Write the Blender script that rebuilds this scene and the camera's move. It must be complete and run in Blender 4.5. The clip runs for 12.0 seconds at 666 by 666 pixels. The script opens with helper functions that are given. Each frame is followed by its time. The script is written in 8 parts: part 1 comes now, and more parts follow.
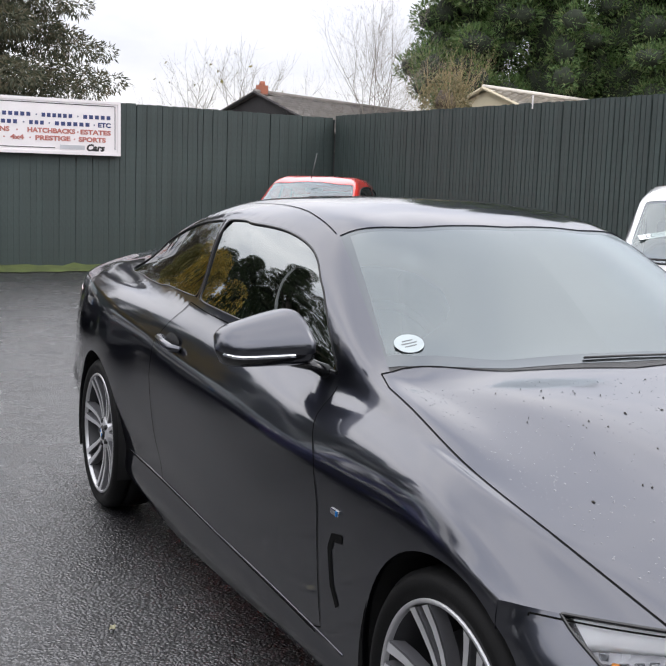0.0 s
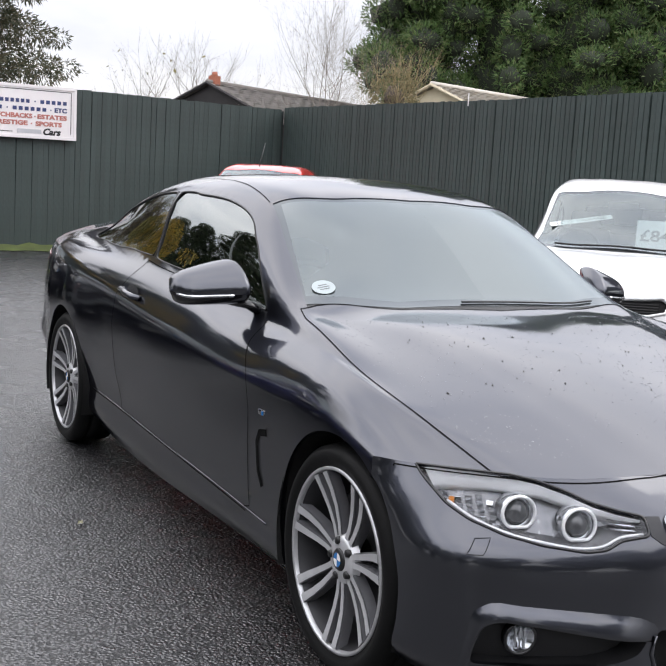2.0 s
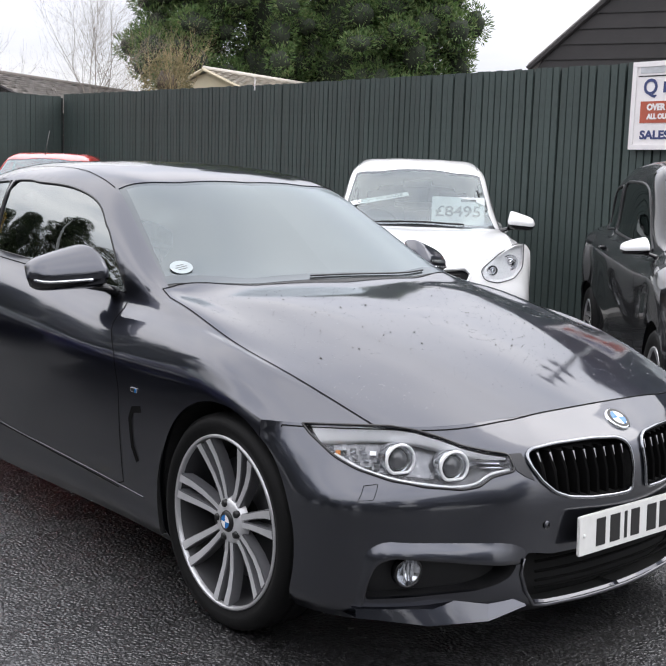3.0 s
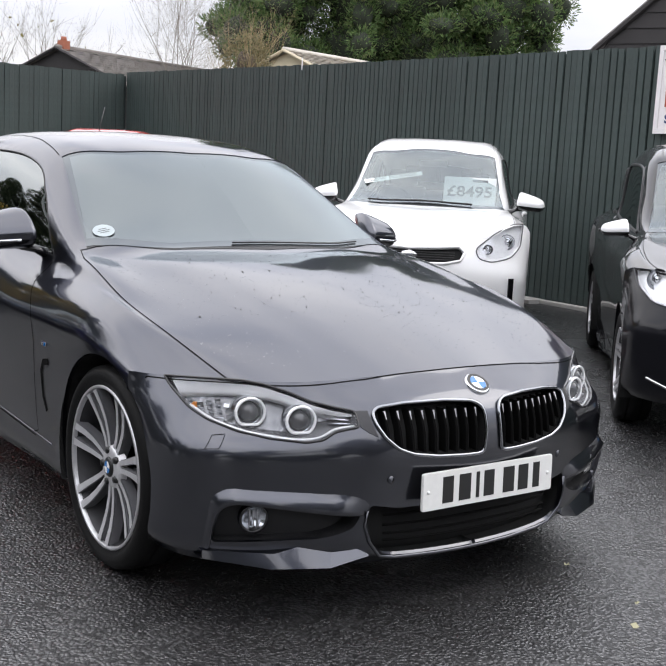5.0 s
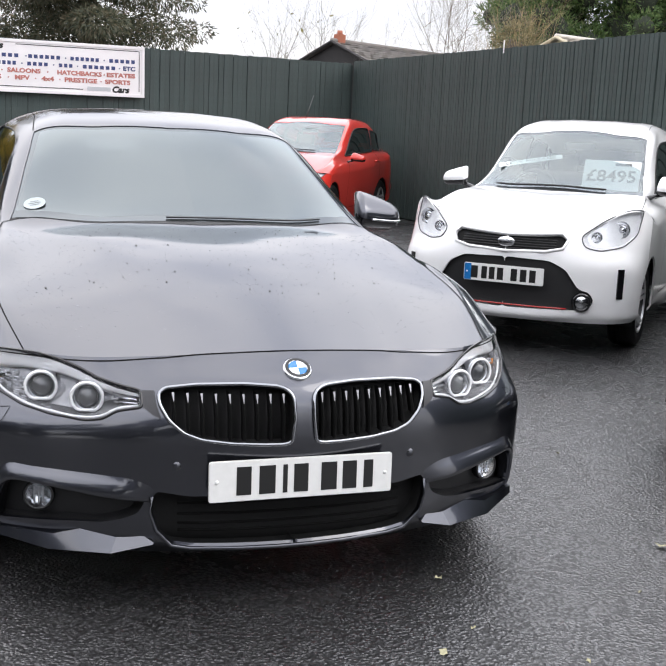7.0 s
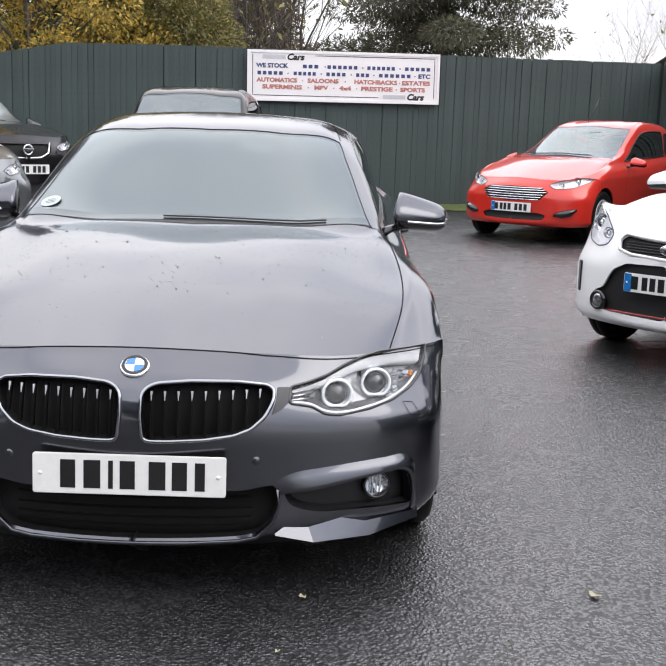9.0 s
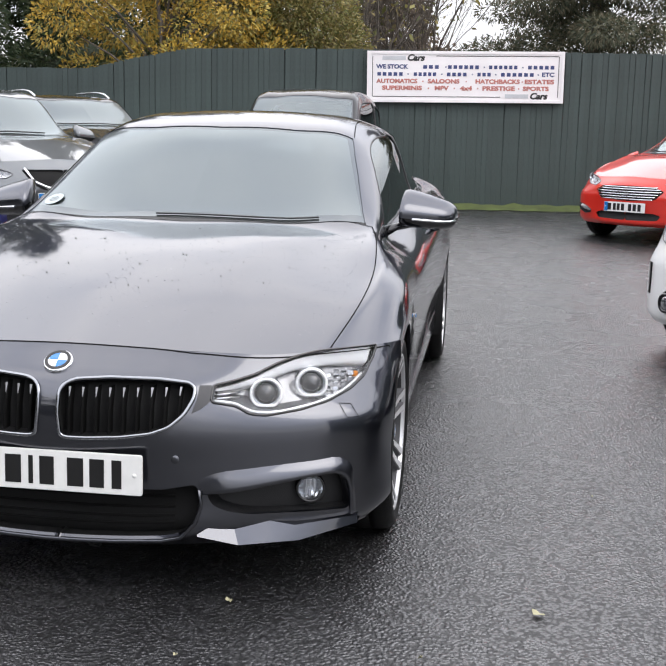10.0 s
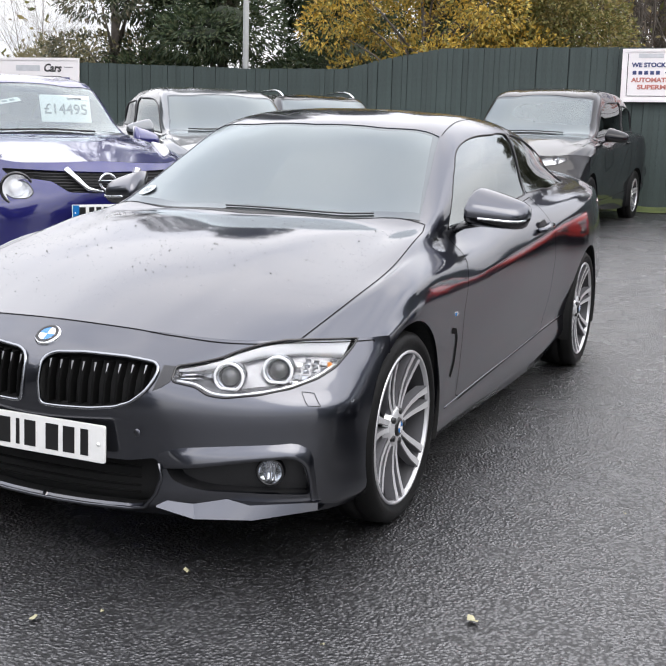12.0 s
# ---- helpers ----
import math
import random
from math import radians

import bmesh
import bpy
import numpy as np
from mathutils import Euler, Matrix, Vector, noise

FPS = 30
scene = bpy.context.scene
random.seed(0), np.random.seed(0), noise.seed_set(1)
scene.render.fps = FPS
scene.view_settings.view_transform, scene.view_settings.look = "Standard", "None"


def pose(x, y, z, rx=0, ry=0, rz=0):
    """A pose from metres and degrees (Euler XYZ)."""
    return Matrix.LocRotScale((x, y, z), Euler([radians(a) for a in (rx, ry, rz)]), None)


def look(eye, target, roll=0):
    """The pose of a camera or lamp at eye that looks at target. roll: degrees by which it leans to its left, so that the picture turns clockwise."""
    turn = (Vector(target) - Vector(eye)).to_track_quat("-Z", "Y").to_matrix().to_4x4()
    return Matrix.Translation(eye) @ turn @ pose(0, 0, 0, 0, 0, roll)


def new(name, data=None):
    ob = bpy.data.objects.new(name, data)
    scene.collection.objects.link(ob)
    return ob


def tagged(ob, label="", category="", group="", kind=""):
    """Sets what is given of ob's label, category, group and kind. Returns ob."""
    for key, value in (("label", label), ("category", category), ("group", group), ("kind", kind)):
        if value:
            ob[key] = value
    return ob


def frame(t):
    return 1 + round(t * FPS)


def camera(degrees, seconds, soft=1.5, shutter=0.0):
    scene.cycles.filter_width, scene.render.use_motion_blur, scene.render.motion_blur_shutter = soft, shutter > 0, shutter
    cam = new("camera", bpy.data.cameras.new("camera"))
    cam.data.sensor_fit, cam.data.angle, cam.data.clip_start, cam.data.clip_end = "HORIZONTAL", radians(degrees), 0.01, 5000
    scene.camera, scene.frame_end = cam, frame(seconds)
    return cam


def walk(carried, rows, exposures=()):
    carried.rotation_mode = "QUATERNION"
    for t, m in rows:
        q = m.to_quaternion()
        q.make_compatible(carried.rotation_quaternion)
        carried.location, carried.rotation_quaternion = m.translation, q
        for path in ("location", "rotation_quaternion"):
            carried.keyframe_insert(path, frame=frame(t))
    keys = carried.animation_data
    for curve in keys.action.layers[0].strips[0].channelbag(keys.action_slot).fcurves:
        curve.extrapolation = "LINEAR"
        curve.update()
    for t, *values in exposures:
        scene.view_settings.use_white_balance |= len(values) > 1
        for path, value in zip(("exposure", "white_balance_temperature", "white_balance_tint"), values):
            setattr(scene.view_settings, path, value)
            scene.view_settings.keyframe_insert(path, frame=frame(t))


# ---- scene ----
cam = camera(33.8, 12.0)
PATH = [
    (0, (1.788, -2.007, 1.398), (0.003, -1.145, 1.138), 2.0),
    (0.5, (1.965, -2.094, 1.374), (0.175, -1.241, 1.114), 2.6),
    (1, (2.197, -2.208, 1.366), (0.423, -1.321, 1.106), 2.9),
    (1.5, (2.408, -2.252, 1.355), (0.643, -1.348, 1.092), 3.0),
    (2, (2.533, -2.291, 1.344), (0.792, -1.346, 1.076), 3.4),
    (2.5, (2.529, -2.465, 1.317), (0.918, -1.309, 1.055), 2.9),
    (3, (2.556, -2.627, 1.32), (1.041, -1.35, 1.043), 1.8),
    (3.2, (2.568, -2.648, 1.302), (1.055, -1.37, 1.029), 1.8),
    (4.8, (3.112, -2.218, 1.329), (1.476, -1.111, 1.012), 2.1),
    (5, (3.085, -2.224, 1.304), (1.477, -1.077, 0.991), 2.9),
    (5.5, (3.187, -1.922, 1.312), (1.534, -0.844, 0.987), 3.1),
    (6, (3.373, -1.619, 1.303), (1.637, -0.684, 0.966), 3.0),
    (6.5, (3.479, -1.295, 1.3), (1.693, -0.465, 0.954), 2.6),
    (6.7, (3.492, -1.142, 1.292), (1.677, -0.376, 0.943), 2.6),
    (8.3, (3.609, -0.003, 1.304), (1.659, 0.258, 0.945), 2.1),
    (8.5, (3.604, 0.135, 1.3), (1.645, 0.31, 0.939), 1.9),
    (9, (3.632, 0.523, 1.31), (1.666, 0.531, 0.947), 1.9),
    (9.5, (3.566, 0.844, 1.29), (1.602, 0.743, 0.929), 1.7),
    (10, (3.496, 1.146, 1.297), (1.549, 0.869, 0.932), 1.2),
    (10.5, (3.46, 1.458, 1.313), (1.544, 1.025, 0.941), 1.1),
    (11, (3.344, 1.668, 1.293), (1.471, 1.075, 0.919), 1.1),
    (11.5, (3.266, 1.853, 1.302), (1.443, 1.121, 0.926), 1.1),
    (12, (3.308, 2.062, 1.307), (1.51, 1.272, 0.93), 1.6),
]
walk(cam, [(t, look(eye, target, roll)) for t, eye, target, roll in PATH], [(0, -0.03), (3, -0.03), (5, -0.06), (6.0, 0.12), (6.5, 0.12), (9.5, 0.06), (10.5, 0.2), (11.5, 0.30), (12, 0.20)])

# World: an overcast sky, a clear-sky base under a bright cloud layer.
world = bpy.data.worlds.new("sky")
scene.world = world
world.use_nodes = True
wn, wl = world.node_tree.nodes, world.node_tree.links
wn.clear()
w_out = wn.new("ShaderNodeOutputWorld")
w_bg = wn.new("ShaderNodeBackground")
w_sky = wn.new("ShaderNodeTexSky")
w_sky.sky_type = "NISHITA"
w_sky.sun_disc = False
w_sky.sun_elevation = radians(46)
w_sky.sun_rotation = radians(27)
w_co = wn.new("ShaderNodeTexCoord")
w_map = wn.new("ShaderNodeMapping")
w_map.inputs["Scale"].default_value = (1.0, 1.0, 2.6)
w_noise = wn.new("ShaderNodeTexNoise")
w_noise.inputs["Scale"].default_value = 2.2
w_noise.inputs["Detail"].default_value = 6.0
w_noise.inputs["Roughness"].default_value = 0.55
w_ramp = wn.new("ShaderNodeValToRGB")
w_ramp.color_ramp.elements[0].position = 0.30
w_ramp.color_ramp.elements[0].color = (0.632, 0.652, 0.735, 1)
w_ramp.color_ramp.elements[1].position = 0.66
w_ramp.color_ramp.elements[1].color = (1.09, 1.068, 1.085, 1)
w_scale = wn.new("ShaderNodeMixRGB")
w_scale.blend_type = "MULTIPLY"
w_scale.inputs["Fac"].default_value = 1.0
w_scale.inputs["Color2"].default_value = (0.08, 0.08, 0.08, 1)
w_mix = wn.new("ShaderNodeMixRGB")
w_mix.inputs["Fac"].default_value = 0.88
wl.new(w_co.outputs["Generated"], w_map.inputs["Vector"])
wl.new(w_map.outputs["Vector"], w_noise.inputs["Vector"])
wl.new(w_noise.outputs["Fac"], w_ramp.inputs["Fac"])
wl.new(w_sky.outputs["Color"], w_scale.inputs["Color1"])
wl.new(w_scale.outputs["Color"], w_mix.inputs["Color1"])
wl.new(w_ramp.outputs["Color"], w_mix.inputs["Color2"])
# An overcast sky is about three times as bright overhead as at the horizon.
w_sep = wn.new("ShaderNodeSeparateXYZ")
w_rise = wn.new("ShaderNodeFloatCurve")
rise = w_rise.mapping.curves[0]
rise.points[0].location = (0.0, 0.39)
rise.points[1].location = (1.0, 1.0)
for spot in ((0.15, 0.47), (0.30, 0.76), (0.5, 1.0), (0.7, 1.0)):
    rise.points.new(*spot)
w_rise.mapping.update()
w_gain = wn.new("ShaderNodeMath")
w_gain.operation = "MULTIPLY"
w_gain.inputs[1].default_value = 2.95
wl.new(w_co.outputs["Generated"], w_sep.inputs["Vector"])
wl.new(w_sep.outputs["Z"], w_rise.inputs["Value"])
wl.new(w_rise.outputs["Value"], w_gain.inputs[0])
wl.new(w_gain.outputs["Value"], w_bg.inputs["Strength"])
wl.new(w_mix.outputs["Color"], w_bg.inputs["Color"])
wl.new(w_bg.outputs["Background"], w_out.inputs["Surface"])

sun_data = bpy.data.lights.new("sun", "SUN")
sun_data.energy = 1.0
sun_data.angle = radians(40)
sun_data.color = (1.0, 0.96, 0.9)
sun = new("sun", sun_data)
sun.matrix_world = look((6, 12, 14), (0, 0, 0))


# ---- materials ----
def material(name, color, rough=0.5, metal=0.0, coat=0.0, scale=8.0, vary=0.12, bump=0.0, fine=60.0, rough_vary=0.08, spec=0.5, bump_distance=0.01, random_vary=0.0):
    """A plain surface with variation at two scales in colour, roughness and relief."""
    m = bpy.data.materials.new(name)
    m.use_nodes = True
    n, l = m.node_tree.nodes, m.node_tree.links
    p = n["Principled BSDF"]
    co = n.new("ShaderNodeTexCoord")
    big, small = n.new("ShaderNodeTexNoise"), n.new("ShaderNodeTexNoise")
    big.inputs["Scale"].default_value, big.inputs["Detail"].default_value = scale, 4.0
    small.inputs["Scale"].default_value, small.inputs["Detail"].default_value = fine, 3.0
    for node in (big, small):
        l.new(co.outputs["Object"], node.inputs["Vector"])
    add = n.new("ShaderNodeMath")
    add.operation = "MULTIPLY_ADD"
    l.new(small.outputs["Fac"], add.inputs[0])
    add.inputs[1].default_value = 0.5
    l.new(big.outputs["Fac"], add.inputs[2])
    span = n.new("ShaderNodeMapRange")
    span.inputs["From Min"].default_value, span.inputs["From Max"].default_value = 0.45, 1.05
    span.inputs["To Min"].default_value, span.inputs["To Max"].default_value = 1 - vary, 1 + vary
    l.new(add.outputs["Value"], span.inputs["Value"])
    value = span.outputs["Result"]
    if random_vary:
        info = n.new("ShaderNodeObjectInfo")
        rnd = n.new("ShaderNodeMapRange")
        rnd.inputs["To Min"].default_value, rnd.inputs["To Max"].default_value = 1 - random_vary, 1 + random_vary
        l.new(info.outputs["Random"], rnd.inputs["Value"])
        times = n.new("ShaderNodeMath")
        times.operation = "MULTIPLY"
        l.new(value, times.inputs[0])
        l.new(rnd.outputs["Result"], times.inputs[1])
        value = times.outputs["Value"]
    tint = n.new("ShaderNodeVectorMath")
    tint.operation = "SCALE"
    tint.inputs[0].default_value = color[:3]
    l.new(value, tint.inputs["Scale"])
    l.new(tint.outputs["Vector"], p.inputs["Base Color"])
    rr = n.new("ShaderNodeMapRange")
    rr.inputs["To Min"].default_value, rr.inputs["To Max"].default_value = max(0.0, rough - rough_vary), min(1.0, rough + rough_vary)
    l.new(big.outputs["Fac"], rr.inputs["Value"])
    l.new(rr.outputs["Result"], p.inputs["Roughness"])
    p.inputs["Metallic"].default_value = metal
    p.inputs["Coat Weight"].default_value = coat
    p.inputs["Coat Roughness"].default_value = 0.03
    p.inputs["Specular IOR Level"].default_value = spec
    if bump:
        b = n.new("ShaderNodeBump")
        b.inputs["Strength"].default_value = bump
        b.inputs["Distance"].default_value = bump_distance
        l.new(small.outputs["Fac"], b.inputs["Height"])
        l.new(b.outputs["Normal"], p.inputs["Normal"])
    return m


def glass_material(name, tint, gloss=1.45, rough=0.08, sheen=(1.0, 1.0, 1.0)):
    """A thin pane: clear or tinted, with the gloss of glass."""
    m = bpy.data.materials.new(name)
    m.use_nodes = True
    n, l = m.node_tree.nodes, m.node_tree.links
    n.clear()
    out, mix = n.new("ShaderNodeOutputMaterial"), n.new("ShaderNodeMixShader")
    clear, shine, fres = n.new("ShaderNodeBsdfTransparent"), n.new("ShaderNodeBsdfGlossy"), n.new("ShaderNodeFresnel")
    clear.inputs["Color"].default_value = (*tint, 1)
    shine.inputs["Roughness"].default_value = rough
    shine.inputs["Color"].default_value = (*sheen, 1)
    fres.inputs["IOR"].default_value = gloss
    l.new(fres.outputs["Fac"], mix.inputs["Fac"])
    l.new(clear.outputs["BSDF"], mix.inputs[1])
    l.new(shine.outputs["BSDF"], mix.inputs[2])
    l.new(mix.outputs["Shader"], out.inputs["Surface"])
    return m


def car_glass(name, through_light, gloss, sheen, rough=0.03, dull=0.0):
    """Coated car glass: it lets that share of the light through, tinted, and mirrors the rest by its angle; dull is the share of the mirrored light that a film of dirt and damp spreads."""
    m = bpy.data.materials.new(name)
    m.use_nodes = True
    n, l = m.node_tree.nodes, m.node_tree.links
    n.clear()
    out, mix = n.new("ShaderNodeOutputMaterial"), n.new("ShaderNodeMixShader")
    clear, shine, fres, tint = n.new("ShaderNodeBsdfTransparent"), n.new("ShaderNodeBsdfGlossy"), n.new("ShaderNodeFresnel"), n.new("ShaderNodeVectorMath")
    clear.inputs["Color"].default_value = (0.88, 1.0, 0.98, 1)
    shine.inputs["Roughness"].default_value = rough
    fres.inputs["IOR"].default_value = gloss
    tint.operation = "SCALE"
    tint.inputs[0].default_value = [c / (1 - through_light) for c in sheen]
    mix.inputs["Fac"].default_value = 1 - through_light
    l.new(fres.outputs["Fac"], tint.inputs["Scale"])
    l.new(tint.outputs["Vector"], shine.inputs["Color"])
    l.new(clear.outputs["BSDF"], mix.inputs[1])
    film, both = n.new("ShaderNodeBsdfGlossy"), n.new("ShaderNodeMixShader")
    film.inputs["Roughness"].default_value = 0.28
    both.inputs["Fac"].default_value = dull
    l.new(tint.outputs["Vector"], film.inputs["Color"])
    l.new(shine.outputs["BSDF"], both.inputs[1])
    l.new(film.outputs["BSDF"], both.inputs[2])
    l.new(both.outputs["Shader"], mix.inputs[2])
    l.new(mix.outputs["Shader"], out.inputs["Surface"])
    return m


def car_paint(name, color, metal=0.0, rough=0.3):
    m = material(name, color, rough, metal, 1.0, 1.5, 0.05, 0.0, 900.0, 0.03, spec=0.2)
    if metal:
        # Flakes lose their sheen towards grazing angles, where the clear coat takes over.
        m.node_tree.nodes["Principled BSDF"].inputs["Specular Tint"].default_value = (0.40, 0.40, 0.42, 1)
        m.node_tree.nodes["Principled BSDF"].inputs["Coat IOR"].default_value = 1.80
    return m


M = {}
M["grey_paint"] = car_paint("dark grey metallic paint", (0.053, 0.056, 0.070), 1.0, 0.31)
grey_node = M["grey_paint"].node_tree.nodes["Principled BSDF"]
grey_node.inputs["Coat IOR"].default_value = 1.72
grey_node.inputs["Coat Roughness"].default_value = 0.06
M["white_paint"] = car_paint("white paint", (0.78, 0.78, 0.78))
M["red_paint"] = car_paint("red paint", (0.55, 0.025, 0.015))
M["blue_paint"] = car_paint("violet blue paint", (0.013, 0.013, 0.105), 0.3)
M["black_paint"] = car_paint("black paint", (0.008, 0.008, 0.010))
black_node = M["black_paint"].node_tree.nodes["Principled BSDF"]
black_node.inputs["Coat IOR"].default_value = 1.36
black_node.inputs["Specular IOR Level"].default_value = 0.05
M["slate_paint"] = car_paint("slate grey paint", (0.11, 0.118, 0.125), 0.5, 0.35)
M["black_plastic"] = material("black plastic", (0.012, 0.012, 0.013), 0.5, scale=20, bump=0.15, fine=400)
M["gloss_black"] = material("gloss black trim", (0.006, 0.006, 0.007), 0.12, coat=0.4)
M["trim_black"] = material("black window trim", (0.010, 0.010, 0.011), 0.38, spec=0.25)
M["gap"] = material("panel gap", (0.004, 0.004, 0.004), 0.9, spec=0.1)
M["chrome"] = material("chrome", (0.75, 0.76, 0.78), 0.10, 1.0, vary=0.03)
M["satin_chrome"] = material("satin chrome", (0.30, 0.31, 0.33), 0.12, 1.0, vary=0.05)
M["silver"] = material("silver alloy", (0.55, 0.55, 0.56), 0.34, 0.65, scale=25, vary=0.06)
M["dark_alloy"] = material("dark grey alloy", (0.045, 0.045, 0.048), 0.45, 0.4)
M["grey_alloy"] = material("grey painted alloy", (0.16, 0.16, 0.17), 0.40, 0.3)
M["machined"] = material("machined bright alloy", (0.60, 0.60, 0.61), 0.32, 0.45, scale=25, vary=0.06)
M["slat_grey"] = material("grey slat edge", (0.30, 0.30, 0.31), 0.35, 0.5)
M["tyre"] = material("tyre rubber", (0.008, 0.008, 0.008), 0.55, spec=0.12, scale=30, bump=0.3, fine=200, bump_distance=0.002)
M["well"] = material("wheel well liner", (0.006, 0.006, 0.006), 0.9)
M["glass"] = car_glass("windscreen glass", 0.22, 2.35, (0.88, 0.97, 1.0), 0.02, 0.55)
M["clear_glass"] = car_glass("clear windscreen glass", 0.42, 2.35, (0.90, 0.98, 1.0), 0.03, 0.15)
M["frit"] = car_glass("black glass border", 0.0, 2.3, (0.80, 0.86, 0.90), 0.03, 0.4)
M["tinted"] = car_glass("tinted side glass", 0.08, 2.7, (0.95, 1.0, 1.0), 0.0)
M["lens"] = glass_material("lamp lens", (0.94, 0.95, 0.96), 1.22, 0.02)
M["reflector"] = material("lamp reflector", (0.62, 0.63, 0.65), 0.15, 1.0, scale=40, vary=0.2)
M["lamp_white"] = material("bright lamp bezel", (0.90, 0.90, 0.91), 0.20, 0.25, scale=30, vary=0.06)
M["lamp_grey"] = material("lamp bezel", (0.24, 0.24, 0.25), 0.25, 0.6, scale=30, vary=0.3)
M["bulb_glass"] = material("projector glass", (0.05, 0.052, 0.056), 0.06, coat=1.0, vary=0.1)
M["lamp_dark"] = material("lamp housing", (0.05, 0.05, 0.055), 0.3, 0.3)
M["interior"] = material("dark car interior", (0.025, 0.025, 0.027), 0.7, scale=12)
M["seat"] = material("dark seat leather", (0.03, 0.03, 0.032), 0.45, scale=12, bump=0.1)
M["plate_white"] = material("number plate white", (0.72, 0.72, 0.70), 0.35, scale=15, vary=0.05)
M["plate_black"] = material("plate black", (0.008, 0.008, 0.008), 0.4)
M["red_lamp"] = material("red lamp", (0.35, 0.01, 0.01), 0.15, coat=1.0)
M["amber"] = material("amber lamp", (0.7, 0.25, 0.05), 0.2)
M["blue"] = material("badge blue", (0.015, 0.15, 0.42), 0.25, coat=0.5)
M["badge_white"] = material("badge white", (0.8, 0.8, 0.8), 0.25, coat=0.5)
M["paper"] = material("white card", (0.74, 0.77, 0.77), 0.6, scale=10, vary=0.06)
M["ink_pale"] = material("pale grey print", (0.50, 0.51, 0.53), 0.5)
M["sticker"] = material("pale blue sticker", (0.36, 0.41, 0.42), 0.4, scale=40, vary=0.08)
M["print_grey"] = material("grey print", (0.12, 0.13, 0.13), 0.6)


# ---- modelling helpers ----
def mesh_object(name, verts, faces, mat, parent=None, smooth=True, label=""):
    me = bpy.data.meshes.new(name)
    me.from_pydata([tuple(v) for v in verts], [], [tuple(f) for f in faces])
    me.validate()
    if smooth:
        me.polygons.foreach_set("use_smooth", [True] * len(me.polygons))
    if mat:
        me.materials.append(mat)
    ob = new(name, me)
    if parent:
        ob.parent = parent
    if label:
        ob["label"] = label
    return ob


def part(name, bm, mat, parent=None, label="", smooth=False):
    me = bpy.data.meshes.new(name)
    bmesh.ops.recalc_face_normals(bm, faces=bm.faces)
    bm.to_mesh(me)
    bm.free()
    if smooth:
        me.polygons.foreach_set("use_smooth", [True] * len(me.polygons))
    me.materials.append(mat)
    ob = new(name, me)
    if parent:
        ob.parent = parent
    if label:
        ob["label"] = label
    return ob


def box_bm(size, at=(0, 0, 0), bevel=0.0, turn=None, bm=None):
    bm = bm or bmesh.new()
    m = Matrix.Translation(at) @ (turn or Matrix()) @ Matrix.Diagonal((*size, 1))
    made = bmesh.ops.create_cube(bm, size=1.0, matrix=m)
    if bevel:
        edges = list({e for v in made["verts"] for e in v.link_edges})
        bmesh.ops.bevel(bm, geom=edges, offset=bevel, segments=2, affect="EDGES", profile=0.7)
    return bm


def tube(points, radius, sides=8, closed=False, flat=1.0):
    """Verts and faces of a tube along points; flat squashes it along z."""
    pts = [Vector(p) for p in points]
    n = len(pts)
    verts, faces = [], []
    radii = radius if isinstance(radius, (list, tuple)) else [radius] * n
    for i, p in enumerate(pts):
        a = pts[(i - 1) % n] if closed or i else p
        b = pts[(i + 1) % n] if closed or i < n - 1 else p
        d = (b - a).normalized()
        side = d.cross(Vector((0, 0, 1)))
        if side.length < 1e-3:
            side = d.cross(Vector((1, 0, 0)))
        side.normalize()
        up = side.cross(d)
        for k in range(sides):
            t = 2 * math.pi * k / sides
            verts.append(p + radii[i] * (math.cos(t) * side + flat * math.sin(t) * up))
    for i in range(n if closed else n - 1):
        for k in range(sides):
            j, q = (i + 1) % n, (k + 1) % sides
            faces.append((i * sides + k, i * sides + q, j * sides + q, j * sides + k))
    if not closed:
        faces.append(tuple(range(sides))[::-1])
        faces.append(tuple((n - 1) * sides + k for k in range(sides)))
    return verts, faces


def lathe(profile, steps=48, axis="y"):
    """Verts and faces of a profile of (radius, height) turned round the y axis."""
    verts, faces, n = [], [], len(profile)
    for i in range(steps):
        a = 2 * math.pi * i / steps
        for r, h in profile:
            verts.append((r * math.cos(a), h, r * math.sin(a)) if axis == "y" else (r * math.cos(a), r * math.sin(a), h))
    for i in range(steps):
        for k in range(n - 1):
            j = (i + 1) % steps
            faces.append((i * n + k, i * n + k + 1, j * n + k + 1, j * n + k))
    return verts, faces


def prism(outline, depth, bevel=0.0):
    """A bmesh slab of an outline in its x, y plane, from z = 0 to depth."""
    bm = bmesh.new()
    f = bm.faces.new([bm.verts.new((x, y, 0)) for x, y in outline])
    made = bmesh.ops.extrude_face_region(bm, geom=[f])
    bmesh.ops.translate(bm, vec=(0, 0, depth), verts=[v for v in made["geom"] if isinstance(v, bmesh.types.BMVert)])
    if bevel:
        bmesh.ops.bevel(bm, geom=[e for e in bm.edges if all(abs(v.co.z - depth) < 1e-6 for v in e.verts)], offset=bevel, segments=2, affect="EDGES")
    return bm


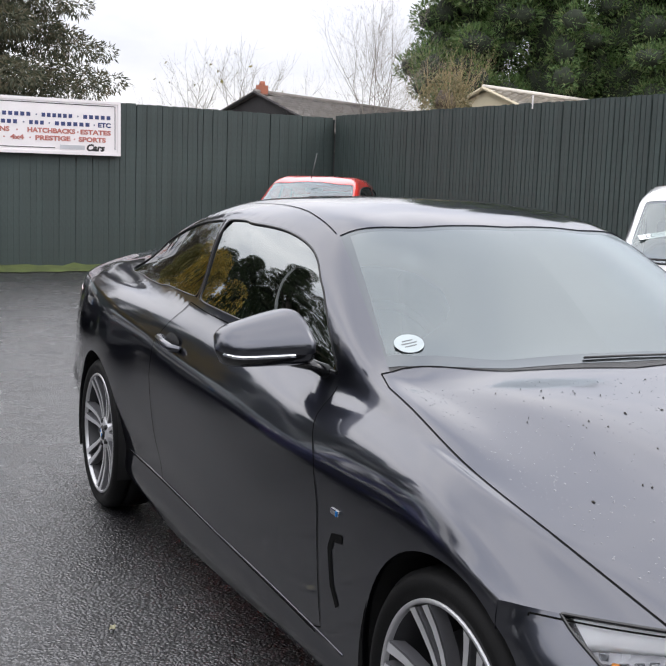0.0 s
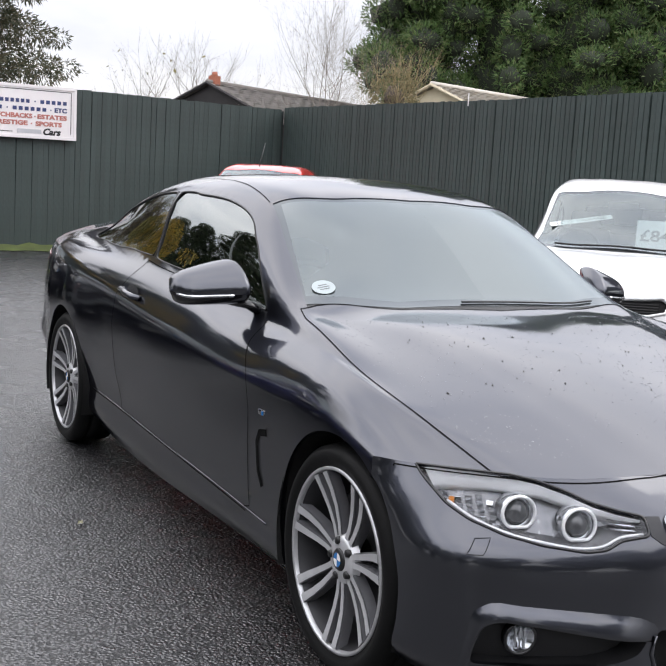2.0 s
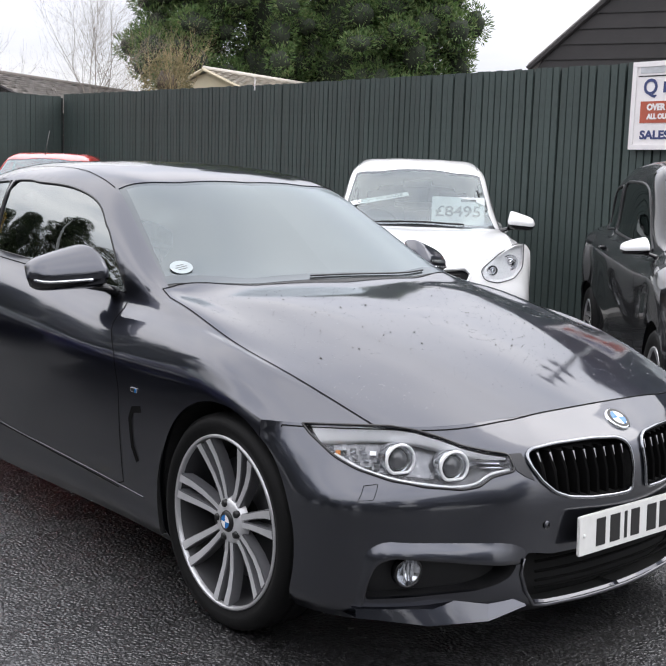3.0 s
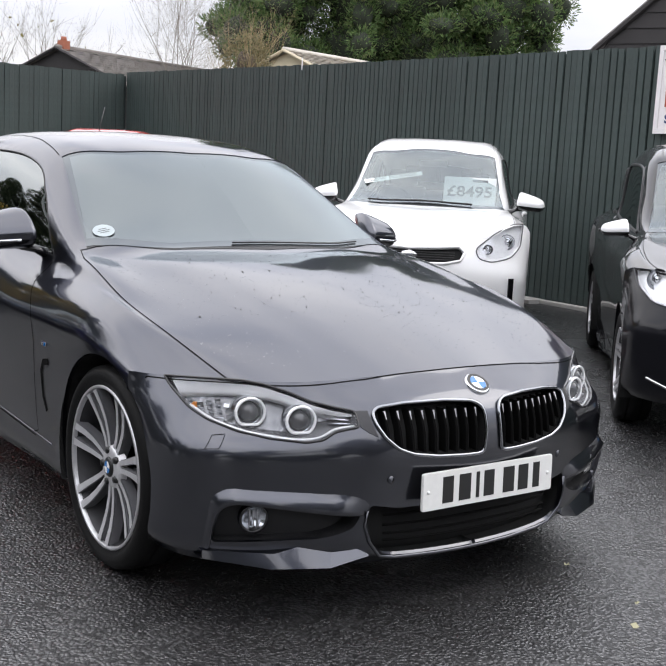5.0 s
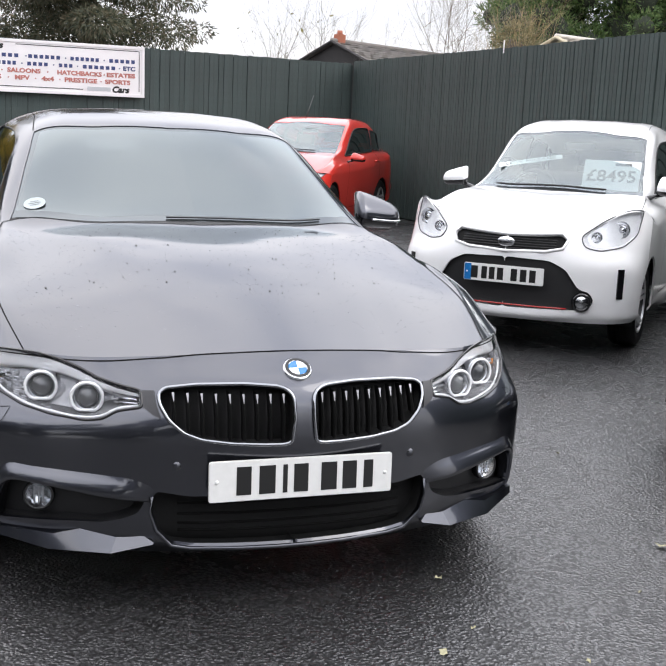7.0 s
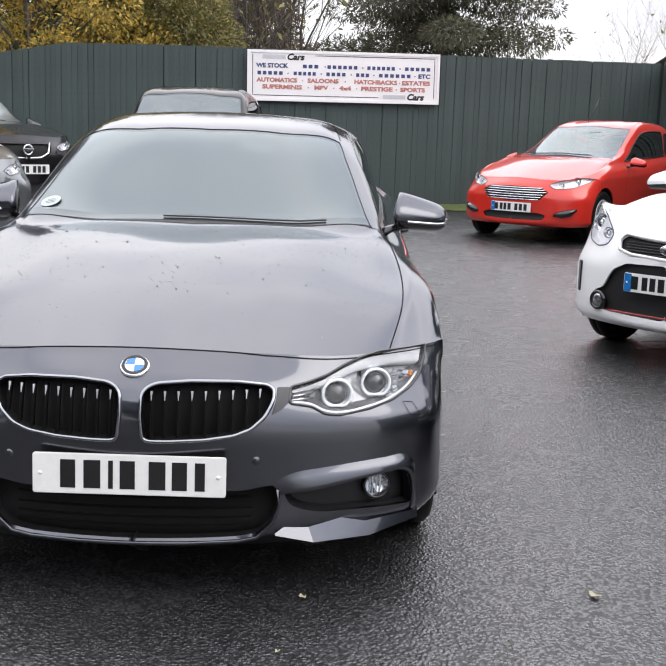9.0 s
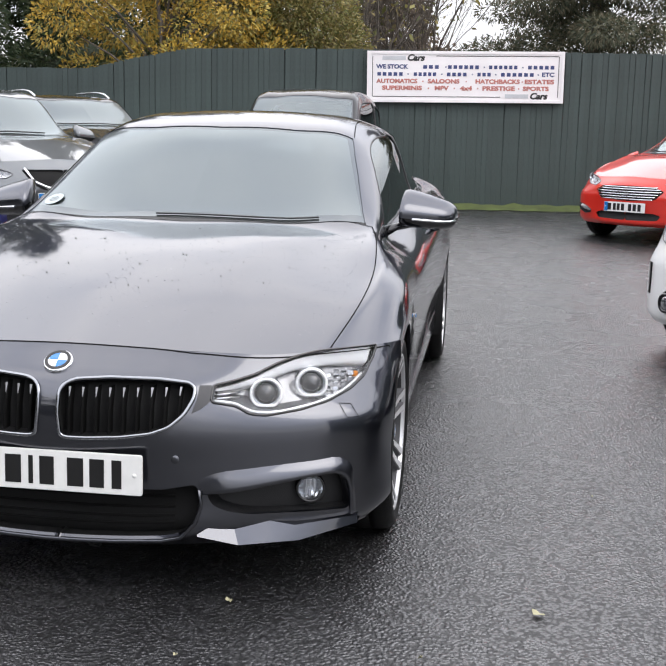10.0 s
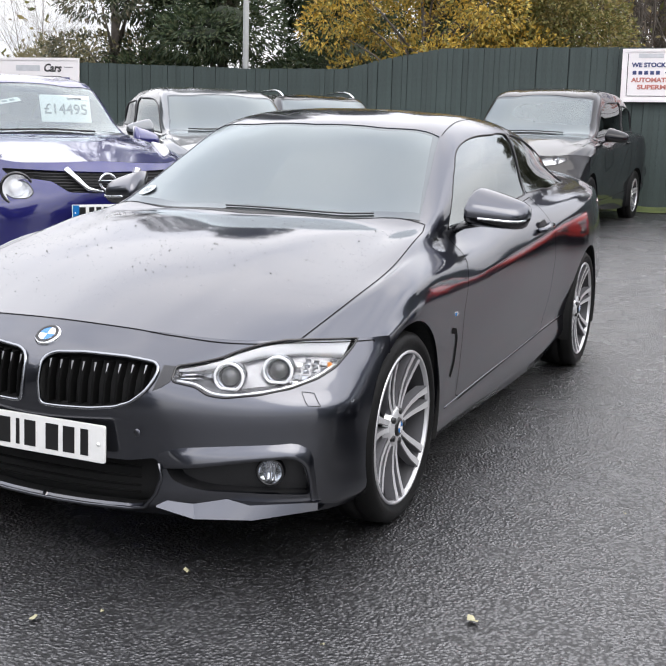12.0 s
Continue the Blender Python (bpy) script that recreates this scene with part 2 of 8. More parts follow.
def text_object(name, words, size, mat, parent, m, width=None, bold=0.0, label="", shear=0.0):
    """Raised lettering from the built-in font, as a mesh in the x, y plane of m, squeezed to width."""
    cu = bpy.data.curves.new(name, "FONT")
    cu.body, cu.size, cu.align_x, cu.align_y, cu.extrude, cu.offset, cu.shear = words, size, "CENTER", "CENTER", 0.0015, bold, shear
    cu.resolution_u = 3
    tmp = bpy.data.objects.new(name, cu)
    scene.collection.objects.link(tmp)
    bpy.context.view_layer.update()
    me = bpy.data.meshes.new_from_object(tmp.evaluated_get(bpy.context.evaluated_depsgraph_get()))
    bpy.data.objects.remove(tmp)
    bpy.data.curves.remove(cu)
    xs = [v.co.x for v in me.vertices]
    squeeze = width / (max(xs) - min(xs)) if width else 1.0
    me.transform(m @ Matrix.Diagonal((squeeze, 1, 1, 1)))
    me.materials.clear()
    me.materials.append(mat)
    ob = new(name, me)
    if parent:
        ob.parent = parent
    if label:
        ob["label"] = label
    return ob


def axes(origin, x_axis, y_axis):
    x = Vector(x_axis).normalized()
    z = x.cross(Vector(y_axis)).normalized()
    y = z.cross(x)
    return Matrix.Translation(origin) @ Matrix((x, y, z)).transposed().to_4x4()

# ---- ground ----
def ground_z(x):
    """The lot rises a little towards the far fence."""
    t = max(0.0, -x - 4.0)
    return 0.012 * t * min(1.0, t / 3.0) if t < 12 else 0.144


def asphalt():
    """Rolled asphalt: proud stones of many greys that carry a wet film, drier pits between them with shade put into
    their colour.
    """
    m = bpy.data.materials.new("wet asphalt")
    m.use_nodes = True
    n, l = m.node_tree.nodes, m.node_tree.links
    p = n["Principled BSDF"]
    co = n.new("ShaderNodeTexCoord")

    def noise_node(scale, detail, rough=0.5):
        q = n.new("ShaderNodeTexNoise")
        q.inputs["Scale"].default_value, q.inputs["Detail"].default_value, q.inputs["Roughness"].default_value = scale, detail, rough
        l.new(co.outputs["Object"], q.inputs["Vector"])
        return q.outputs["Fac"]

    def span(value, a, b, c, d):
        q = n.new("ShaderNodeMapRange")
        for key, v in (("From Min", a), ("From Max", b), ("To Min", c), ("To Max", d)):
            q.inputs[key].default_value = v
        l.new(value, q.inputs["Value"])
        return q.outputs["Result"]

    def calc(kind, a, b):
        q = n.new("ShaderNodeMath")
        q.operation = kind
        for socket, v in zip(q.inputs, (a, b)):
            if isinstance(v, (int, float)):
                socket.default_value = v
            else:
                l.new(v, socket)
        return q.outputs["Value"]

    grit, patch, damp, clots = noise_node(260.0, 4.0, 0.7), noise_node(0.55, 6.0), noise_node(2.3, 5.0), noise_node(60.0, 3.0, 0.6)
    stones = n.new("ShaderNodeTexVoronoi")
    stones.inputs["Scale"].default_value = 88.0
    l.new(co.outputs["Object"], stones.inputs["Vector"])
    cell = n.new("ShaderNodeSeparateColor")
    l.new(stones.outputs["Color"], cell.inputs["Color"])
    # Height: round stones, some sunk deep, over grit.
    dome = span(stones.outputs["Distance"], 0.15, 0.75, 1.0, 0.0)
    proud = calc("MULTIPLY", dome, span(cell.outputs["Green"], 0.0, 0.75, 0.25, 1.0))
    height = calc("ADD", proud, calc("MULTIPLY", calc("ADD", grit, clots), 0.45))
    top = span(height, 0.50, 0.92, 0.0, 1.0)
    # Random stone greys, times relief shade painted by height: dark pits, paler tops.
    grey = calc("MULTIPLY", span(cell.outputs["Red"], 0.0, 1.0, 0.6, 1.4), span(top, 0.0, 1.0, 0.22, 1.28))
    tone = n.new("ShaderNodeValToRGB")
    tone.color_ramp.elements[0].position, tone.color_ramp.elements[0].color = 0.35, (0.018, 0.018, 0.020, 1)
    tone.color_ramp.elements[1].position, tone.color_ramp.elements[1].color = 0.68, (0.030, 0.029, 0.030, 1)
    l.new(patch, tone.inputs["Fac"])
    tint = n.new("ShaderNodeVectorMath")
    tint.operation = "SCALE"
    l.new(tone.outputs["Color"], tint.inputs[0])
    l.new(grey, tint.inputs["Scale"])
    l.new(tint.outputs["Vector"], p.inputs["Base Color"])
    p.inputs["Specular IOR Level"].default_value = 0.35
    l.new(span(damp, 0.3, 0.7, 0.34, 0.52), p.inputs["Roughness"])
    l.new(span(top, 0.1, 0.8, 0.28, 1.0), p.inputs["Coat Weight"])
    p.inputs["Coat IOR"].default_value = 1.95
    l.new(span(damp, 0.3, 0.7, 0.20, 0.32), p.inputs["Coat Roughness"])
    for target, strength, deep in (("Normal", 0.8, 0.009), ("Coat Normal", 0.45, 0.006)):
        b = n.new("ShaderNodeBump")
        b.inputs["Strength"].default_value, b.inputs["Distance"].default_value = strength, deep
        l.new(height, b.inputs["Height"])
        l.new(b.outputs["Normal"], p.inputs[target])
    return m


M["asphalt"] = asphalt()
M["fence"] = material("dark green fence stain", (0.042, 0.060, 0.056), 0.62, scale=1.6, vary=0.32, bump=0.4, fine=45, bump_distance=0.004, random_vary=0.10)
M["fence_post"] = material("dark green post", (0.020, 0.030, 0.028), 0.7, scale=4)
M["board_white"] = material("white sign board", (0.80, 0.77, 0.77), 0.45, scale=3.0, vary=0.05)
M["ink_blue"] = material("navy print", (0.04, 0.055, 0.16), 0.5)
M["ink_red"] = material("faded red print", (0.45, 0.16, 0.13), 0.5)
M["ink_black"] = material("black print", (0.012, 0.012, 0.012), 0.5)
M["sign_red"] = material("brick red print", (0.42, 0.09, 0.05), 0.5)
M["slates"] = material("roof slates", (0.21, 0.19, 0.175), 0.8, scale=2.0, vary=0.3, bump=0.5, fine=14)
M["cream"] = material("cream render", (0.62, 0.55, 0.40), 0.85, scale=1.5, vary=0.1)
M["pale_roof"] = material("pale sheet roof", (0.58, 0.54, 0.48), 0.7, scale=1.5, vary=0.15)
M["clay"] = material("red clay chimney", (0.36, 0.13, 0.08), 0.85, scale=6)
M["weatherboard"] = material("black stained weatherboard", (0.028, 0.025, 0.025), 0.7, scale=3, vary=0.3, bump=0.3, fine=40, random_vary=0.15)
M["moss"] = material("moss and weeds", (0.065, 0.085, 0.022), 0.95, scale=5, vary=0.5, bump=0.6, fine=30)
M["metal_post"] = material("galvanised post", (0.25, 0.26, 0.255), 0.6, 0.2, scale=6)
M["bark"] = material("bark", (0.10, 0.085, 0.07), 0.9, scale=5, vary=0.3, bump=0.5, fine=30)
M["pale_bark"] = material("pale bark", (0.24, 0.21, 0.18), 0.9, scale=5, vary=0.3)
M["tan_bark"] = material("tan twigs", (0.36, 0.28, 0.15), 0.9, scale=5, vary=0.3)
M["dead_leaf"] = material("fallen leaf", (0.34, 0.32, 0.20), 0.7, scale=30)
M["kerb"] = material("pale kerb strip", (0.42, 0.41, 0.39), 0.8, scale=8)

xs = sorted({-160, -90, -50, -30, *[-20 + 0.5 * k for k in range(60)], 14, 30, 60, 120})
ys = sorted({-140, -60, -30, *[-14 + 2 * k for k in range(14)], 20, 40, 70, 140})
gv = [(x, y, ground_z(x)) for x in xs for y in ys]
gf = [(i * len(ys) + j, (i + 1) * len(ys) + j, (i + 1) * len(ys) + j + 1, i * len(ys) + j + 1) for i in range(len(xs) - 1) for j in range(len(ys) - 1)]
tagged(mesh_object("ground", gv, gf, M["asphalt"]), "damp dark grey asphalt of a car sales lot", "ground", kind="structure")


# ---- fences ----
def fence(name, a, b, pitch, top_at, label, tight=0.472, ease=0.006):
    """A close-boarded fence from a to b: posts, rails and one board after another."""
    a, b = Vector((*a, 0)), Vector((*b, 0))
    d = (b - a).normalized()
    nrm = Vector((-d.y, d.x, 0))
    length = (b - a).length
    turn = math.degrees(math.atan2(d.y, d.x))
    root = bpy.data.objects.new(name, None)
    scene.collection.objects.link(root)
    tagged(root, label, "fence")
    # A board one metre high with eased edges; dark gaps part it from the next.
    w = pitch
    sec = [(-tight * w, 0.0), (tight * w, 0.0), (tight * w, 0.024 - ease), (0.40 * w, 0.024), (-0.40 * w, 0.024), (-tight * w, 0.024 - ease)]
    me = bpy.data.meshes.new("board")
    vv = [(x, -y, z) for z in (0.0, 1.0) for x, y in sec]
    k = len(sec)
    ff = [(i, (i + 1) % k, (i + 1) % k + k, i + k) for i in range(k)] + [tuple(range(k))[::-1], tuple(range(k, 2 * k))]
    me.from_pydata(vv, [], ff)
    me.materials.append(M["fence"])
    rng = random.Random(len(name) + int(length * 10))
    for i in range(int(length / pitch)):
        p = a + d * (i + 0.5) * pitch
        z0 = ground_z(p.x) + 0.02
        h = top_at(p) - z0 + rng.uniform(-0.006, 0.006)
        ob = new("board", me)
        ob.parent = root
        ob.matrix_basis = Matrix.Translation((p.x, p.y, z0)) @ pose(0, 0, 0, 0, rng.uniform(-0.25, 0.25), turn) @ Matrix.Diagonal((1, rng.uniform(0.9, 1.15), h, 1))
    for i in range(int(length / 2.4) + 1):
        p = a + d * min(i * 2.4, length - 0.05) + nrm * 0.06
        z0 = ground_z(p.x)
        part("post", box_bm((0.10, 0.09, top_at(p) - z0 - 0.02), (p.x, p.y, (top_at(p) + z0) / 2 - 0.01), 0.006, pose(0, 0, 0, 0, 0, turn)), M["fence_post"], root)
    # Added dark sheet behind the boards; its colour gives the gaps their shade.
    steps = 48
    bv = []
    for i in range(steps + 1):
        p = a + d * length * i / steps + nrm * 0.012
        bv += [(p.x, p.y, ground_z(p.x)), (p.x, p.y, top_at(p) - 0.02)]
    mesh_object("backing", bv, [(2 * i, 2 * i + 2, 2 * i + 3, 2 * i + 1) for i in range(steps)], M["fence_post"], root, False, "added dark sheet standing in for shade between the boards")
    for h in (0.35, 1.2, 2.0):
        m = (a + b) / 2 + nrm * 0.03
        part("rail", box_bm((length, 0.045, 0.08), (m.x, m.y, h + 0.06), 0.004, pose(0, 0, 0, 0, 0, turn)), M["fence_post"], root)
    return root


def top_b(p):
    return float(np.interp(p.x, [-14.6, -8.5, -3.4, 4], [2.58, 2.48, 2.43, 2.40]))


def top_a(p):
    return float(np.interp(p.y, [-14, -10.6, -7, -5.25, -4.6, -3.65, -2, 6], [2.26, 2.24, 2.16, 2.17, 2.33, 2.50, 2.53, 2.54]))


fence("side_fence", (-14.55, 5.82), (3.2, 5.82), 0.082, top_b, "dark green close-boarded fence behind the parked cars", 0.445, 0.012)
fence("back_fence", (-12.7, -14.5), (-14.57, 5.80), 0.082, top_a, "dark green close-boarded fence along the far side", 0.492, 0.002)

# Moss along the foot of the far fence, pale strip at the side fence.
mv, mf = [], []
rng = random.Random(5)
for i in range(120):
    y = -14 + i * 19.8 / 119
    x = -14.03 - 0.0927 * y + 0.02
    mv += [(x + 0.03, y, ground_z(x) + 0.05 + rng.uniform(0, 0.05)), (x + 0.12 + rng.uniform(0, 0.06), y, ground_z(x) + 0.05), (x + 0.38 + rng.uniform(0, 0.18), y, ground_z(x) + 0.004)]
mf = [(3 * i + k, 3 * i + k + 1, 3 * i + k + 4, 3 * i + k + 3) for i in range(119) for k in (0, 1)]
tagged(mesh_object("moss_strip", mv, mf, M["moss"]), "green moss and weeds at the foot of a fence", "moss", kind="stuff")
strip = part("kerb_strip", box_bm((5.5, 0.09, 0.035), (-3.2, 5.70, 0.018), 0.006), M["kerb"])
tagged(strip, "pale edging strip at the foot of a fence", "edging", kind="structure")
plank = part("loose_plank", box_bm((0.85, 0.14, 0.04), (-4.9, 5.60, 0.02), 0.006, pose(0, 0, 0, 0, 0, -4)), M["kerb"])
tagged(plank, "short pale plank lying beside the green fence", "plank")
pole = part("fence_wire", box_bm((0.012, 0.012, 0.16), (-9.1, 5.76, 2.50), 0.002), M["board_white"])
tagged(pole, "thin white stake on top of the green fence", "stake")


# ---- sign boards ----
def sign_board(name, m, width, height, label, lines, rules):
    """A framed white board in the x, y plane of m, with words and bars; lines: (kind, text or width, x, y, size, ink)."""
    root = bpy.data.objects.new(name, None)
    scene.collection.objects.link(root)
    tagged(root, label, "sign")
    bm = box_bm((width, height, 0.02), (0, 0, 0), 0.002)
    bmesh.ops.transform(bm, matrix=m, verts=bm.verts)
    part("panel", bm, M["board_white"], root)
    for sx, sy, cx, cy in ((width, 0.045, 0, height / 2 - 0.0225), (width, 0.045, 0, -height / 2 + 0.0225), (0.045, height - 0.09, -width / 2 + 0.0225, 0), (0.045, height - 0.09, width / 2 - 0.0225, 0)):
        bm = box_bm((sx, sy, 0.03), (cx, cy, 0.005), 0.003)
        bmesh.ops.transform(bm, matrix=m, verts=bm.verts)
        part("frame", bm, M["board_white"], root)
    for x0, y0, x1, y1 in rules:
        bm = box_bm((max(abs(x1 - x0), 0.010), max(abs(y1 - y0), 0.010), 0.002), ((x0 + x1) / 2, (y0 + y1) / 2, 0.0125))
        bmesh.ops.transform(bm, matrix=m, verts=bm.verts)
        part("rule", bm, M["ink_black"], root)
    for what, text, x, y, size, ink, wide in lines:
        if what == "word":
            text_object("lettering", text, size, M[ink], root, m @ Matrix.Translation((x, y, 0.0125 if ink != "board_white" else 0.0165)), wide, 0.004)
        elif what == "slant":
            text_object("lettering", text, size, M[ink], root, m @ Matrix.Translation((x, y, 0.0125)), wide, 0.006, shear=0.25)
        else:
            count = max(1, round(wide / 0.082)) if ink == "ink_blue" and size < 0.12 else 1
            for k in range(count):
                step = wide / count
                bm = box_bm((step * (0.66 if count > 1 else 1.0), size * 0.62, 0.003), (x - wide / 2 + (k + 0.5) * step, y, 0.0125), 0.0008)
                bmesh.ops.transform(bm, matrix=m, verts=bm.verts)
                part("bar", bm, M[ink], root)
    return root


wide, tall = 3.03, 0.775
c = Vector((-14.00, 0.635, 2.135))
m = axes(c, (-0.0923, 0.9957, 0.011), (0, 0, 1))
L = []
row = lambda y, ink, items: [L.append((k, t, x, y, 0.088, ink, w)) for k, t, x, w in items]
row(0.150, "ink_blue", [("word", "WE STOCK", -1.13, 0.50), ("bar", "", -0.53, 0.27), ("bar", "", -0.03, 0.50), ("bar", "", 0.58, 0.46), ("bar", "", 1.16, 0.43)])
row(0.040, "ink_blue", [("bar", "", -1.16, 0.42), ("bar", "", -0.62, 0.37), ("bar", "", -0.13, 0.33), ("bar", "", 0.29, 0.23), ("bar", "", 0.80, 0.53), ("word", "ETC", 1.27, 0.19)])
row(-0.068, "ink_red", [("word", "AUTOMATICS", -1.05, 0.64), ("word", "SALOONS", -0.33, 0.49), ("word", "HATCHBACKS", 0.50, 0.68), ("word", "ESTATES", 1.14, 0.45)])
row(-0.172, "ink_red", [("word", "SUPERMINIS", -0.97, 0.62), ("word", "MPV", -0.36, 0.22), ("word", "4x4", 0.02, 0.19), ("word", "PRESTIGE", 0.52, 0.50), ("word", "SPORTS", 1.09, 0.40)])
for y, ink, dots in ((0.15, "ink_blue", (-0.30, 0.29, 0.88)), (0.04, "ink_blue", (-0.88, -0.36, 0.11, 0.47, 1.12)), (-0.068, "ink_red", (-0.65, 0.02, 0.88)), (-0.172, "ink_red", (-0.56, -0.16, 0.20, 0.83))):
    for x in dots:
        L.append(("bar", "", x, y, 0.03, ink, 0.02))
L += [("slant", "Cars", -0.77, 0.285, 0.13, "ink_black", 0.27), ("slant", "Cars", 1.13, -0.285, 0.13, "ink_black", 0.27), ("bar", "", -1.10, 0.285, 0.10, "ink_pale", 0.36), ("bar", "", 0.80, -0.285, 0.10, "ink_pale", 0.36)]
sign_board("sign_board", m, wide, tall, "white sign board with blue and red lettering on a green fence", L,
           [(-0.45, 0.315, 1.42, 0.315), (-1.42, -0.30, 0.55, -0.30), (-1.43, -0.30, -1.43, 0.315), (1.43, -0.30, 1.43, 0.315)])

c = Vector((-2.86, 5.755, 2.045))
m = axes(c, (1, 0, -0.004), (0, 0, 1))
L = [("bar", "", -0.20, 0.31, 0.10, "ink_pale", 0.46), ("word", "Q", -0.32, 0.155, 0.19, "ink_blue", 0.14), ("bar", "", 0.12, 0.155, 0.15, "ink_blue", 0.62),
     ("bar", "", 0.02, -0.055, 0.30, "sign_red", 0.86), ("word", "OVER", -0.25, -0.015, 0.075, "board_white", 0.19), ("word", "ALL OUR", -0.22, -0.095, 0.06, "board_white", 0.24), ("word", "SALES", -0.25, -0.255, 0.10, "ink_blue", 0.30), ("bar", "", 0.20, -0.255, 0.09, "ink_blue", 0.48)]
sign_board("sign_board", m, 1.02, 0.76, "white sign board with a red panel on a green fence", L, [(-0.45, 0.255, 0.45, 0.255)])

c = Vector((-12.93, -11.3, 1.92))
m = axes(c, (-0.0923, 0.9957, 0.0), (0, 0, 1))
L = [("bar", "", 0.10, 0.20, 0.16, "ink_pale", 0.50), ("slant", "Cars", 0.60, 0.20, 0.19, "ink_black", 0.36), ("bar", "", 0.86, -0.03, 0.24, "ink_blue", 0.20)]
sign_board("sign_board", m, 2.3, 0.76, "white sign board with bold black lettering over a green fence", L, [(0.85, 0.22, 1.02, 0.22), (-0.4, 0.06, 0.78, 0.06)])

# ---- car bodies: lofts through long feature curves, cut into panels ----
def hermite(xs, ys, q):
    """A smooth curve through (xs, ys), xs rising, at q."""
    xs, ys, q = np.asarray(xs, float), np.asarray(ys, float), np.asarray(q, float)
    d = np.diff(ys) / np.diff(xs)
    h = np.diff(xs)
    m = np.empty_like(ys)
    m[0], m[-1] = d[0], d[-1]
    m[1:-1] = (d[:-1] * h[1:] + d[1:] * h[:-1]) / (h[1:] + h[:-1])
    q = np.clip(q, xs[0], xs[-1])
    i = np.clip(np.searchsorted(xs, q, side="right") - 1, 0, len(h) - 1)
    t = (q - xs[i]) / h[i]
    return (2 * t**3 - 3 * t**2 + 1) * ys[i] + (t**3 - 2 * t**2 + t) * h[i] * m[i] + (3 * t**2 - 2 * t**3) * ys[i + 1] + (t**3 - t**2) * h[i] * m[i + 1]


def across(P, sharp, steps, mirror_end):
    """Smooth curves through the points P[:, k] of every row, steps to an interval."""
    n, K, _ = P.shape
    d = np.maximum(np.linalg.norm(np.diff(P, axis=1), axis=2), 1e-6)[..., None]
    slope = np.diff(P, axis=1) / d
    left, right = np.empty_like(P), np.empty_like(P)
    mid = (slope[:, :-1] * d[:, 1:] + slope[:, 1:] * d[:, :-1]) / (d[:, 1:] + d[:, :-1])
    right[:, 1:-1] = left[:, 1:-1] = mid
    right[:, 0] = left[:, 0] = slope[:, 0]
    end = slope[:, -1].copy()
    if mirror_end:
        end[:, 0] = 0
        end[:, 2] = 0
    right[:, -1] = left[:, -1] = end
    for k in sharp:
        if 0 < k < K - 1:
            w = sharp[k][:, None] if isinstance(sharp[k], np.ndarray) else sharp[k]
            left[:, k] = w * slope[:, k - 1] + (1 - w) * mid[:, k - 1]
            right[:, k] = w * slope[:, k] + (1 - w) * mid[:, k - 1]
    out = []
    for k in range(K - 1):
        for t in np.arange(steps) / steps:
            out.append((2 * t**3 - 3 * t**2 + 1) * P[:, k] + (t**3 - 2 * t**2 + t) * d[:, k] * right[:, k]
                       + (3 * t**2 - 2 * t**3) * P[:, k + 1] + (t**3 - t**2) * d[:, k] * left[:, k + 1])
    out.append(P[:, -1])
    return np.stack(out, 1)


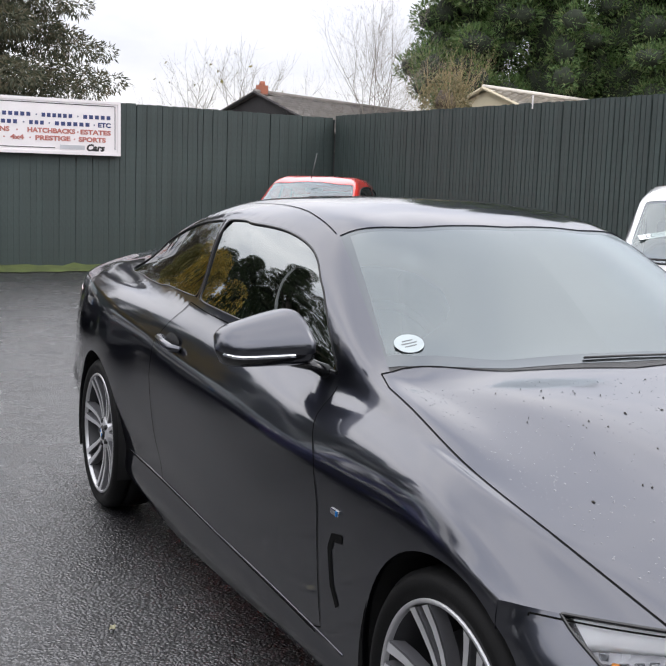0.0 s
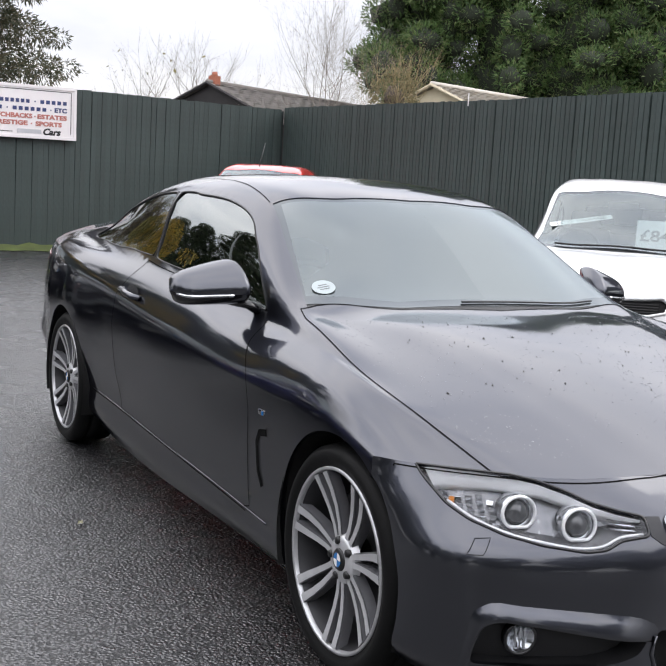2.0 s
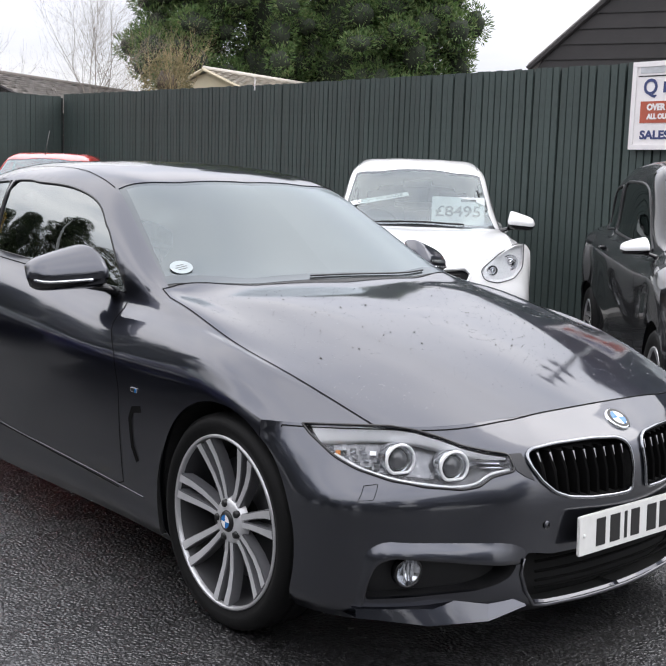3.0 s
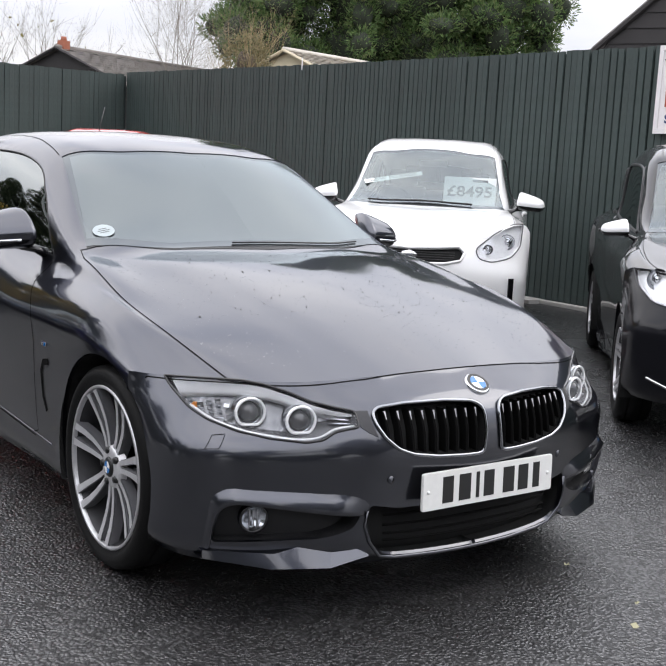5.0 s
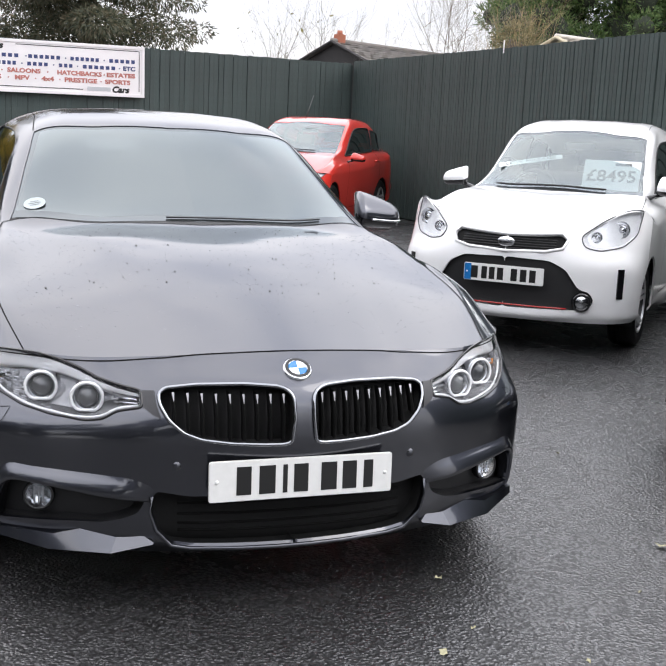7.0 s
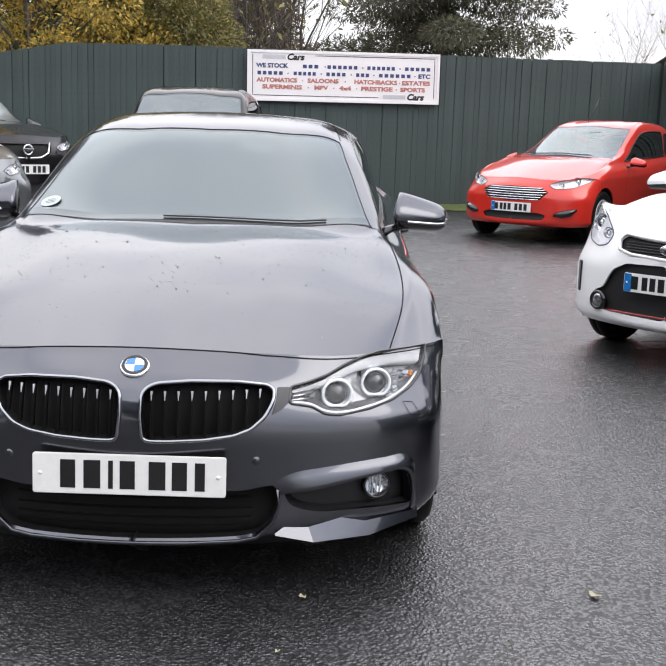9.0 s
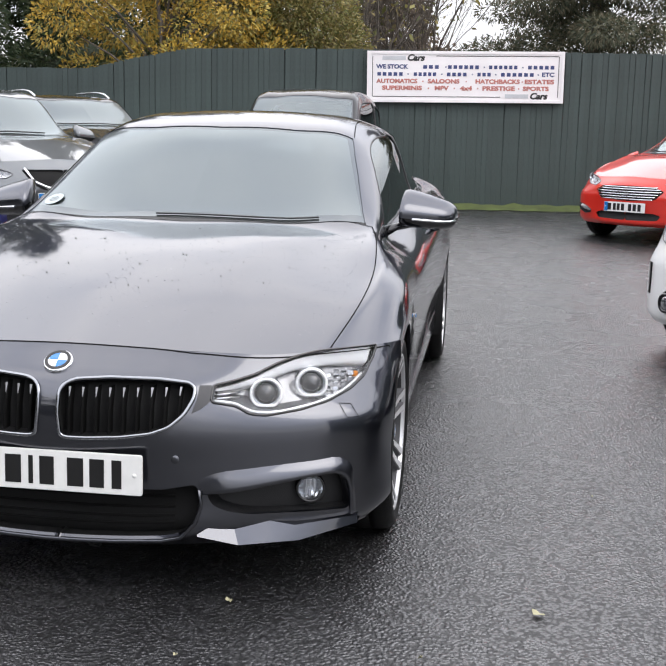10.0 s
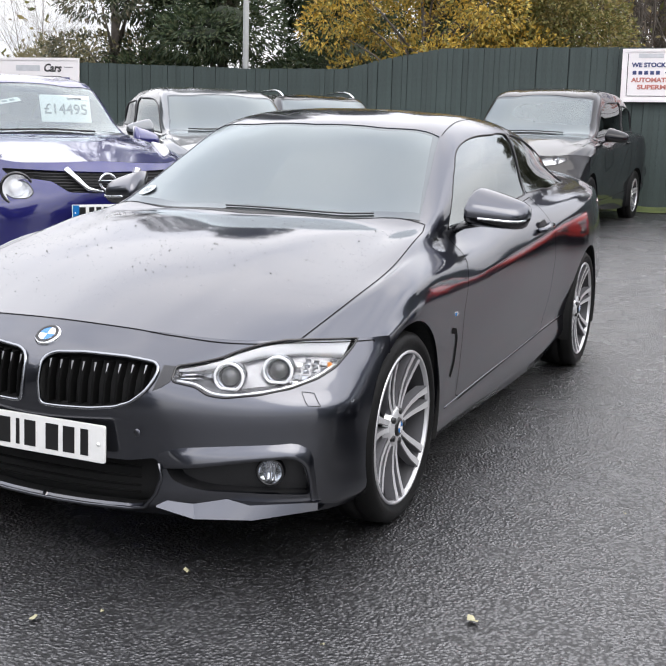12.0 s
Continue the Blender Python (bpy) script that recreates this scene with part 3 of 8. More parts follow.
class Patch:
    """A dense sheet of points; places on it are (i, j) in its own rows and columns."""

    def __init__(self, grid, step_i, step_j):
        self.G = grid
        self.ni, self.nj = grid.shape[:2]
        self.step_i, self.step_j = step_i, step_j
        self.lines, self.regions = [], []
        du, dv = np.gradient(grid, axis=0), np.gradient(grid, axis=1)
        nrm = np.cross(du, dv)
        self.N = nrm / np.maximum(np.linalg.norm(nrm, axis=2, keepdims=True), 1e-9)

    def soften(self, times):
        """Evens the normals out along the rows."""
        for _ in range(times):
            n = np.concatenate([self.N[:1], self.N, self.N[-1:]])
            self.N = (n[:-2] + 2 * n[1:-1] + n[2:]) / 4
        self.N /= np.maximum(np.linalg.norm(self.N, axis=2, keepdims=True), 1e-9)

    def at(self, ij, grid=None):
        g = self.G if grid is None else grid
        ij = np.atleast_2d(np.asarray(ij, float))
        i, j = np.clip(ij[:, 0], 0, self.ni - 1.001), np.clip(ij[:, 1], 0, self.nj - 1.001)
        a, b = i.astype(int), j.astype(int)
        s, t = (i - a)[:, None], (j - b)[:, None]
        return (1 - s) * (1 - t) * g[a, b] + s * (1 - t) * g[a + 1, b] + (1 - s) * t * g[a, b + 1] + s * t * g[a + 1, b + 1]

    def normal(self, ij):
        n = self.at(ij, self.N)
        return n / np.maximum(np.linalg.norm(n, axis=1, keepdims=True), 1e-9)

    def find(self, pts, axes2, i_range=None, j_range=None, spacing=0.03, closed=True):
        """The places whose two coordinates axes2 are those of the points of a line, filled in to the spacing."""
        pts = [np.array(p, float) for p in pts]
        dense = []
        for a, b in zip(pts, pts[1:] + pts[:1] if closed else pts[1:]):
            k = max(1, int(np.ceil(np.linalg.norm(b - a) / spacing)))
            dense += [a + (b - a) * t / k for t in range(k)]
        if not closed:
            dense.append(pts[-1])
        i0, i1 = i_range or (0, self.ni)
        j0, j1 = j_range or (0, self.nj)
        flat = self.G[i0:i1, j0:j1][:, :, list(axes2)]
        out = []
        for p in dense:
            a, b = np.unravel_index(np.argmin(((flat - p) ** 2).sum(2)), flat.shape[:2])
            a2, b2 = min(max(a, 1), flat.shape[0] - 2), min(max(b, 1), flat.shape[1] - 2)
            J = np.stack([(flat[a2 + 1, b2] - flat[a2 - 1, b2]) / 2, (flat[a2, b2 + 1] - flat[a2, b2 - 1]) / 2], 1)
            try:
                s = np.clip(np.linalg.solve(J, p - flat[a, b]), -1, 1)
            except np.linalg.LinAlgError:
                s = np.zeros(2)
            i, j = float(np.clip(a + s[0] + i0, 0, self.ni - 1)), float(np.clip(b + s[1] + j0, 0, self.nj - 1))
            # Points on the middle line lie on the sheet's own edge.
            if tuple(axes2) == (0, 1) and abs(p[1]) < 1e-6:
                j = float(self.nj - 1)
            if tuple(axes2) == (1, 2) and abs(p[0]) < 1e-6:
                i = 0.0
            out.append((i, j))
        return out

    def cut(self, regions, lattice=(4, 2)):
        """Splits the sheet into triangles by region; the first polygon that holds a triangle names it. Returns name: (places, triangles)."""
        from mathutils import geometry
        verts, edges = [], []
        si, sj = self.step_i, self.step_j
        for i in sorted({*range(0, self.ni, lattice[0]), self.ni - 1}):
            for j in sorted({*range(0, self.nj, lattice[1]), self.nj - 1}):
                verts.append((i * si, j * sj))
        border = [(0, 0), (self.ni - 1, 0), (self.ni - 1, self.nj - 1), (0, self.nj - 1)]
        polys = []
        for name, poly in regions:
            p = [(i * si, j * sj) for i, j in poly]
            clean = [p[0]]
            for q in p[1:]:
                if abs(q[0] - clean[-1][0]) + abs(q[1] - clean[-1][1]) > 1e-4:
                    clean.append(q)
            base = len(verts)
            verts += clean
            edges += [(base + k, base + (k + 1) % len(clean)) for k in range(len(clean))]
            polys.append((name, np.array(clean)))
        base = len(verts)
        verts += [(i * si, j * sj) for i, j in border]
        edges += [(base + k, base + (k + 1) % 4) for k in range(4)]
        v2, _, f2, *_ = geometry.delaunay_2d_cdt([Vector(v) for v in verts], edges, [], 0, 1e-5)
        V = np.array([tuple(v) for v in v2])
        F = np.array([f for f in f2 if len(f) == 3])
        mid = V[F].mean(1)
        names = np.full(len(F), -1)
        for n, (name, poly) in reversed(list(enumerate(polys))):
            x, y = mid[:, 0], mid[:, 1]
            inside = np.zeros(len(F), bool)
            a = poly[-1]
            for b in poly:
                cross = (a[1] > y) != (b[1] > y)
                with np.errstate(divide="ignore", invalid="ignore"):
                    inside ^= cross & (x < (b[0] - a[0]) * (y - a[1]) / (b[1] - a[1]) + a[0])
                a = b
            names[inside] = n
        out = {}
        for n in sorted(set(names)):
            tri = F[names == n]
            used, inv = np.unique(tri, return_inverse=True)
            key = polys[n][0] if n >= 0 else "rest"
            pair = (V[used] / (si, sj), inv.reshape(-1, 3))
            if key in out:
                was = out[key]
                pair = (np.concatenate([was[0], pair[0]]), np.concatenate([was[1], pair[1] + len(was[0])]))
            out[key] = pair
        return out


def outline_edges(tris):
    count = {}
    for t in tris:
        for a, b in ((t[0], t[1]), (t[1], t[2]), (t[2], t[0])):
            key = (min(a, b), max(a, b))
            count.setdefault(key, []).append((a, b))
    return [v[0] for v in count.values() if len(v) == 1]


def even_normals(pieces, axis):
    """The normals of glass bent in one sweep: a curve of second degree through those of all its pieces, over x and one more axis."""
    basis = lambda p: np.stack([np.ones(len(p)), p[:, 0], p[:, axis], p[:, 0] ** 2, p[:, 0] * p[:, axis], p[:, axis] ** 2], 1)
    p = np.concatenate([patch.at(ij) for patch, ij, tris in pieces])
    n = np.concatenate([patch.normal(ij) * patch.out for patch, ij, tris in pieces])
    fitted = np.linalg.lstsq(basis(p), n, rcond=None)[0]

    def normal_at(q):
        m = basis(q) @ fitted
        return m / np.linalg.norm(m, axis=1, keepdims=True)
    return normal_at


def panel(name, pieces, mat, parent, sides="both", lift=0.0, label="", thick=0.012, normal_at=None):
    """A car panel of (patch, places, triangles) pieces, with edges turned in. sides: both in one mesh, or 1 or -1 for y's sign."""
    verts, faces, base, normals = [], [], 0, []
    for patch, ij, tris in pieces:
        p = patch.at(ij)
        n = normal_at(p) if normal_at else patch.normal(ij) * patch.out
        for sign in ((1, -1) if sides == "both" else (sides,)):
            q, m = (p + lift * n).copy(), n.copy()
            q[:, 1] *= sign
            m[:, 1] *= sign
            flip = (sign < 0) != (patch.out < 0)
            tt = tris[:, ::-1] if flip else tris
            verts.append(q)
            normals.append(m)
            faces += [tuple(t + base) for t in tt]
            base += len(q)
            if thick:
                rim = outline_edges(tt)
                ids = sorted({a for e in rim for a in e})
                at = {a: k for k, a in enumerate(ids)}
                on_mid = np.abs(p[:, 1]) < 1e-4
                verts.append(q[ids] - thick * m[ids])
                normals.append(m[ids])
                faces += [(b + base - len(q), a + base - len(q), at[a] + base, at[b] + base) for a, b in rim if not (on_mid[a] and on_mid[b])]
                base += len(ids)
    V = np.concatenate(verts)
    ob = mesh_object(name, V, faces, mat, parent, True, label)
    # The sheet's own normals keep reflections smooth; the turned-in edges keep theirs.
    way = np.concatenate(normals)
    loops = []
    for poly in ob.data.polygons:
        if len(poly.vertices) == 3:
            loops += [tuple(way[v]) for v in poly.vertices]
        else:
            loops += [tuple(poly.normal)] * len(poly.vertices)
    ob.data.normals_split_custom_set(loops)
    return ob


def pocket(name, patch, ij, tris, depth, mat, parent, sign=1, way=None, shrink=0.0, label=""):
    """A recess behind a cut-out: its floor and walls."""
    p, n = patch.at(ij), patch.normal(ij) * patch.out
    inward = -n if way is None else np.tile(np.array(way, float), (len(p), 1))
    q = p + depth * inward
    if shrink:
        q = q + shrink * (q.mean(0) - q)
    V = np.concatenate([p - 0.002 * n, q])
    V[:, 1] *= sign
    tt = tris if (sign > 0) == (patch.out > 0) else tris[:, ::-1]
    k = len(p)
    mid = np.abs(p[:, 1]) < 1e-4
    faces = [tuple(t + k) for t in tt] + [(a, b, b + k, a + k)[::-1] for a, b in outline_edges(tt) if not (mid[a] and mid[b])]
    ob = mesh_object(name, V, faces, mat, parent, True, label)
    ob.data.set_sharp_from_angle(angle=radians(35))
    return ob


def ribbon(patch, places, width, lift=0.0012, sign=1, closed=False):
    """A strip of that width laid on a patch along places."""
    p, n = patch.at(places), patch.normal(places) * patch.out
    p = p + lift * n
    d = (np.roll(p, -1, 0) - np.roll(p, 1, 0)) if closed else np.gradient(p, axis=0)
    s = np.cross(d, n)
    s /= np.maximum(np.linalg.norm(s, axis=1, keepdims=True), 1e-9)
    V = np.concatenate([p - s * width / 2, p + s * width / 2])
    V[:, 1] *= sign
    k = len(p)
    faces = [(i, (i + 1) % k, (i + 1) % k + k, i + k) for i in range(k if closed else k - 1)]
    return V, faces


def join_meshes(name, items, mat, parent, label="", smooth=True):
    verts, faces, base = [], [], 0
    for v, f in items:
        verts += [tuple(q) for q in v]
        faces += [tuple(a + base for a in t) for t in f]
        base += len(v)
    return mesh_object(name, verts, faces, mat, parent, smooth, label)


# Feature curves of the coupe, front to rear: x forward from the front axle, y out, z up.
rocker_edge = [(0.198, 0.86, 0.17), (-0.45, 0.828, 0.160), (-2.35, 0.832, 0.175), (-3.15, 0.82, 0.29), (-3.80, 0.70, 0.37)]
sill_low = [(0.198, 0.887, 0.22), (-0.45, 0.856, 0.205), (-2.4, 0.860, 0.230), (-3.15, 0.885, 0.34), (-3.80, 0.73, 0.41)]
sill_top = [(0.198, 0.891, 0.29), (-0.35, 0.862, 0.268), (-1.4, 0.852, 0.297), (-2.42, 0.864, 0.339), (-3.15, 0.89, 0.39), (-3.82, 0.75, 0.45)]
door_foot = [(0.198, 0.892, 0.38), (-0.35, 0.866, 0.31), (-1.4, 0.856, 0.335), (-2.42, 0.870, 0.375), (-2.81, 0.90, 0.40), (-3.2, 0.885, 0.44), (-3.6, 0.80, 0.47), (-3.83, 0.60, 0.50)]
door_low = [(0.198, 0.892, 0.48), (-0.5, 0.872, 0.44), (-1.4, 0.870, 0.48), (-2.3, 0.884, 0.50), (-2.81, 0.908, 0.53), (-3.3, 0.872, 0.56), (-3.6, 0.80, 0.57), (-3.84, 0.60, 0.58)]
door_mid = [(0.198, 0.891, 0.58), (-0.15, 0.890, 0.62), (-0.5, 0.880, 0.62), (-1.4, 0.884, 0.65), (-2.2, 0.892, 0.69), (-2.81, 0.913, 0.73), (-3.3, 0.868, 0.75), (-3.6, 0.79, 0.755), (-3.84, 0.59, 0.76)]
shoulder = [(0.198, 0.887, 0.667), (0.0, 0.893, 0.71), (-0.45, 0.882, 0.724), (-0.8, 0.879, 0.730), (-1.2, 0.880, 0.755), (-1.7, 0.881, 0.793), (-2.27, 0.886, 0.85), (-2.8, 0.885, 0.915), (-3.3, 0.822, 0.95), (-3.6, 0.745, 0.955), (-3.82, 0.55, 0.96)]
wing_top = [(0.25, 0.855, 0.668), (0.0, 0.868, 0.765), (-0.45, 0.850, 0.805), (-0.8, 0.838, 0.81), (-1.2, 0.838, 0.845), (-1.7, 0.836, 0.882), (-2.27, 0.836, 0.925), (-2.8, 0.83, 0.965), (-3.3, 0.77, 0.985), (-3.6, 0.69, 0.99), (-3.82, 0.50, 0.99)]
belt = [(0.31, 0.812, 0.669), (0.0, 0.808, 0.802), (-0.45, 0.782, 0.862), (-0.79, 0.742, 0.878), (-1.2, 0.758, 0.925), (-1.9, 0.772, 0.968), (-2.5, 0.756, 0.985), (-2.95, 0.708, 1.0), (-3.4, 0.655, 1.02), (-3.6, 0.60, 1.025), (-3.82, 0.45, 1.03)]
bonnet_edge = [(0.455, 0.704, 0.678), (0.2, 0.752, 0.762), (-0.1, 0.765, 0.828), (-0.4, 0.742, 0.898), (-0.637, 0.710, 0.935), (-0.79, 0.700, 0.985), (-1.0, 0.662, 1.09), (-1.2, 0.622, 1.195), (-1.44, 0.596, 1.268), (-1.77, 0.604, 1.297), (-2.05, 0.606, 1.292), (-2.61, 0.588, 1.215), (-3.04, 0.575, 1.09), (-3.35, 0.59, 1.04), (-3.6, 0.53, 1.042), (-3.82, 0.40, 1.045)]
bonnet_side = [(0.545, 0.58, 0.677), (0.2, 0.62, 0.782), (-0.1, 0.625, 0.849), (-0.4, 0.625, 0.908), (-0.58, 0.668, 0.935), (-0.66, 0.668, 0.960), (-0.79, 0.642, 1.025), (-1.0, 0.592, 1.145), (-1.225, 0.537, 1.268), (-1.5, 0.500, 1.330), (-1.9, 0.488, 1.345), (-2.4, 0.48, 1.305), (-2.8, 0.50, 1.19), (-3.2, 0.53, 1.075), (-3.82, 0.34, 1.055)]
bonnet_crease = [(0.630, 0.31, 0.691), (0.2, 0.365, 0.815), (-0.1, 0.405, 0.884), (-0.38, 0.44, 0.930), (-0.49, 0.42, 0.937), (-0.58, 0.345, 0.963), (-0.86, 0.33, 1.132), (-1.17, 0.30, 1.296), (-1.4, 0.29, 1.348), (-1.9, 0.28, 1.368), (-2.4, 0.28, 1.335), (-2.75, 0.30, 1.235), (-3.2, 0.33, 1.085), (-3.82, 0.28, 1.06)]
centre_line = [(0.66, 0.0, 0.703), (0.2, 0.0, 0.832), (-0.1, 0.0, 0.898), (-0.35, 0.0, 0.930), (-0.46, 0.0, 0.943), (-0.55, 0.0, 0.968), (-0.83, 0.0, 1.142), (-1.14, 0.0, 1.303), (-1.4, 0.0, 1.357), (-1.9, 0.0, 1.377), (-2.4, 0.0, 1.345), (-2.7, 0.0, 1.26), (-3.15, 0.0, 1.095), (-3.82, 0.0, 1.065)]
COUPE = [rocker_edge, sill_low, sill_top, door_foot, door_low, door_mid, shoulder, wing_top, belt, bonnet_edge, bonnet_side, bonnet_crease, centre_line]
# Front levels of the coupe, from the middle (y = 0) round the corner: (x, y, z).
nose_foot = [(0.735, 0.0, 0.155), (0.70, 0.30, 0.155), (0.645, 0.5, 0.158), (0.55, 0.7, 0.165), (0.43, 0.805, 0.168)]
nose_lip = [(0.775, 0.0, 0.20), (0.757, 0.25, 0.20), (0.722, 0.4, 0.205), (0.660, 0.55, 0.21), (0.580, 0.70, 0.21), (0.48, 0.812, 0.21), (0.35, 0.875, 0.215)]
nose_low = [(0.772, 0.0, 0.30), (0.757, 0.25, 0.30), (0.729, 0.4, 0.30), (0.675, 0.55, 0.30), (0.60, 0.69, 0.30), (0.515, 0.80, 0.30), (0.375, 0.876, 0.30)]
nose_plate = [(0.788, 0.0, 0.40), (0.774, 0.2, 0.40), (0.737, 0.4, 0.40), (0.663, 0.58, 0.40), (0.568, 0.74, 0.40), (0.474, 0.836, 0.40), (0.355, 0.879, 0.39)]
nose_mid = [(0.805, 0.0, 0.50), (0.789, 0.2, 0.50), (0.741, 0.4, 0.50), (0.656, 0.58, 0.50), (0.556, 0.745, 0.50), (0.464, 0.838, 0.495), (0.34, 0.879, 0.49)]
nose_top = [(0.785, 0.0, 0.60), (0.765, 0.2, 0.60), (0.70, 0.4, 0.597), (0.598, 0.58, 0.592), (0.490, 0.725, 0.588), (0.400, 0.815, 0.585), (0.31, 0.865, 0.582)]
NOSE = [nose_foot, nose_lip, nose_low, nose_plate, nose_mid, nose_top]
# Side windows of the coupe in (x, z), and the windscreen in (x, y).
def bowed(pts, n=4):
    """A smooth line through a few points."""
    p = np.array(pts, float)
    arc = np.r_[0, np.cumsum(np.linalg.norm(np.diff(p, axis=0), axis=1))]
    q = np.unique(np.concatenate([np.linspace(a, b, n + 1) for a, b in zip(arc, arc[1:])]))
    return list(zip(hermite(arc, p[:, 0], q), hermite(arc, p[:, 1], q)))


COUPE_WINDOWS = [
    bowed([(-0.81, 0.902), (-0.965, 1.032), (-1.085, 1.122), (-1.20, 1.193), (-1.41, 1.255), (-1.75, 1.282), (-1.960, 1.279)]) + [(-1.915, 0.983), (-1.5, 0.962), (-1.1, 0.935)],
    [(-1.930, 0.987)] + bowed([(-1.975, 1.278), (-2.3, 1.25), (-2.61, 1.185), (-2.88, 1.10), (-3.03, 1.042), (-3.06, 1.02), (-3.00, 1.004)]) + [(-2.5, 1.0)],
]
HATCH_WINDOWS = [
    COUPE_WINDOWS[0],
    [(-1.95, 0.987), (-2.045, 1.255), (-2.5, 1.235), (-2.70, 1.222), (-2.74, 1.01)],
    [(-2.79, 1.015), (-2.76, 1.215), (-3.05, 1.18), (-3.30, 1.12), (-3.42, 1.05)],
]
SCREEN = [(-0.645, 0.672), (-0.60, 0.60), (-0.55, 0.35), (-0.53, 0.0), (-1.13, 0.0), (-1.16, 0.30), (-1.215, 0.545)]
BASE = {"front": 0.8, "cowl": -0.55, "roof": -1.2, "rear_roof": -2.4, "tail": -3.84}
NU, STEPS = 260, 8


class CarShape:
    """The coupe's curves, stretched by piecewise-linear maps in x and z and a scale in y to another car's proportions."""

    def __init__(self, xs=None, zs=None, wide=1.0, curve_edit=None, hatch=0.0):
        self.xs, self.zs, self.wide = xs, zs, wide
        shaped = [list(c) for c in COUPE]
        if hatch:
            # A wider cabin whose roof runs on to an upright tail.
            for k in range(9, 13):
                c = [(x, y * (1 + (hatch - 1) * min(1.0, max(0.0, (z - 0.95) / 0.25))), z) for x, y, z in shaped[k] if x > -2.1]
                if k > 10:
                    c = [(x, y, z + 0.016 * min(1.0, max(0.0, (z - 1.2) / 0.1))) for x, y, z in c]
                if k == 10:
                    c = [(x, y * (1 + 0.10 * min(1.0, max(0.0, (z - 1.05) / 0.2))), z + 0.008 * (z > 1.2)) for x, y, z in c]
                top, y_end = (1.272, 1.330, 1.352, 1.362)[k - 9], c[-1][1]
                c += [(-2.6, y_end * 0.99, top - 0.02), (-3.2, y_end * 0.96, top - 0.075), (-3.5, y_end * 0.93, top - 0.13), (-3.82, y_end * 0.88, 1.02)]
                shaped[k] = c
            for k in range(9):
                c = shaped[k]
                if k > 2:
                    c[-2] = (c[-2][0], c[-3][1] * 0.985, c[-2][2])
                c[-1] = (c[-1][0], c[-2][1] * 0.94, c[-1][2])
        curves = [[self.bend(p) for p in c] for c in shaped]
        nose = [[self.bend(p) for p in c] for c in NOSE]
        if curve_edit:
            curve_edit(curves, nose)
        u = np.linspace(0, 1, NU)
        bonnet_end = self.bend((-0.36, 0, 0))[0]
        x0, x1 = curves[0][0][0], curves[0][-1][0]
        rows = []
        for c in curves:
            c = sorted(c)
            cx, cy, cz = np.array(c).T
            x = x0 + (x1 - x0) * u + (cx[-1] - x0) * (1 - u) ** 2.5 + (cx[0] - x1) * u**2.5
            rows.append(np.stack([x, hermite(cx, cy, x), hermite(cx, cz, x)], 1))
        P = np.stack(rows, 1)
        ahead = np.clip((P[:, 11, 0] - (bonnet_end - 0.10)) / 0.25, 0, 1)
        G = across(P, {2: 0.9, 6: 0.75, 8: 0.25, 11: (0.0 if hatch else 0.95) * ahead}, STEPS, True)
        if not hatch:
            # A shallow pressed line runs along the outside of the bonnet's crease.
            for j, deep in ((-2, 0.0006), (-1, 0.0020), (0, 0.0004)):
                G[:, 11 * STEPS + j, 2] -= deep * ahead
        self.body = Patch(G, abs(x1 - x0) / NU, 0.02)
        self.body.soften(10)
        self.body.N[:, -1, 1] = 0
        self.body.out = 1 if self.body.N[NU // 2, 4 * STEPS, 1] > 0 else -1
        # The nose: from the levels up to the leading edge of the body sheet.
        ns = 120
        levels = []
        for k, c in enumerate(nose):
            pts = np.array([(c[1][0], -c[1][1], c[1][2])] + c + [tuple(G[0, k * STEPS])])
            arc = np.r_[0, np.cumsum(np.linalg.norm(np.diff(pts, axis=0), axis=1))]
            arc -= arc[1]
            q = np.linspace(0, arc[-1], ns)
            levels.append(np.stack([hermite(arc, pts[:, a], q) for a in range(3)], 1))
        top = G[0, 6 * STEPS :][::-1]
        arc = np.r_[0, np.cumsum(np.linalg.norm(np.diff(top, axis=0), axis=1))]
        q = np.linspace(0, arc[-1], ns)
        levels.append(np.stack([np.interp(q, arc, top[:, a]) for a in range(3)], 1))
        F = across(np.stack(levels, 1), {}, 12, False)
        self.nose = Patch(F, 0.0105, 0.0085)
        self.nose.soften(4)
        self.nose.N[0, :, 1] = 0
        self.nose.out = 1 if self.nose.N[10, 36, 0] > 0 else -1

    def bend(self, p):
        x, y, z = p
        if self.xs:
            x = float(np.interp(x, *self.xs))
        if self.zs:
            z = float(np.interp(z, *self.zs))
        return (x, y * self.wide, z)

    def side(self, pts, closed=True, low=0, high=10, spacing=0.03):
        return self.body.find(pts, (0, 2), None, (low * STEPS, high * STEPS + 1), spacing, closed)

    def top(self, pts, closed=True, low=8, spacing=0.03):
        return self.body.find(pts, (0, 1), None, (low * STEPS, self.body.nj), spacing, closed)

    def front(self, pts, closed=True, spacing=0.02):
        return self.nose.find(pts, (1, 2), (0, 112), None, spacing, closed)


def circle(cx, cz, r, n=64):
    return [(cx + r * math.cos(2 * math.pi * k / n), cz + r * math.sin(2 * math.pi * k / n)) for k in range(n)]


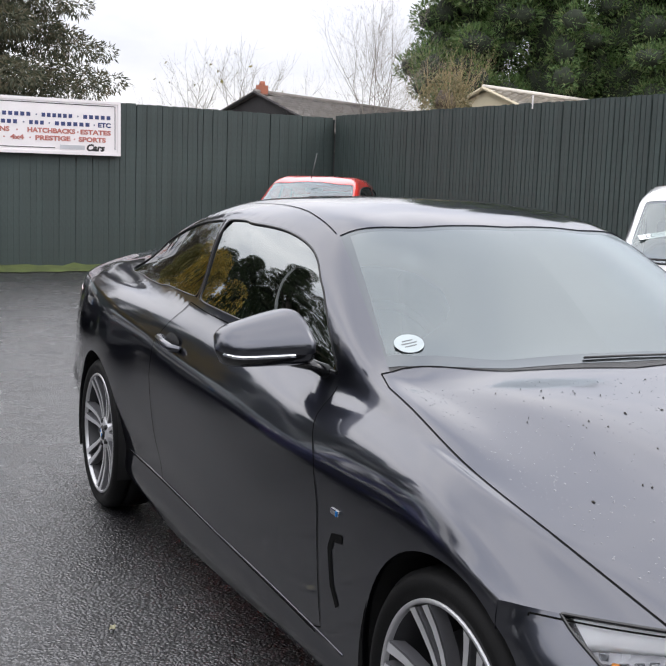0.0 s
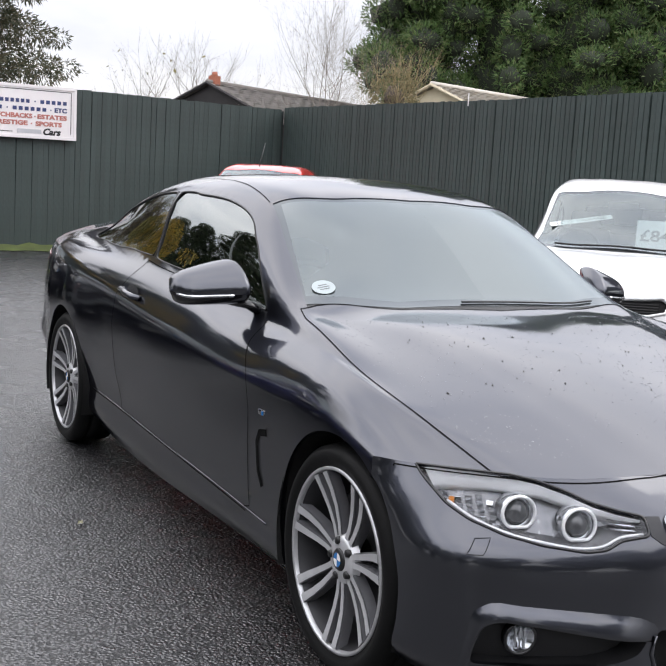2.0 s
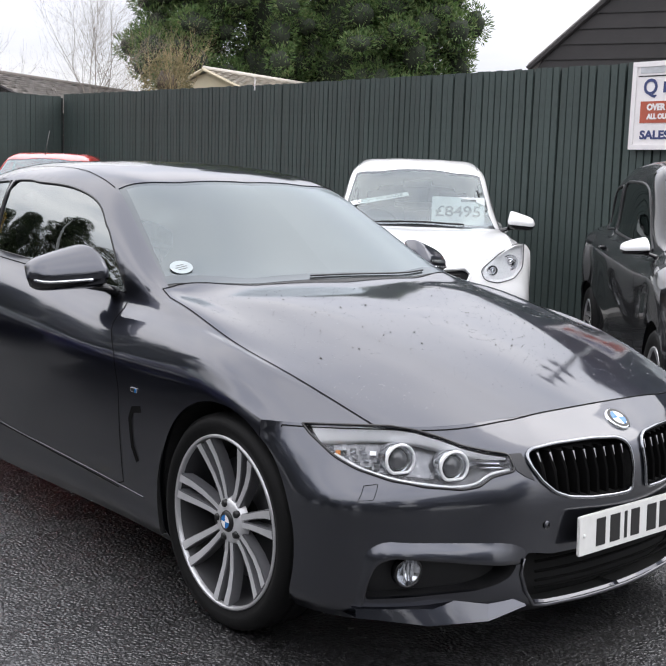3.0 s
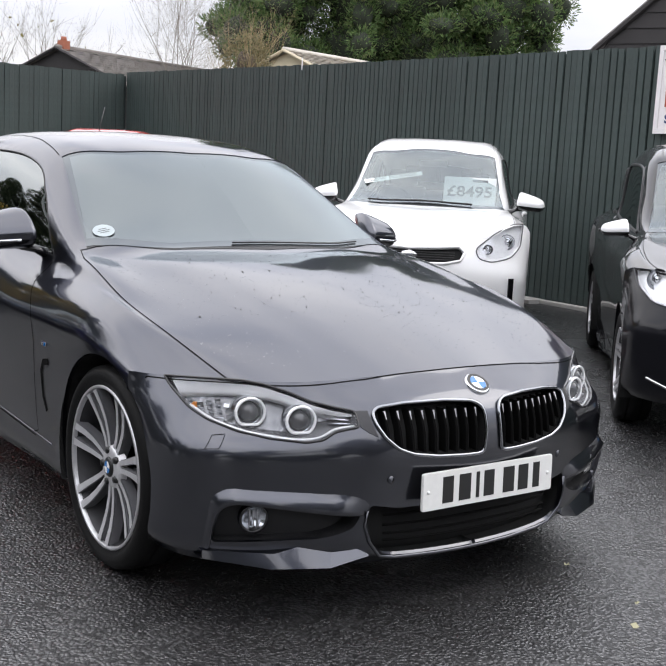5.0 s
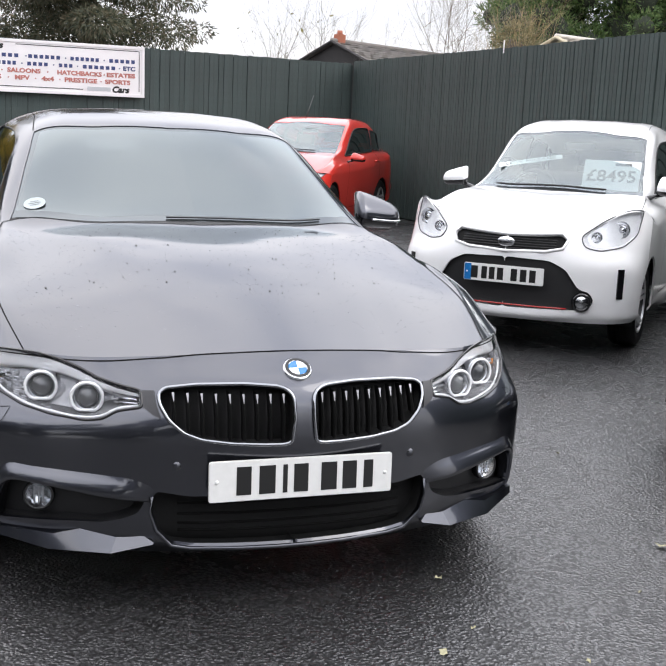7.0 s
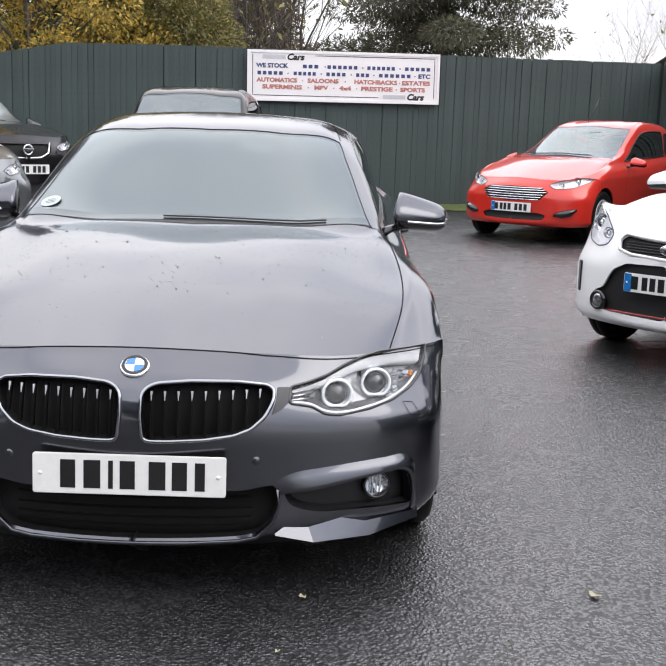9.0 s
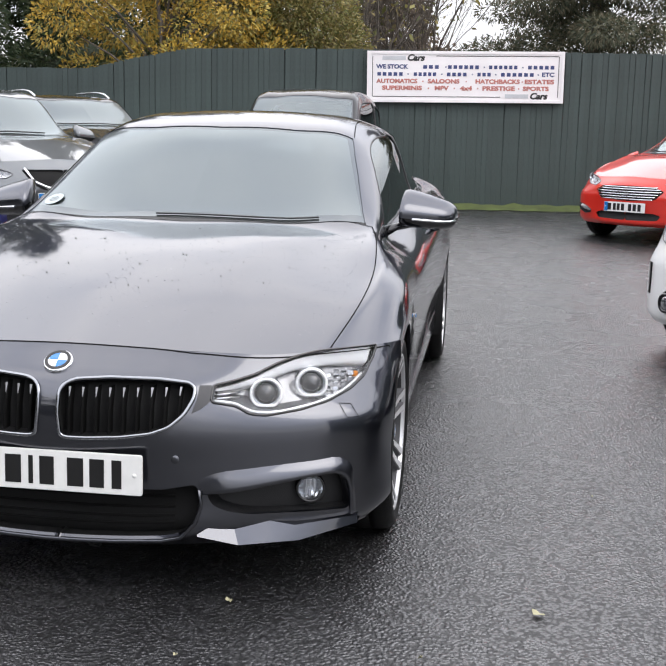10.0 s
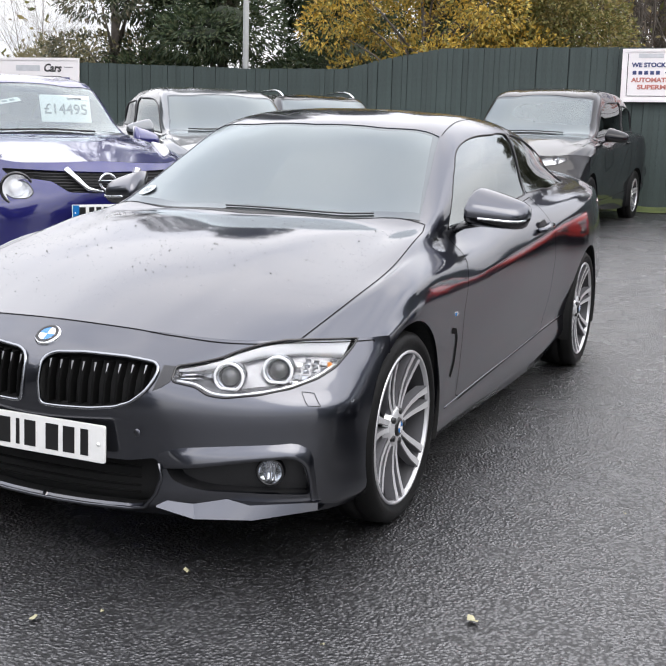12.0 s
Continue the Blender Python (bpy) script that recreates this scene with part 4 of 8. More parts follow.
def rounded(poly, r, n=4):
    """A polygon with its corners cut into short arcs."""
    out = []
    p = [Vector(q) for q in poly]
    for k, b in enumerate(p):
        a, c = p[k - 1], p[(k + 1) % len(p)]
        ra = min(r, (a - b).length * 0.45)
        rc = min(r, (c - b).length * 0.45)
        s, e = b + (a - b).normalized() * ra, b + (c - b).normalized() * rc
        for i in range(n + 1):
            t = i / n
            q = s * (1 - t) ** 2 + b * 2 * t * (1 - t) + e * t**2
            out.append((q.x, q.y))
    return out

def wheel(parent, x, y_face, side, R, rim, wide, style, hub_z=None, cap=None):
    """A wheel with its tyre, rim, spokes and brake disc; y_face is where its outer face stands."""
    z = R if hub_z is None else hub_z
    hub = bpy.data.objects.new("wheel", None)
    scene.collection.objects.link(hub)
    hub.parent = parent
    hub.matrix_basis = Matrix.Translation((x, side * y_face, z)) @ Matrix.Diagonal((1, side, 1, 1))
    w = wide
    profile = [(rim - 0.006, -w + 0.02), (rim + 0.02, -w), (R - 0.022, -w), (R - 0.004, -w + 0.022), (R - 0.001, -w + 0.06), (R, -w * 0.7), (R - 0.008, -w * 0.69), (R - 0.008, -w * 0.67), (R, -w * 0.66), (R, -w * 0.36), (R - 0.008, -w * 0.35), (R - 0.008, -w * 0.33), (R, -w * 0.32), (R - 0.001, -0.05), (R - 0.005, -0.02), (R - 0.022, -0.003), (R - 0.04, 0.0), (rim + 0.02, -0.004), (rim + 0.006, -0.010), (rim - 0.004, -0.014)]
    v, f = lathe(profile, 72)
    mesh_object("tyre", v, f, M["tyre"], hub)
    v, f = lathe([(rim + 0.004, -0.012), (rim + 0.003, -0.007), (rim - 0.004, -0.006), (rim - 0.007, -0.010), (rim - 0.009, -0.020)], 72)
    band = mesh_object("rim", v, f, M["silver"] if style != "steel" else M["dark_alloy"], hub)
    v, f = lathe([(rim - 0.009, -0.020), (rim - 0.020, -0.05), (rim - 0.032, -w + 0.03)], 72)
    mesh_object("rim_barrel", v, f, M["dark_alloy"], band, True, "dark inner barrel")
    items_face, items_side = [], []
    if style == "twin":
        count, pair, width = 7, 0.0265, 0.0215
    elif style == "five":
        count, pair, width = 5, 0.020, 0.018
    else:
        count, pair, width = 7, 0.0, 0.03
    for k in range(count):
        a = 2 * math.pi * (k + 0.25) / count
        for s in ((-1, 1) if pair else (0,)):
            rows = []
            for t in (0.0, 0.25, 0.5, 0.75, 1.0):
                r = 0.05 + (rim - 0.012 - 0.05) * t
                if style == "twin":
                    off, hw = s * (0.010 + 0.0175 * math.sin(math.pi / 2 * t) ** 1.4), 0.0078 + 0.0044 * t**2
                else:
                    off, hw = s * pair * (0.5 + 0.5 * min(1.0, t / 0.3)), width * (0.44 + 0.16 * t)
                y0 = -0.034 + 0.026 * t**1.3 + (-0.008 * math.sin(math.pi * t))
                rows.append((r, off, hw, y0))
            ca, sa = math.cos(a), math.sin(a)
            vf, vs = [], []
            for r, off, hw, y0 in rows:
                for e in (-1, 1):
                    q = (r, off + e * hw)
                    vf.append((q[0] * ca - q[1] * sa, y0, q[0] * sa + q[1] * ca))
                    q2 = (r, off + e * (hw + 0.0022))
                    vs.append((q2[0] * ca - q2[1] * sa, y0 - 0.004, q2[0] * sa + q2[1] * ca))
                    vs.append((q2[0] * ca - q2[1] * sa, y0 - 0.035, q2[0] * sa + q2[1] * ca))
            ff = [(2 * i, 2 * i + 1, 2 * i + 3, 2 * i + 2) for i in range(4)]
            fs = []
            for i in range(4):
                fs += [(4 * i, 4 * i + 4, 4 * i + 5, 4 * i + 1), (4 * i + 2, 4 * i + 3, 4 * i + 7, 4 * i + 6), (4 * i, 4 * i + 2, 4 * i + 6, 4 * i + 4)]
            items_face.append((vf, ff))
            items_side.append((vs, fs))
    for (vf, ff), (vs, fs) in zip(items_face, items_side):
        spoke = mesh_object("spoke", vs, fs, M["grey_alloy"] if style == "twin" else M["silver"], hub, False)
        mesh_object("spoke_face", vf, ff, M["machined"] if style == "twin" else M["silver"] if style != "steel" else M["dark_alloy"], spoke, False, "bright machined spoke face")
    v, f = lathe([(0.0, -0.027), (0.040, -0.027), (0.058, -0.030), (0.066, -0.036), (0.074, -0.055)], 40)
    mesh_object("hub", v, f, M["machined"] if style == "twin" else M["silver"], hub)
    for k in range(5):
        a = 2 * math.pi * (k + 0.5) / 5
        v, f = lathe([(0.0, -0.0225), (0.010, -0.0225), (0.0125, -0.034)], 12)
        mesh_object("wheel_bolt", [(p[0] + 0.052 * math.cos(a), p[1], p[2] + 0.052 * math.sin(a)) for p in v], f, M["plate_black"], hub)
    v, f = lathe([(0.0, -0.020), (0.028, -0.021), (0.032, -0.026), (0.033, -0.034)], 32)
    mesh_object("hub_cap", v, f, M["chrome"] if cap is None else M["plate_black"], hub)
    if cap:
        for k in range(4):
            pts = [(0, -0.0188, 0)] + [(0.020 * math.cos(math.pi / 2 * (k + t / 6)), -0.0188, 0.020 * math.sin(math.pi / 2 * (k + t / 6))) for t in range(7)]
            mesh_object("badge_quarter", pts, [tuple(range(8))], M["blue"] if k % 2 else M["badge_white"], hub, False)
    v, f = lathe([(0.06, -0.10), (rim * 0.72, -0.10), (rim * 0.72, -0.125), (0.06, -0.125)], 40)
    mesh_object("brake_disc", v, f, M["dark_alloy"], hub)
    v, f = lathe([(0.0, -0.14), (rim - 0.03, -0.145)], 32)
    mesh_object("wheel_back", v, f, M["well"], hub)
    return hub


def mirror_unit(car, at, side, mat, scale=1.0, strip=True):
    """A door mirror: shell, dark base, foot, glass and an indicator strip."""
    def shell(u, v):
        # u round, v from the inner end to the tip
        taper = 1 - 0.50 * v**1.35
        end = (1 - (2 * v - 1) ** 6) ** 0.5 if v > 0.5 else (1 - (1 - 2 * v) ** 18) ** 0.5
        c, s = math.cos(u), math.sin(u)
        c2 = math.copysign(abs(c) ** 0.7, c)
        s2 = math.copysign(abs(s) ** (0.8 if s > 0 else 0.75), s)
        lift = 0.104 if s > 0 else 0.070
        up = lift * end * (taper if s > 0 else 1 - 0.2 * v) * s2
        # The front of the shell leans back towards its top.
        return (0.092 * end * taper**0.6 * c2 * (1.15 if c > 0 else 0.55) - 0.62 * max(0.0, up) - 0.10 * v, -0.115 + 0.240 * v, up)

    n, k = 32, 18
    verts = [shell(2 * math.pi * i / n, 0.001 + 0.998 * j / (k - 1)) for j in range(k) for i in range(n)]
    tr = Matrix.Translation(at) @ Matrix.Diagonal((scale, side * scale, scale, 1)) @ pose(0, 0, 0, -3, -7, -6)
    verts = [tr @ Vector(v) for v in verts]
    upper, lower = [], []
    for j in range(k - 1):
        for i in range(n):
            q = (j * n + i, j * n + (i + 1) % n, (j + 1) * n + (i + 1) % n, (j + 1) * n + i)
            mid = 2 * math.pi * (i + 0.5) / n
            (lower if math.sin(mid) < -0.30 else upper).append(q)
    caps = [tuple(range(n))[::-1], tuple((k - 1) * n + i for i in range(n))]
    unit = mesh_object("door_mirror", verts, upper + caps, mat, car, True)
    mesh_object("mirror_base", verts, lower, M["gloss_black"], unit, True, "black lower shell")
    if strip:
        pts = [tr @ Vector(shell(-0.42, v)) + Vector((0.003, 0, 0)) for v in np.linspace(0.28, 0.97, 10)]
        v, f = tube(pts, 0.006 * scale, 8)
        mesh_object("indicator_strip", v, f, M["chrome"], unit, True, "bright indicator strip")
    foot = [Vector(at) + Vector((-0.01, -side * 0.06, -0.045)) * scale, Vector(at) + Vector((0.02, -side * 0.13, -0.06)) * scale, Vector(at) + Vector((0.045, -side * 0.185, -0.085)) * scale]
    v, f = tube(foot, [0.030 * scale, 0.028 * scale, 0.04 * scale], 10, flat=0.6)
    mesh_object("mirror_foot", v, f, M["gloss_black"], unit)
    return unit


def number_plate(car, centre, width=0.52, height=0.111, tilt=0.0, mat=None, blue_band=False, bars=((-0.165, 0.045), (-0.10, 0.05), (-0.05, 0.014), (-0.005, 0.045), (0.075, 0.05), (0.135, 0.045), (0.19, 0.03)), rear=False):
    """A plate whose characters are plain bars."""
    m = Matrix.Translation(centre) @ pose(0, 0, 0, 90 + tilt, 0, 90)
    bm = prism(rounded([(-width / 2, -height / 2), (width / 2, -height / 2), (width / 2, height / 2), (-width / 2, height / 2)], 0.008), 0.008, 0.002)
    bmesh.ops.transform(bm, matrix=m, verts=bm.verts)
    plate = part("number_plate", bm, mat or M["plate_white"], car, "white number plate with dark bars")
    for bx, bw in bars:
        bm = box_bm((bw * 0.9, height * 0.70, 0.0015), (bx * width / 0.52, 0, 0.0085))
        bmesh.ops.transform(bm, matrix=m, verts=bm.verts)
        part("plate_bar", bm, M["plate_black"], plate)
    if blue_band:
        bm = box_bm((0.045, height * 0.94, 0.0015), (-width / 2 + 0.026, 0, 0.0085))
        bmesh.ops.transform(bm, matrix=m, verts=bm.verts)
        part("plate_band", bm, M["blue"], plate)
    for s in (-1, 1):
        v, f = lathe([(0.0, 0.011), (0.005, 0.0105), (0.006, 0.008)], 12, "z")
        mesh_object("plate_screw", [m @ Vector((p[0] + s * width * 0.46, p[1], p[2])) for p in v], f, M["plate_white"], plate)
    return plate


def car_seat(car, x, y, s=1.0):
    bm = box_bm((0.50, 0.46, 0.16), (x, y, 0.50), 0.05)
    seat = part("seat", bm, M["seat"], car, smooth=True)
    bm = box_bm((0.14, 0.44, 0.60), (x - 0.30, y, 0.80), 0.05, pose(0, 0, 0, 0, -18, 0))
    part("backrest", bm, M["seat"], seat, smooth=True)
    bm = box_bm((0.10, 0.26, 0.16), (x - 0.40, y, 1.16), 0.04, pose(0, 0, 0, 0, -14, 0))
    part("headrest", bm, M["seat"], seat, smooth=True)


def build_car(name, shape, paint, axles, R, rim, arch, windows, screen, rear_screen, track, style, label, door_lines, hood_back, cap=None, tint="tinted", steer=-0.36, nose_regions=(), tyre=0.215, seat_x=-1.65, cabin=(-0.62, 0.86), body_extra=(), screen_glass="glass", trim=0.0105):
    car = bpy.data.objects.new(name, None)
    scene.collection.objects.link(car)
    tagged(car, label, "car")
    body, nose = shape.body, shape.nose
    B = lambda pts: [(shape.bend((x, 0, z))[0], shape.bend((x, 0, z))[2]) for x, z in pts]
    T = lambda pts: [(shape.bend((x, 0, 0))[0], y * shape.wide) for x, y in pts]
    regions = []
    for ax in axles:
        regions.append(("arch", shape.side(circle(ax, R + 0.005, arch), True, 0, 7)))
    win = [B(w) for w in windows]
    for k, w in enumerate(win):
        regions.append((("side_window", "quarter_window", "rear_quarter_window")[k], shape.side(rounded(w, 0.015, 2), True, 7, 10)))
    for key, poly, lo, hi in body_extra:
        regions.append((key, shape.side(poly, True, lo, hi)))
    hb = shape.top(T(hood_back), False, 8)
    j9 = 9 * STEPS
    i_end = int(np.argmin(np.abs(body.G[:, j9, 0] - shape.bend((-0.60, 0, 0))[0])))
    hood = [(i, j9) for i in range(0, i_end, 3)] + hb + [(hb[-1][0], body.nj - 1), (0, body.nj - 1)]
    regions.append(("hood", hood))
    clear = [(x - 0.045 if x > -0.8 else x + 0.028, max(0.0, y - 0.014 * (y > 0.5))) for x, y in screen]
    regions.append(("windscreen", shape.top(T(clear), True, 8)))
    regions.append(("screen_border", shape.top(T(screen), True, 8)))
    cowl = [(x + 0.06, y * 1.02) for x, y in screen[:4]] + [(x - 0.01, y) for x, y in screen[:4]][::-1]
    regions.append(("cowl", shape.top(T(cowl), True, 8)))
    regions.append(("rear_window", shape.top(T(rear_screen), True, 8)))
    for line in door_lines[:-1]:
        regions.append(("door", shape.side(B(line), True, 1, 8)))
    cutup = body.cut(regions)
    nose_polys = [("arch", nose.find(circle(axles[0], R + 0.005, arch), (0, 2), (70, 120), None, 0.03))] + [(n, shape.front(p)) for n, p in nose_regions]
    nosecut = nose.cut(nose_polys, (3, 3))
    piece = lambda key: [(body, *cutup[key])]
    shell = panel("body", piece("rest"), paint, car)
    panel("hood", piece("hood"), paint, car)
    if "rest" in nosecut:
        panel("front_bumper", [(nose, *nosecut["rest"])], paint, car)
    bent = even_normals(piece("windscreen"), 1)
    gl = panel("windscreen", piece("windscreen"), M[screen_glass], car, thick=0.0, lift=-0.003, normal_at=bent)
    gl.visible_shadow = False
    if "screen_border" in cutup:
        panel("screen_border", piece("screen_border"), M["frit"], car, thick=0.0, lift=-0.003, label="black printed border of the windscreen")
    if "rear_window" in cutup:
        gl = panel("rear_window", piece("rear_window"), M[tint], car, thick=0.0, lift=-0.003)
    if "cowl" in cutup:
        panel("cowl_panel", piece("cowl"), M["black_plastic"], car, lift=-0.004)
    panes = [key for key in ("side_window", "quarter_window", "rear_quarter_window") if key in cutup]
    bent = even_normals([piece(key)[0] for key in panes], 2)
    for side in (1, -1):
        if "door" in cutup:
            panel("door", piece("door"), paint, car, side)
        for key in panes:
            g = panel(key, piece(key), M[tint], car, side, thick=0.0, lift=-0.004, normal_at=bent)
            g.visible_shadow = False
        for w in win:
            loop = np.array(shape.side(rounded(w, 0.015, 2), True, 7, 10, 0.02), float)
            for k in range(8):
                loop = (np.roll(loop, 1, 0) + 2 * loop + np.roll(loop, -1, 0)) / 4
            loop = [tuple(q) for q in loop]
            rim_line = body.at(loop) - 0.003 * body.normal(loop) * body.out
            v, f = tube([(p[0], side * p[1], p[2]) for p in rim_line], trim, 8, True)
            mesh_object("window_trim", v, f, M["trim_black"], car, True)
    # Tail panel.
    end = body.G[-1]
    loop = [tuple(p) for p in end] + [(p[0], -p[1], p[2]) for p in end[::-1][1:]]
    mesh_object("tail_panel", loop, [tuple(range(len(loop)))], paint, car, False)
    # Gaps between the panels.
    gaps = []
    for side in (1, -1):
        gaps.append(ribbon(body, [(i, j9) for i in range(0, i_end, 3)] + hb[:3], 0.0036, sign=side))
        gaps.append(ribbon(body, hb, 0.0045, sign=side))
        for line in door_lines:
            gaps.append(ribbon(body, shape.side(B(line), False, 1, 8), 0.0042, sign=side))
    front_line = body.at([(0.5, j) for j in range(6 * STEPS, body.nj, 1)])
    if cap:
        # The shut line dips to the top of the headlights.
        dip = np.clip((front_line[:, 1] - 0.22) / 0.30, 0, 1)
        front_line = nose.find(np.stack([front_line[:, 1], front_line[:, 2] - 0.003 - 0.009 * dip * dip * (3 - 2 * dip)], 1), (1, 2), (0, 112), None, 1.0, False)
    for side in (1, -1):
        gaps.append(ribbon(nose, front_line, 0.0036, sign=side) if cap else ribbon(body, [(0.5, j) for j in range(6 * STEPS, body.nj, 1)], 0.0036, sign=side))
    for side in (1, -1):
        gaps.append(ribbon(body, shape.top(T([(-1.235, 0.548), (-1.5, 0.520), (-1.9, 0.510), (-2.35, 0.505)]), False, 9), 0.0035, sign=side))
    join_meshes("panel_gap", gaps, M["gap"], car, "dark gaps between the panels")
    # Wheel wells, lips, wheels.
    for ax in axles:
        rear = ax != axles[0]
        for side in (1, -1):
            n = 40
            verts, faces = [], []
            for k in range(n + 1):
                a = math.pi * (-0.12 + 1.24 * k / n)
                for y in (0.50, track[1 if rear else 0] - 0.015):
                    verts.append((ax + (arch + 0.004) * math.cos(a), side * y, R + 0.005 + (arch + 0.004) * math.sin(a)))
            faces = [(2 * k, 2 * k + 1, 2 * k + 3, 2 * k + 2) for k in range(n)]
            faces.append(tuple(range(0, 2 * n + 2, 2)))
            mesh_object("wheel_well", verts, faces, M["well"], car, False)
            wheel(car, ax, track[1 if rear else 0] - 0.012, side, R, rim, tyre, style, cap=cap)
    # Floor, dash, seats, wheel.
    bend = shape.bend
    fx, rx = bend((0.42, 0, 0))[0], bend((-3.6, 0, 0))[0]
    hw = 0.62 * shape.wide
    bm = box_bm((fx - rx, 2 * hw, 0.06), ((fx + rx) / 2, 0, 0.23), 0.01)
    part("floor_pan", bm, M["well"], car)
    cx0, zb = bend((cabin[0], 0, 0))[0], bend((0, 0, cabin[1]))[2]
    roofx = bend((-1.2, 0, 0))[0]
    bm = box_bm((0.40, 2 * hw, 0.30), (cx0 - 0.30, 0, zb - 0.12), 0.06)
    dash = part("dashboard", bm, M["interior"], car, smooth=True)
    bm = box_bm((0.05, 2 * hw, 0.62), (cx0 - 0.05, 0, zb - 0.32), 0.0)
    part("bulkhead", bm, M["well"], car)
    sx = bend((seat_x, 0, 0))[0]
    for y in (-0.36, 0.36):
        car_seat(car, sx, y * shape.wide)
    bm = box_bm((0.16, 1.15 * shape.wide, 0.55), (sx - 0.95, 0, 0.78), 0.05, pose(0, 0, 0, 0, -20, 0))
    part("rear_seat", bm, M["seat"], car, smooth=True)
    ring = [(cx0 - 0.56 - 0.10 * math.sin(a), steer * shape.wide + 0.18 * math.cos(a), zb + 0.02 + 0.16 * math.sin(a)) for a in np.linspace(0, 2 * math.pi, 28)[:-1]]
    v, f = tube(ring, 0.014, 8, True)
    sw = mesh_object("steering_wheel", v, f, M["interior"], car)
    v, f = tube([ring[0], ring[14]], 0.016, 6)
    mesh_object("steering_spoke", v, f, M["interior"], sw)
    bm = box_bm((0.03, 0.24, 0.06), (roofx + 0.02, 0, bend((0, 0, 1.225))[2]), 0.012)
    part("rear_view_mirror", bm, M["gloss_black"], car)
    return car, cutup, nosecut


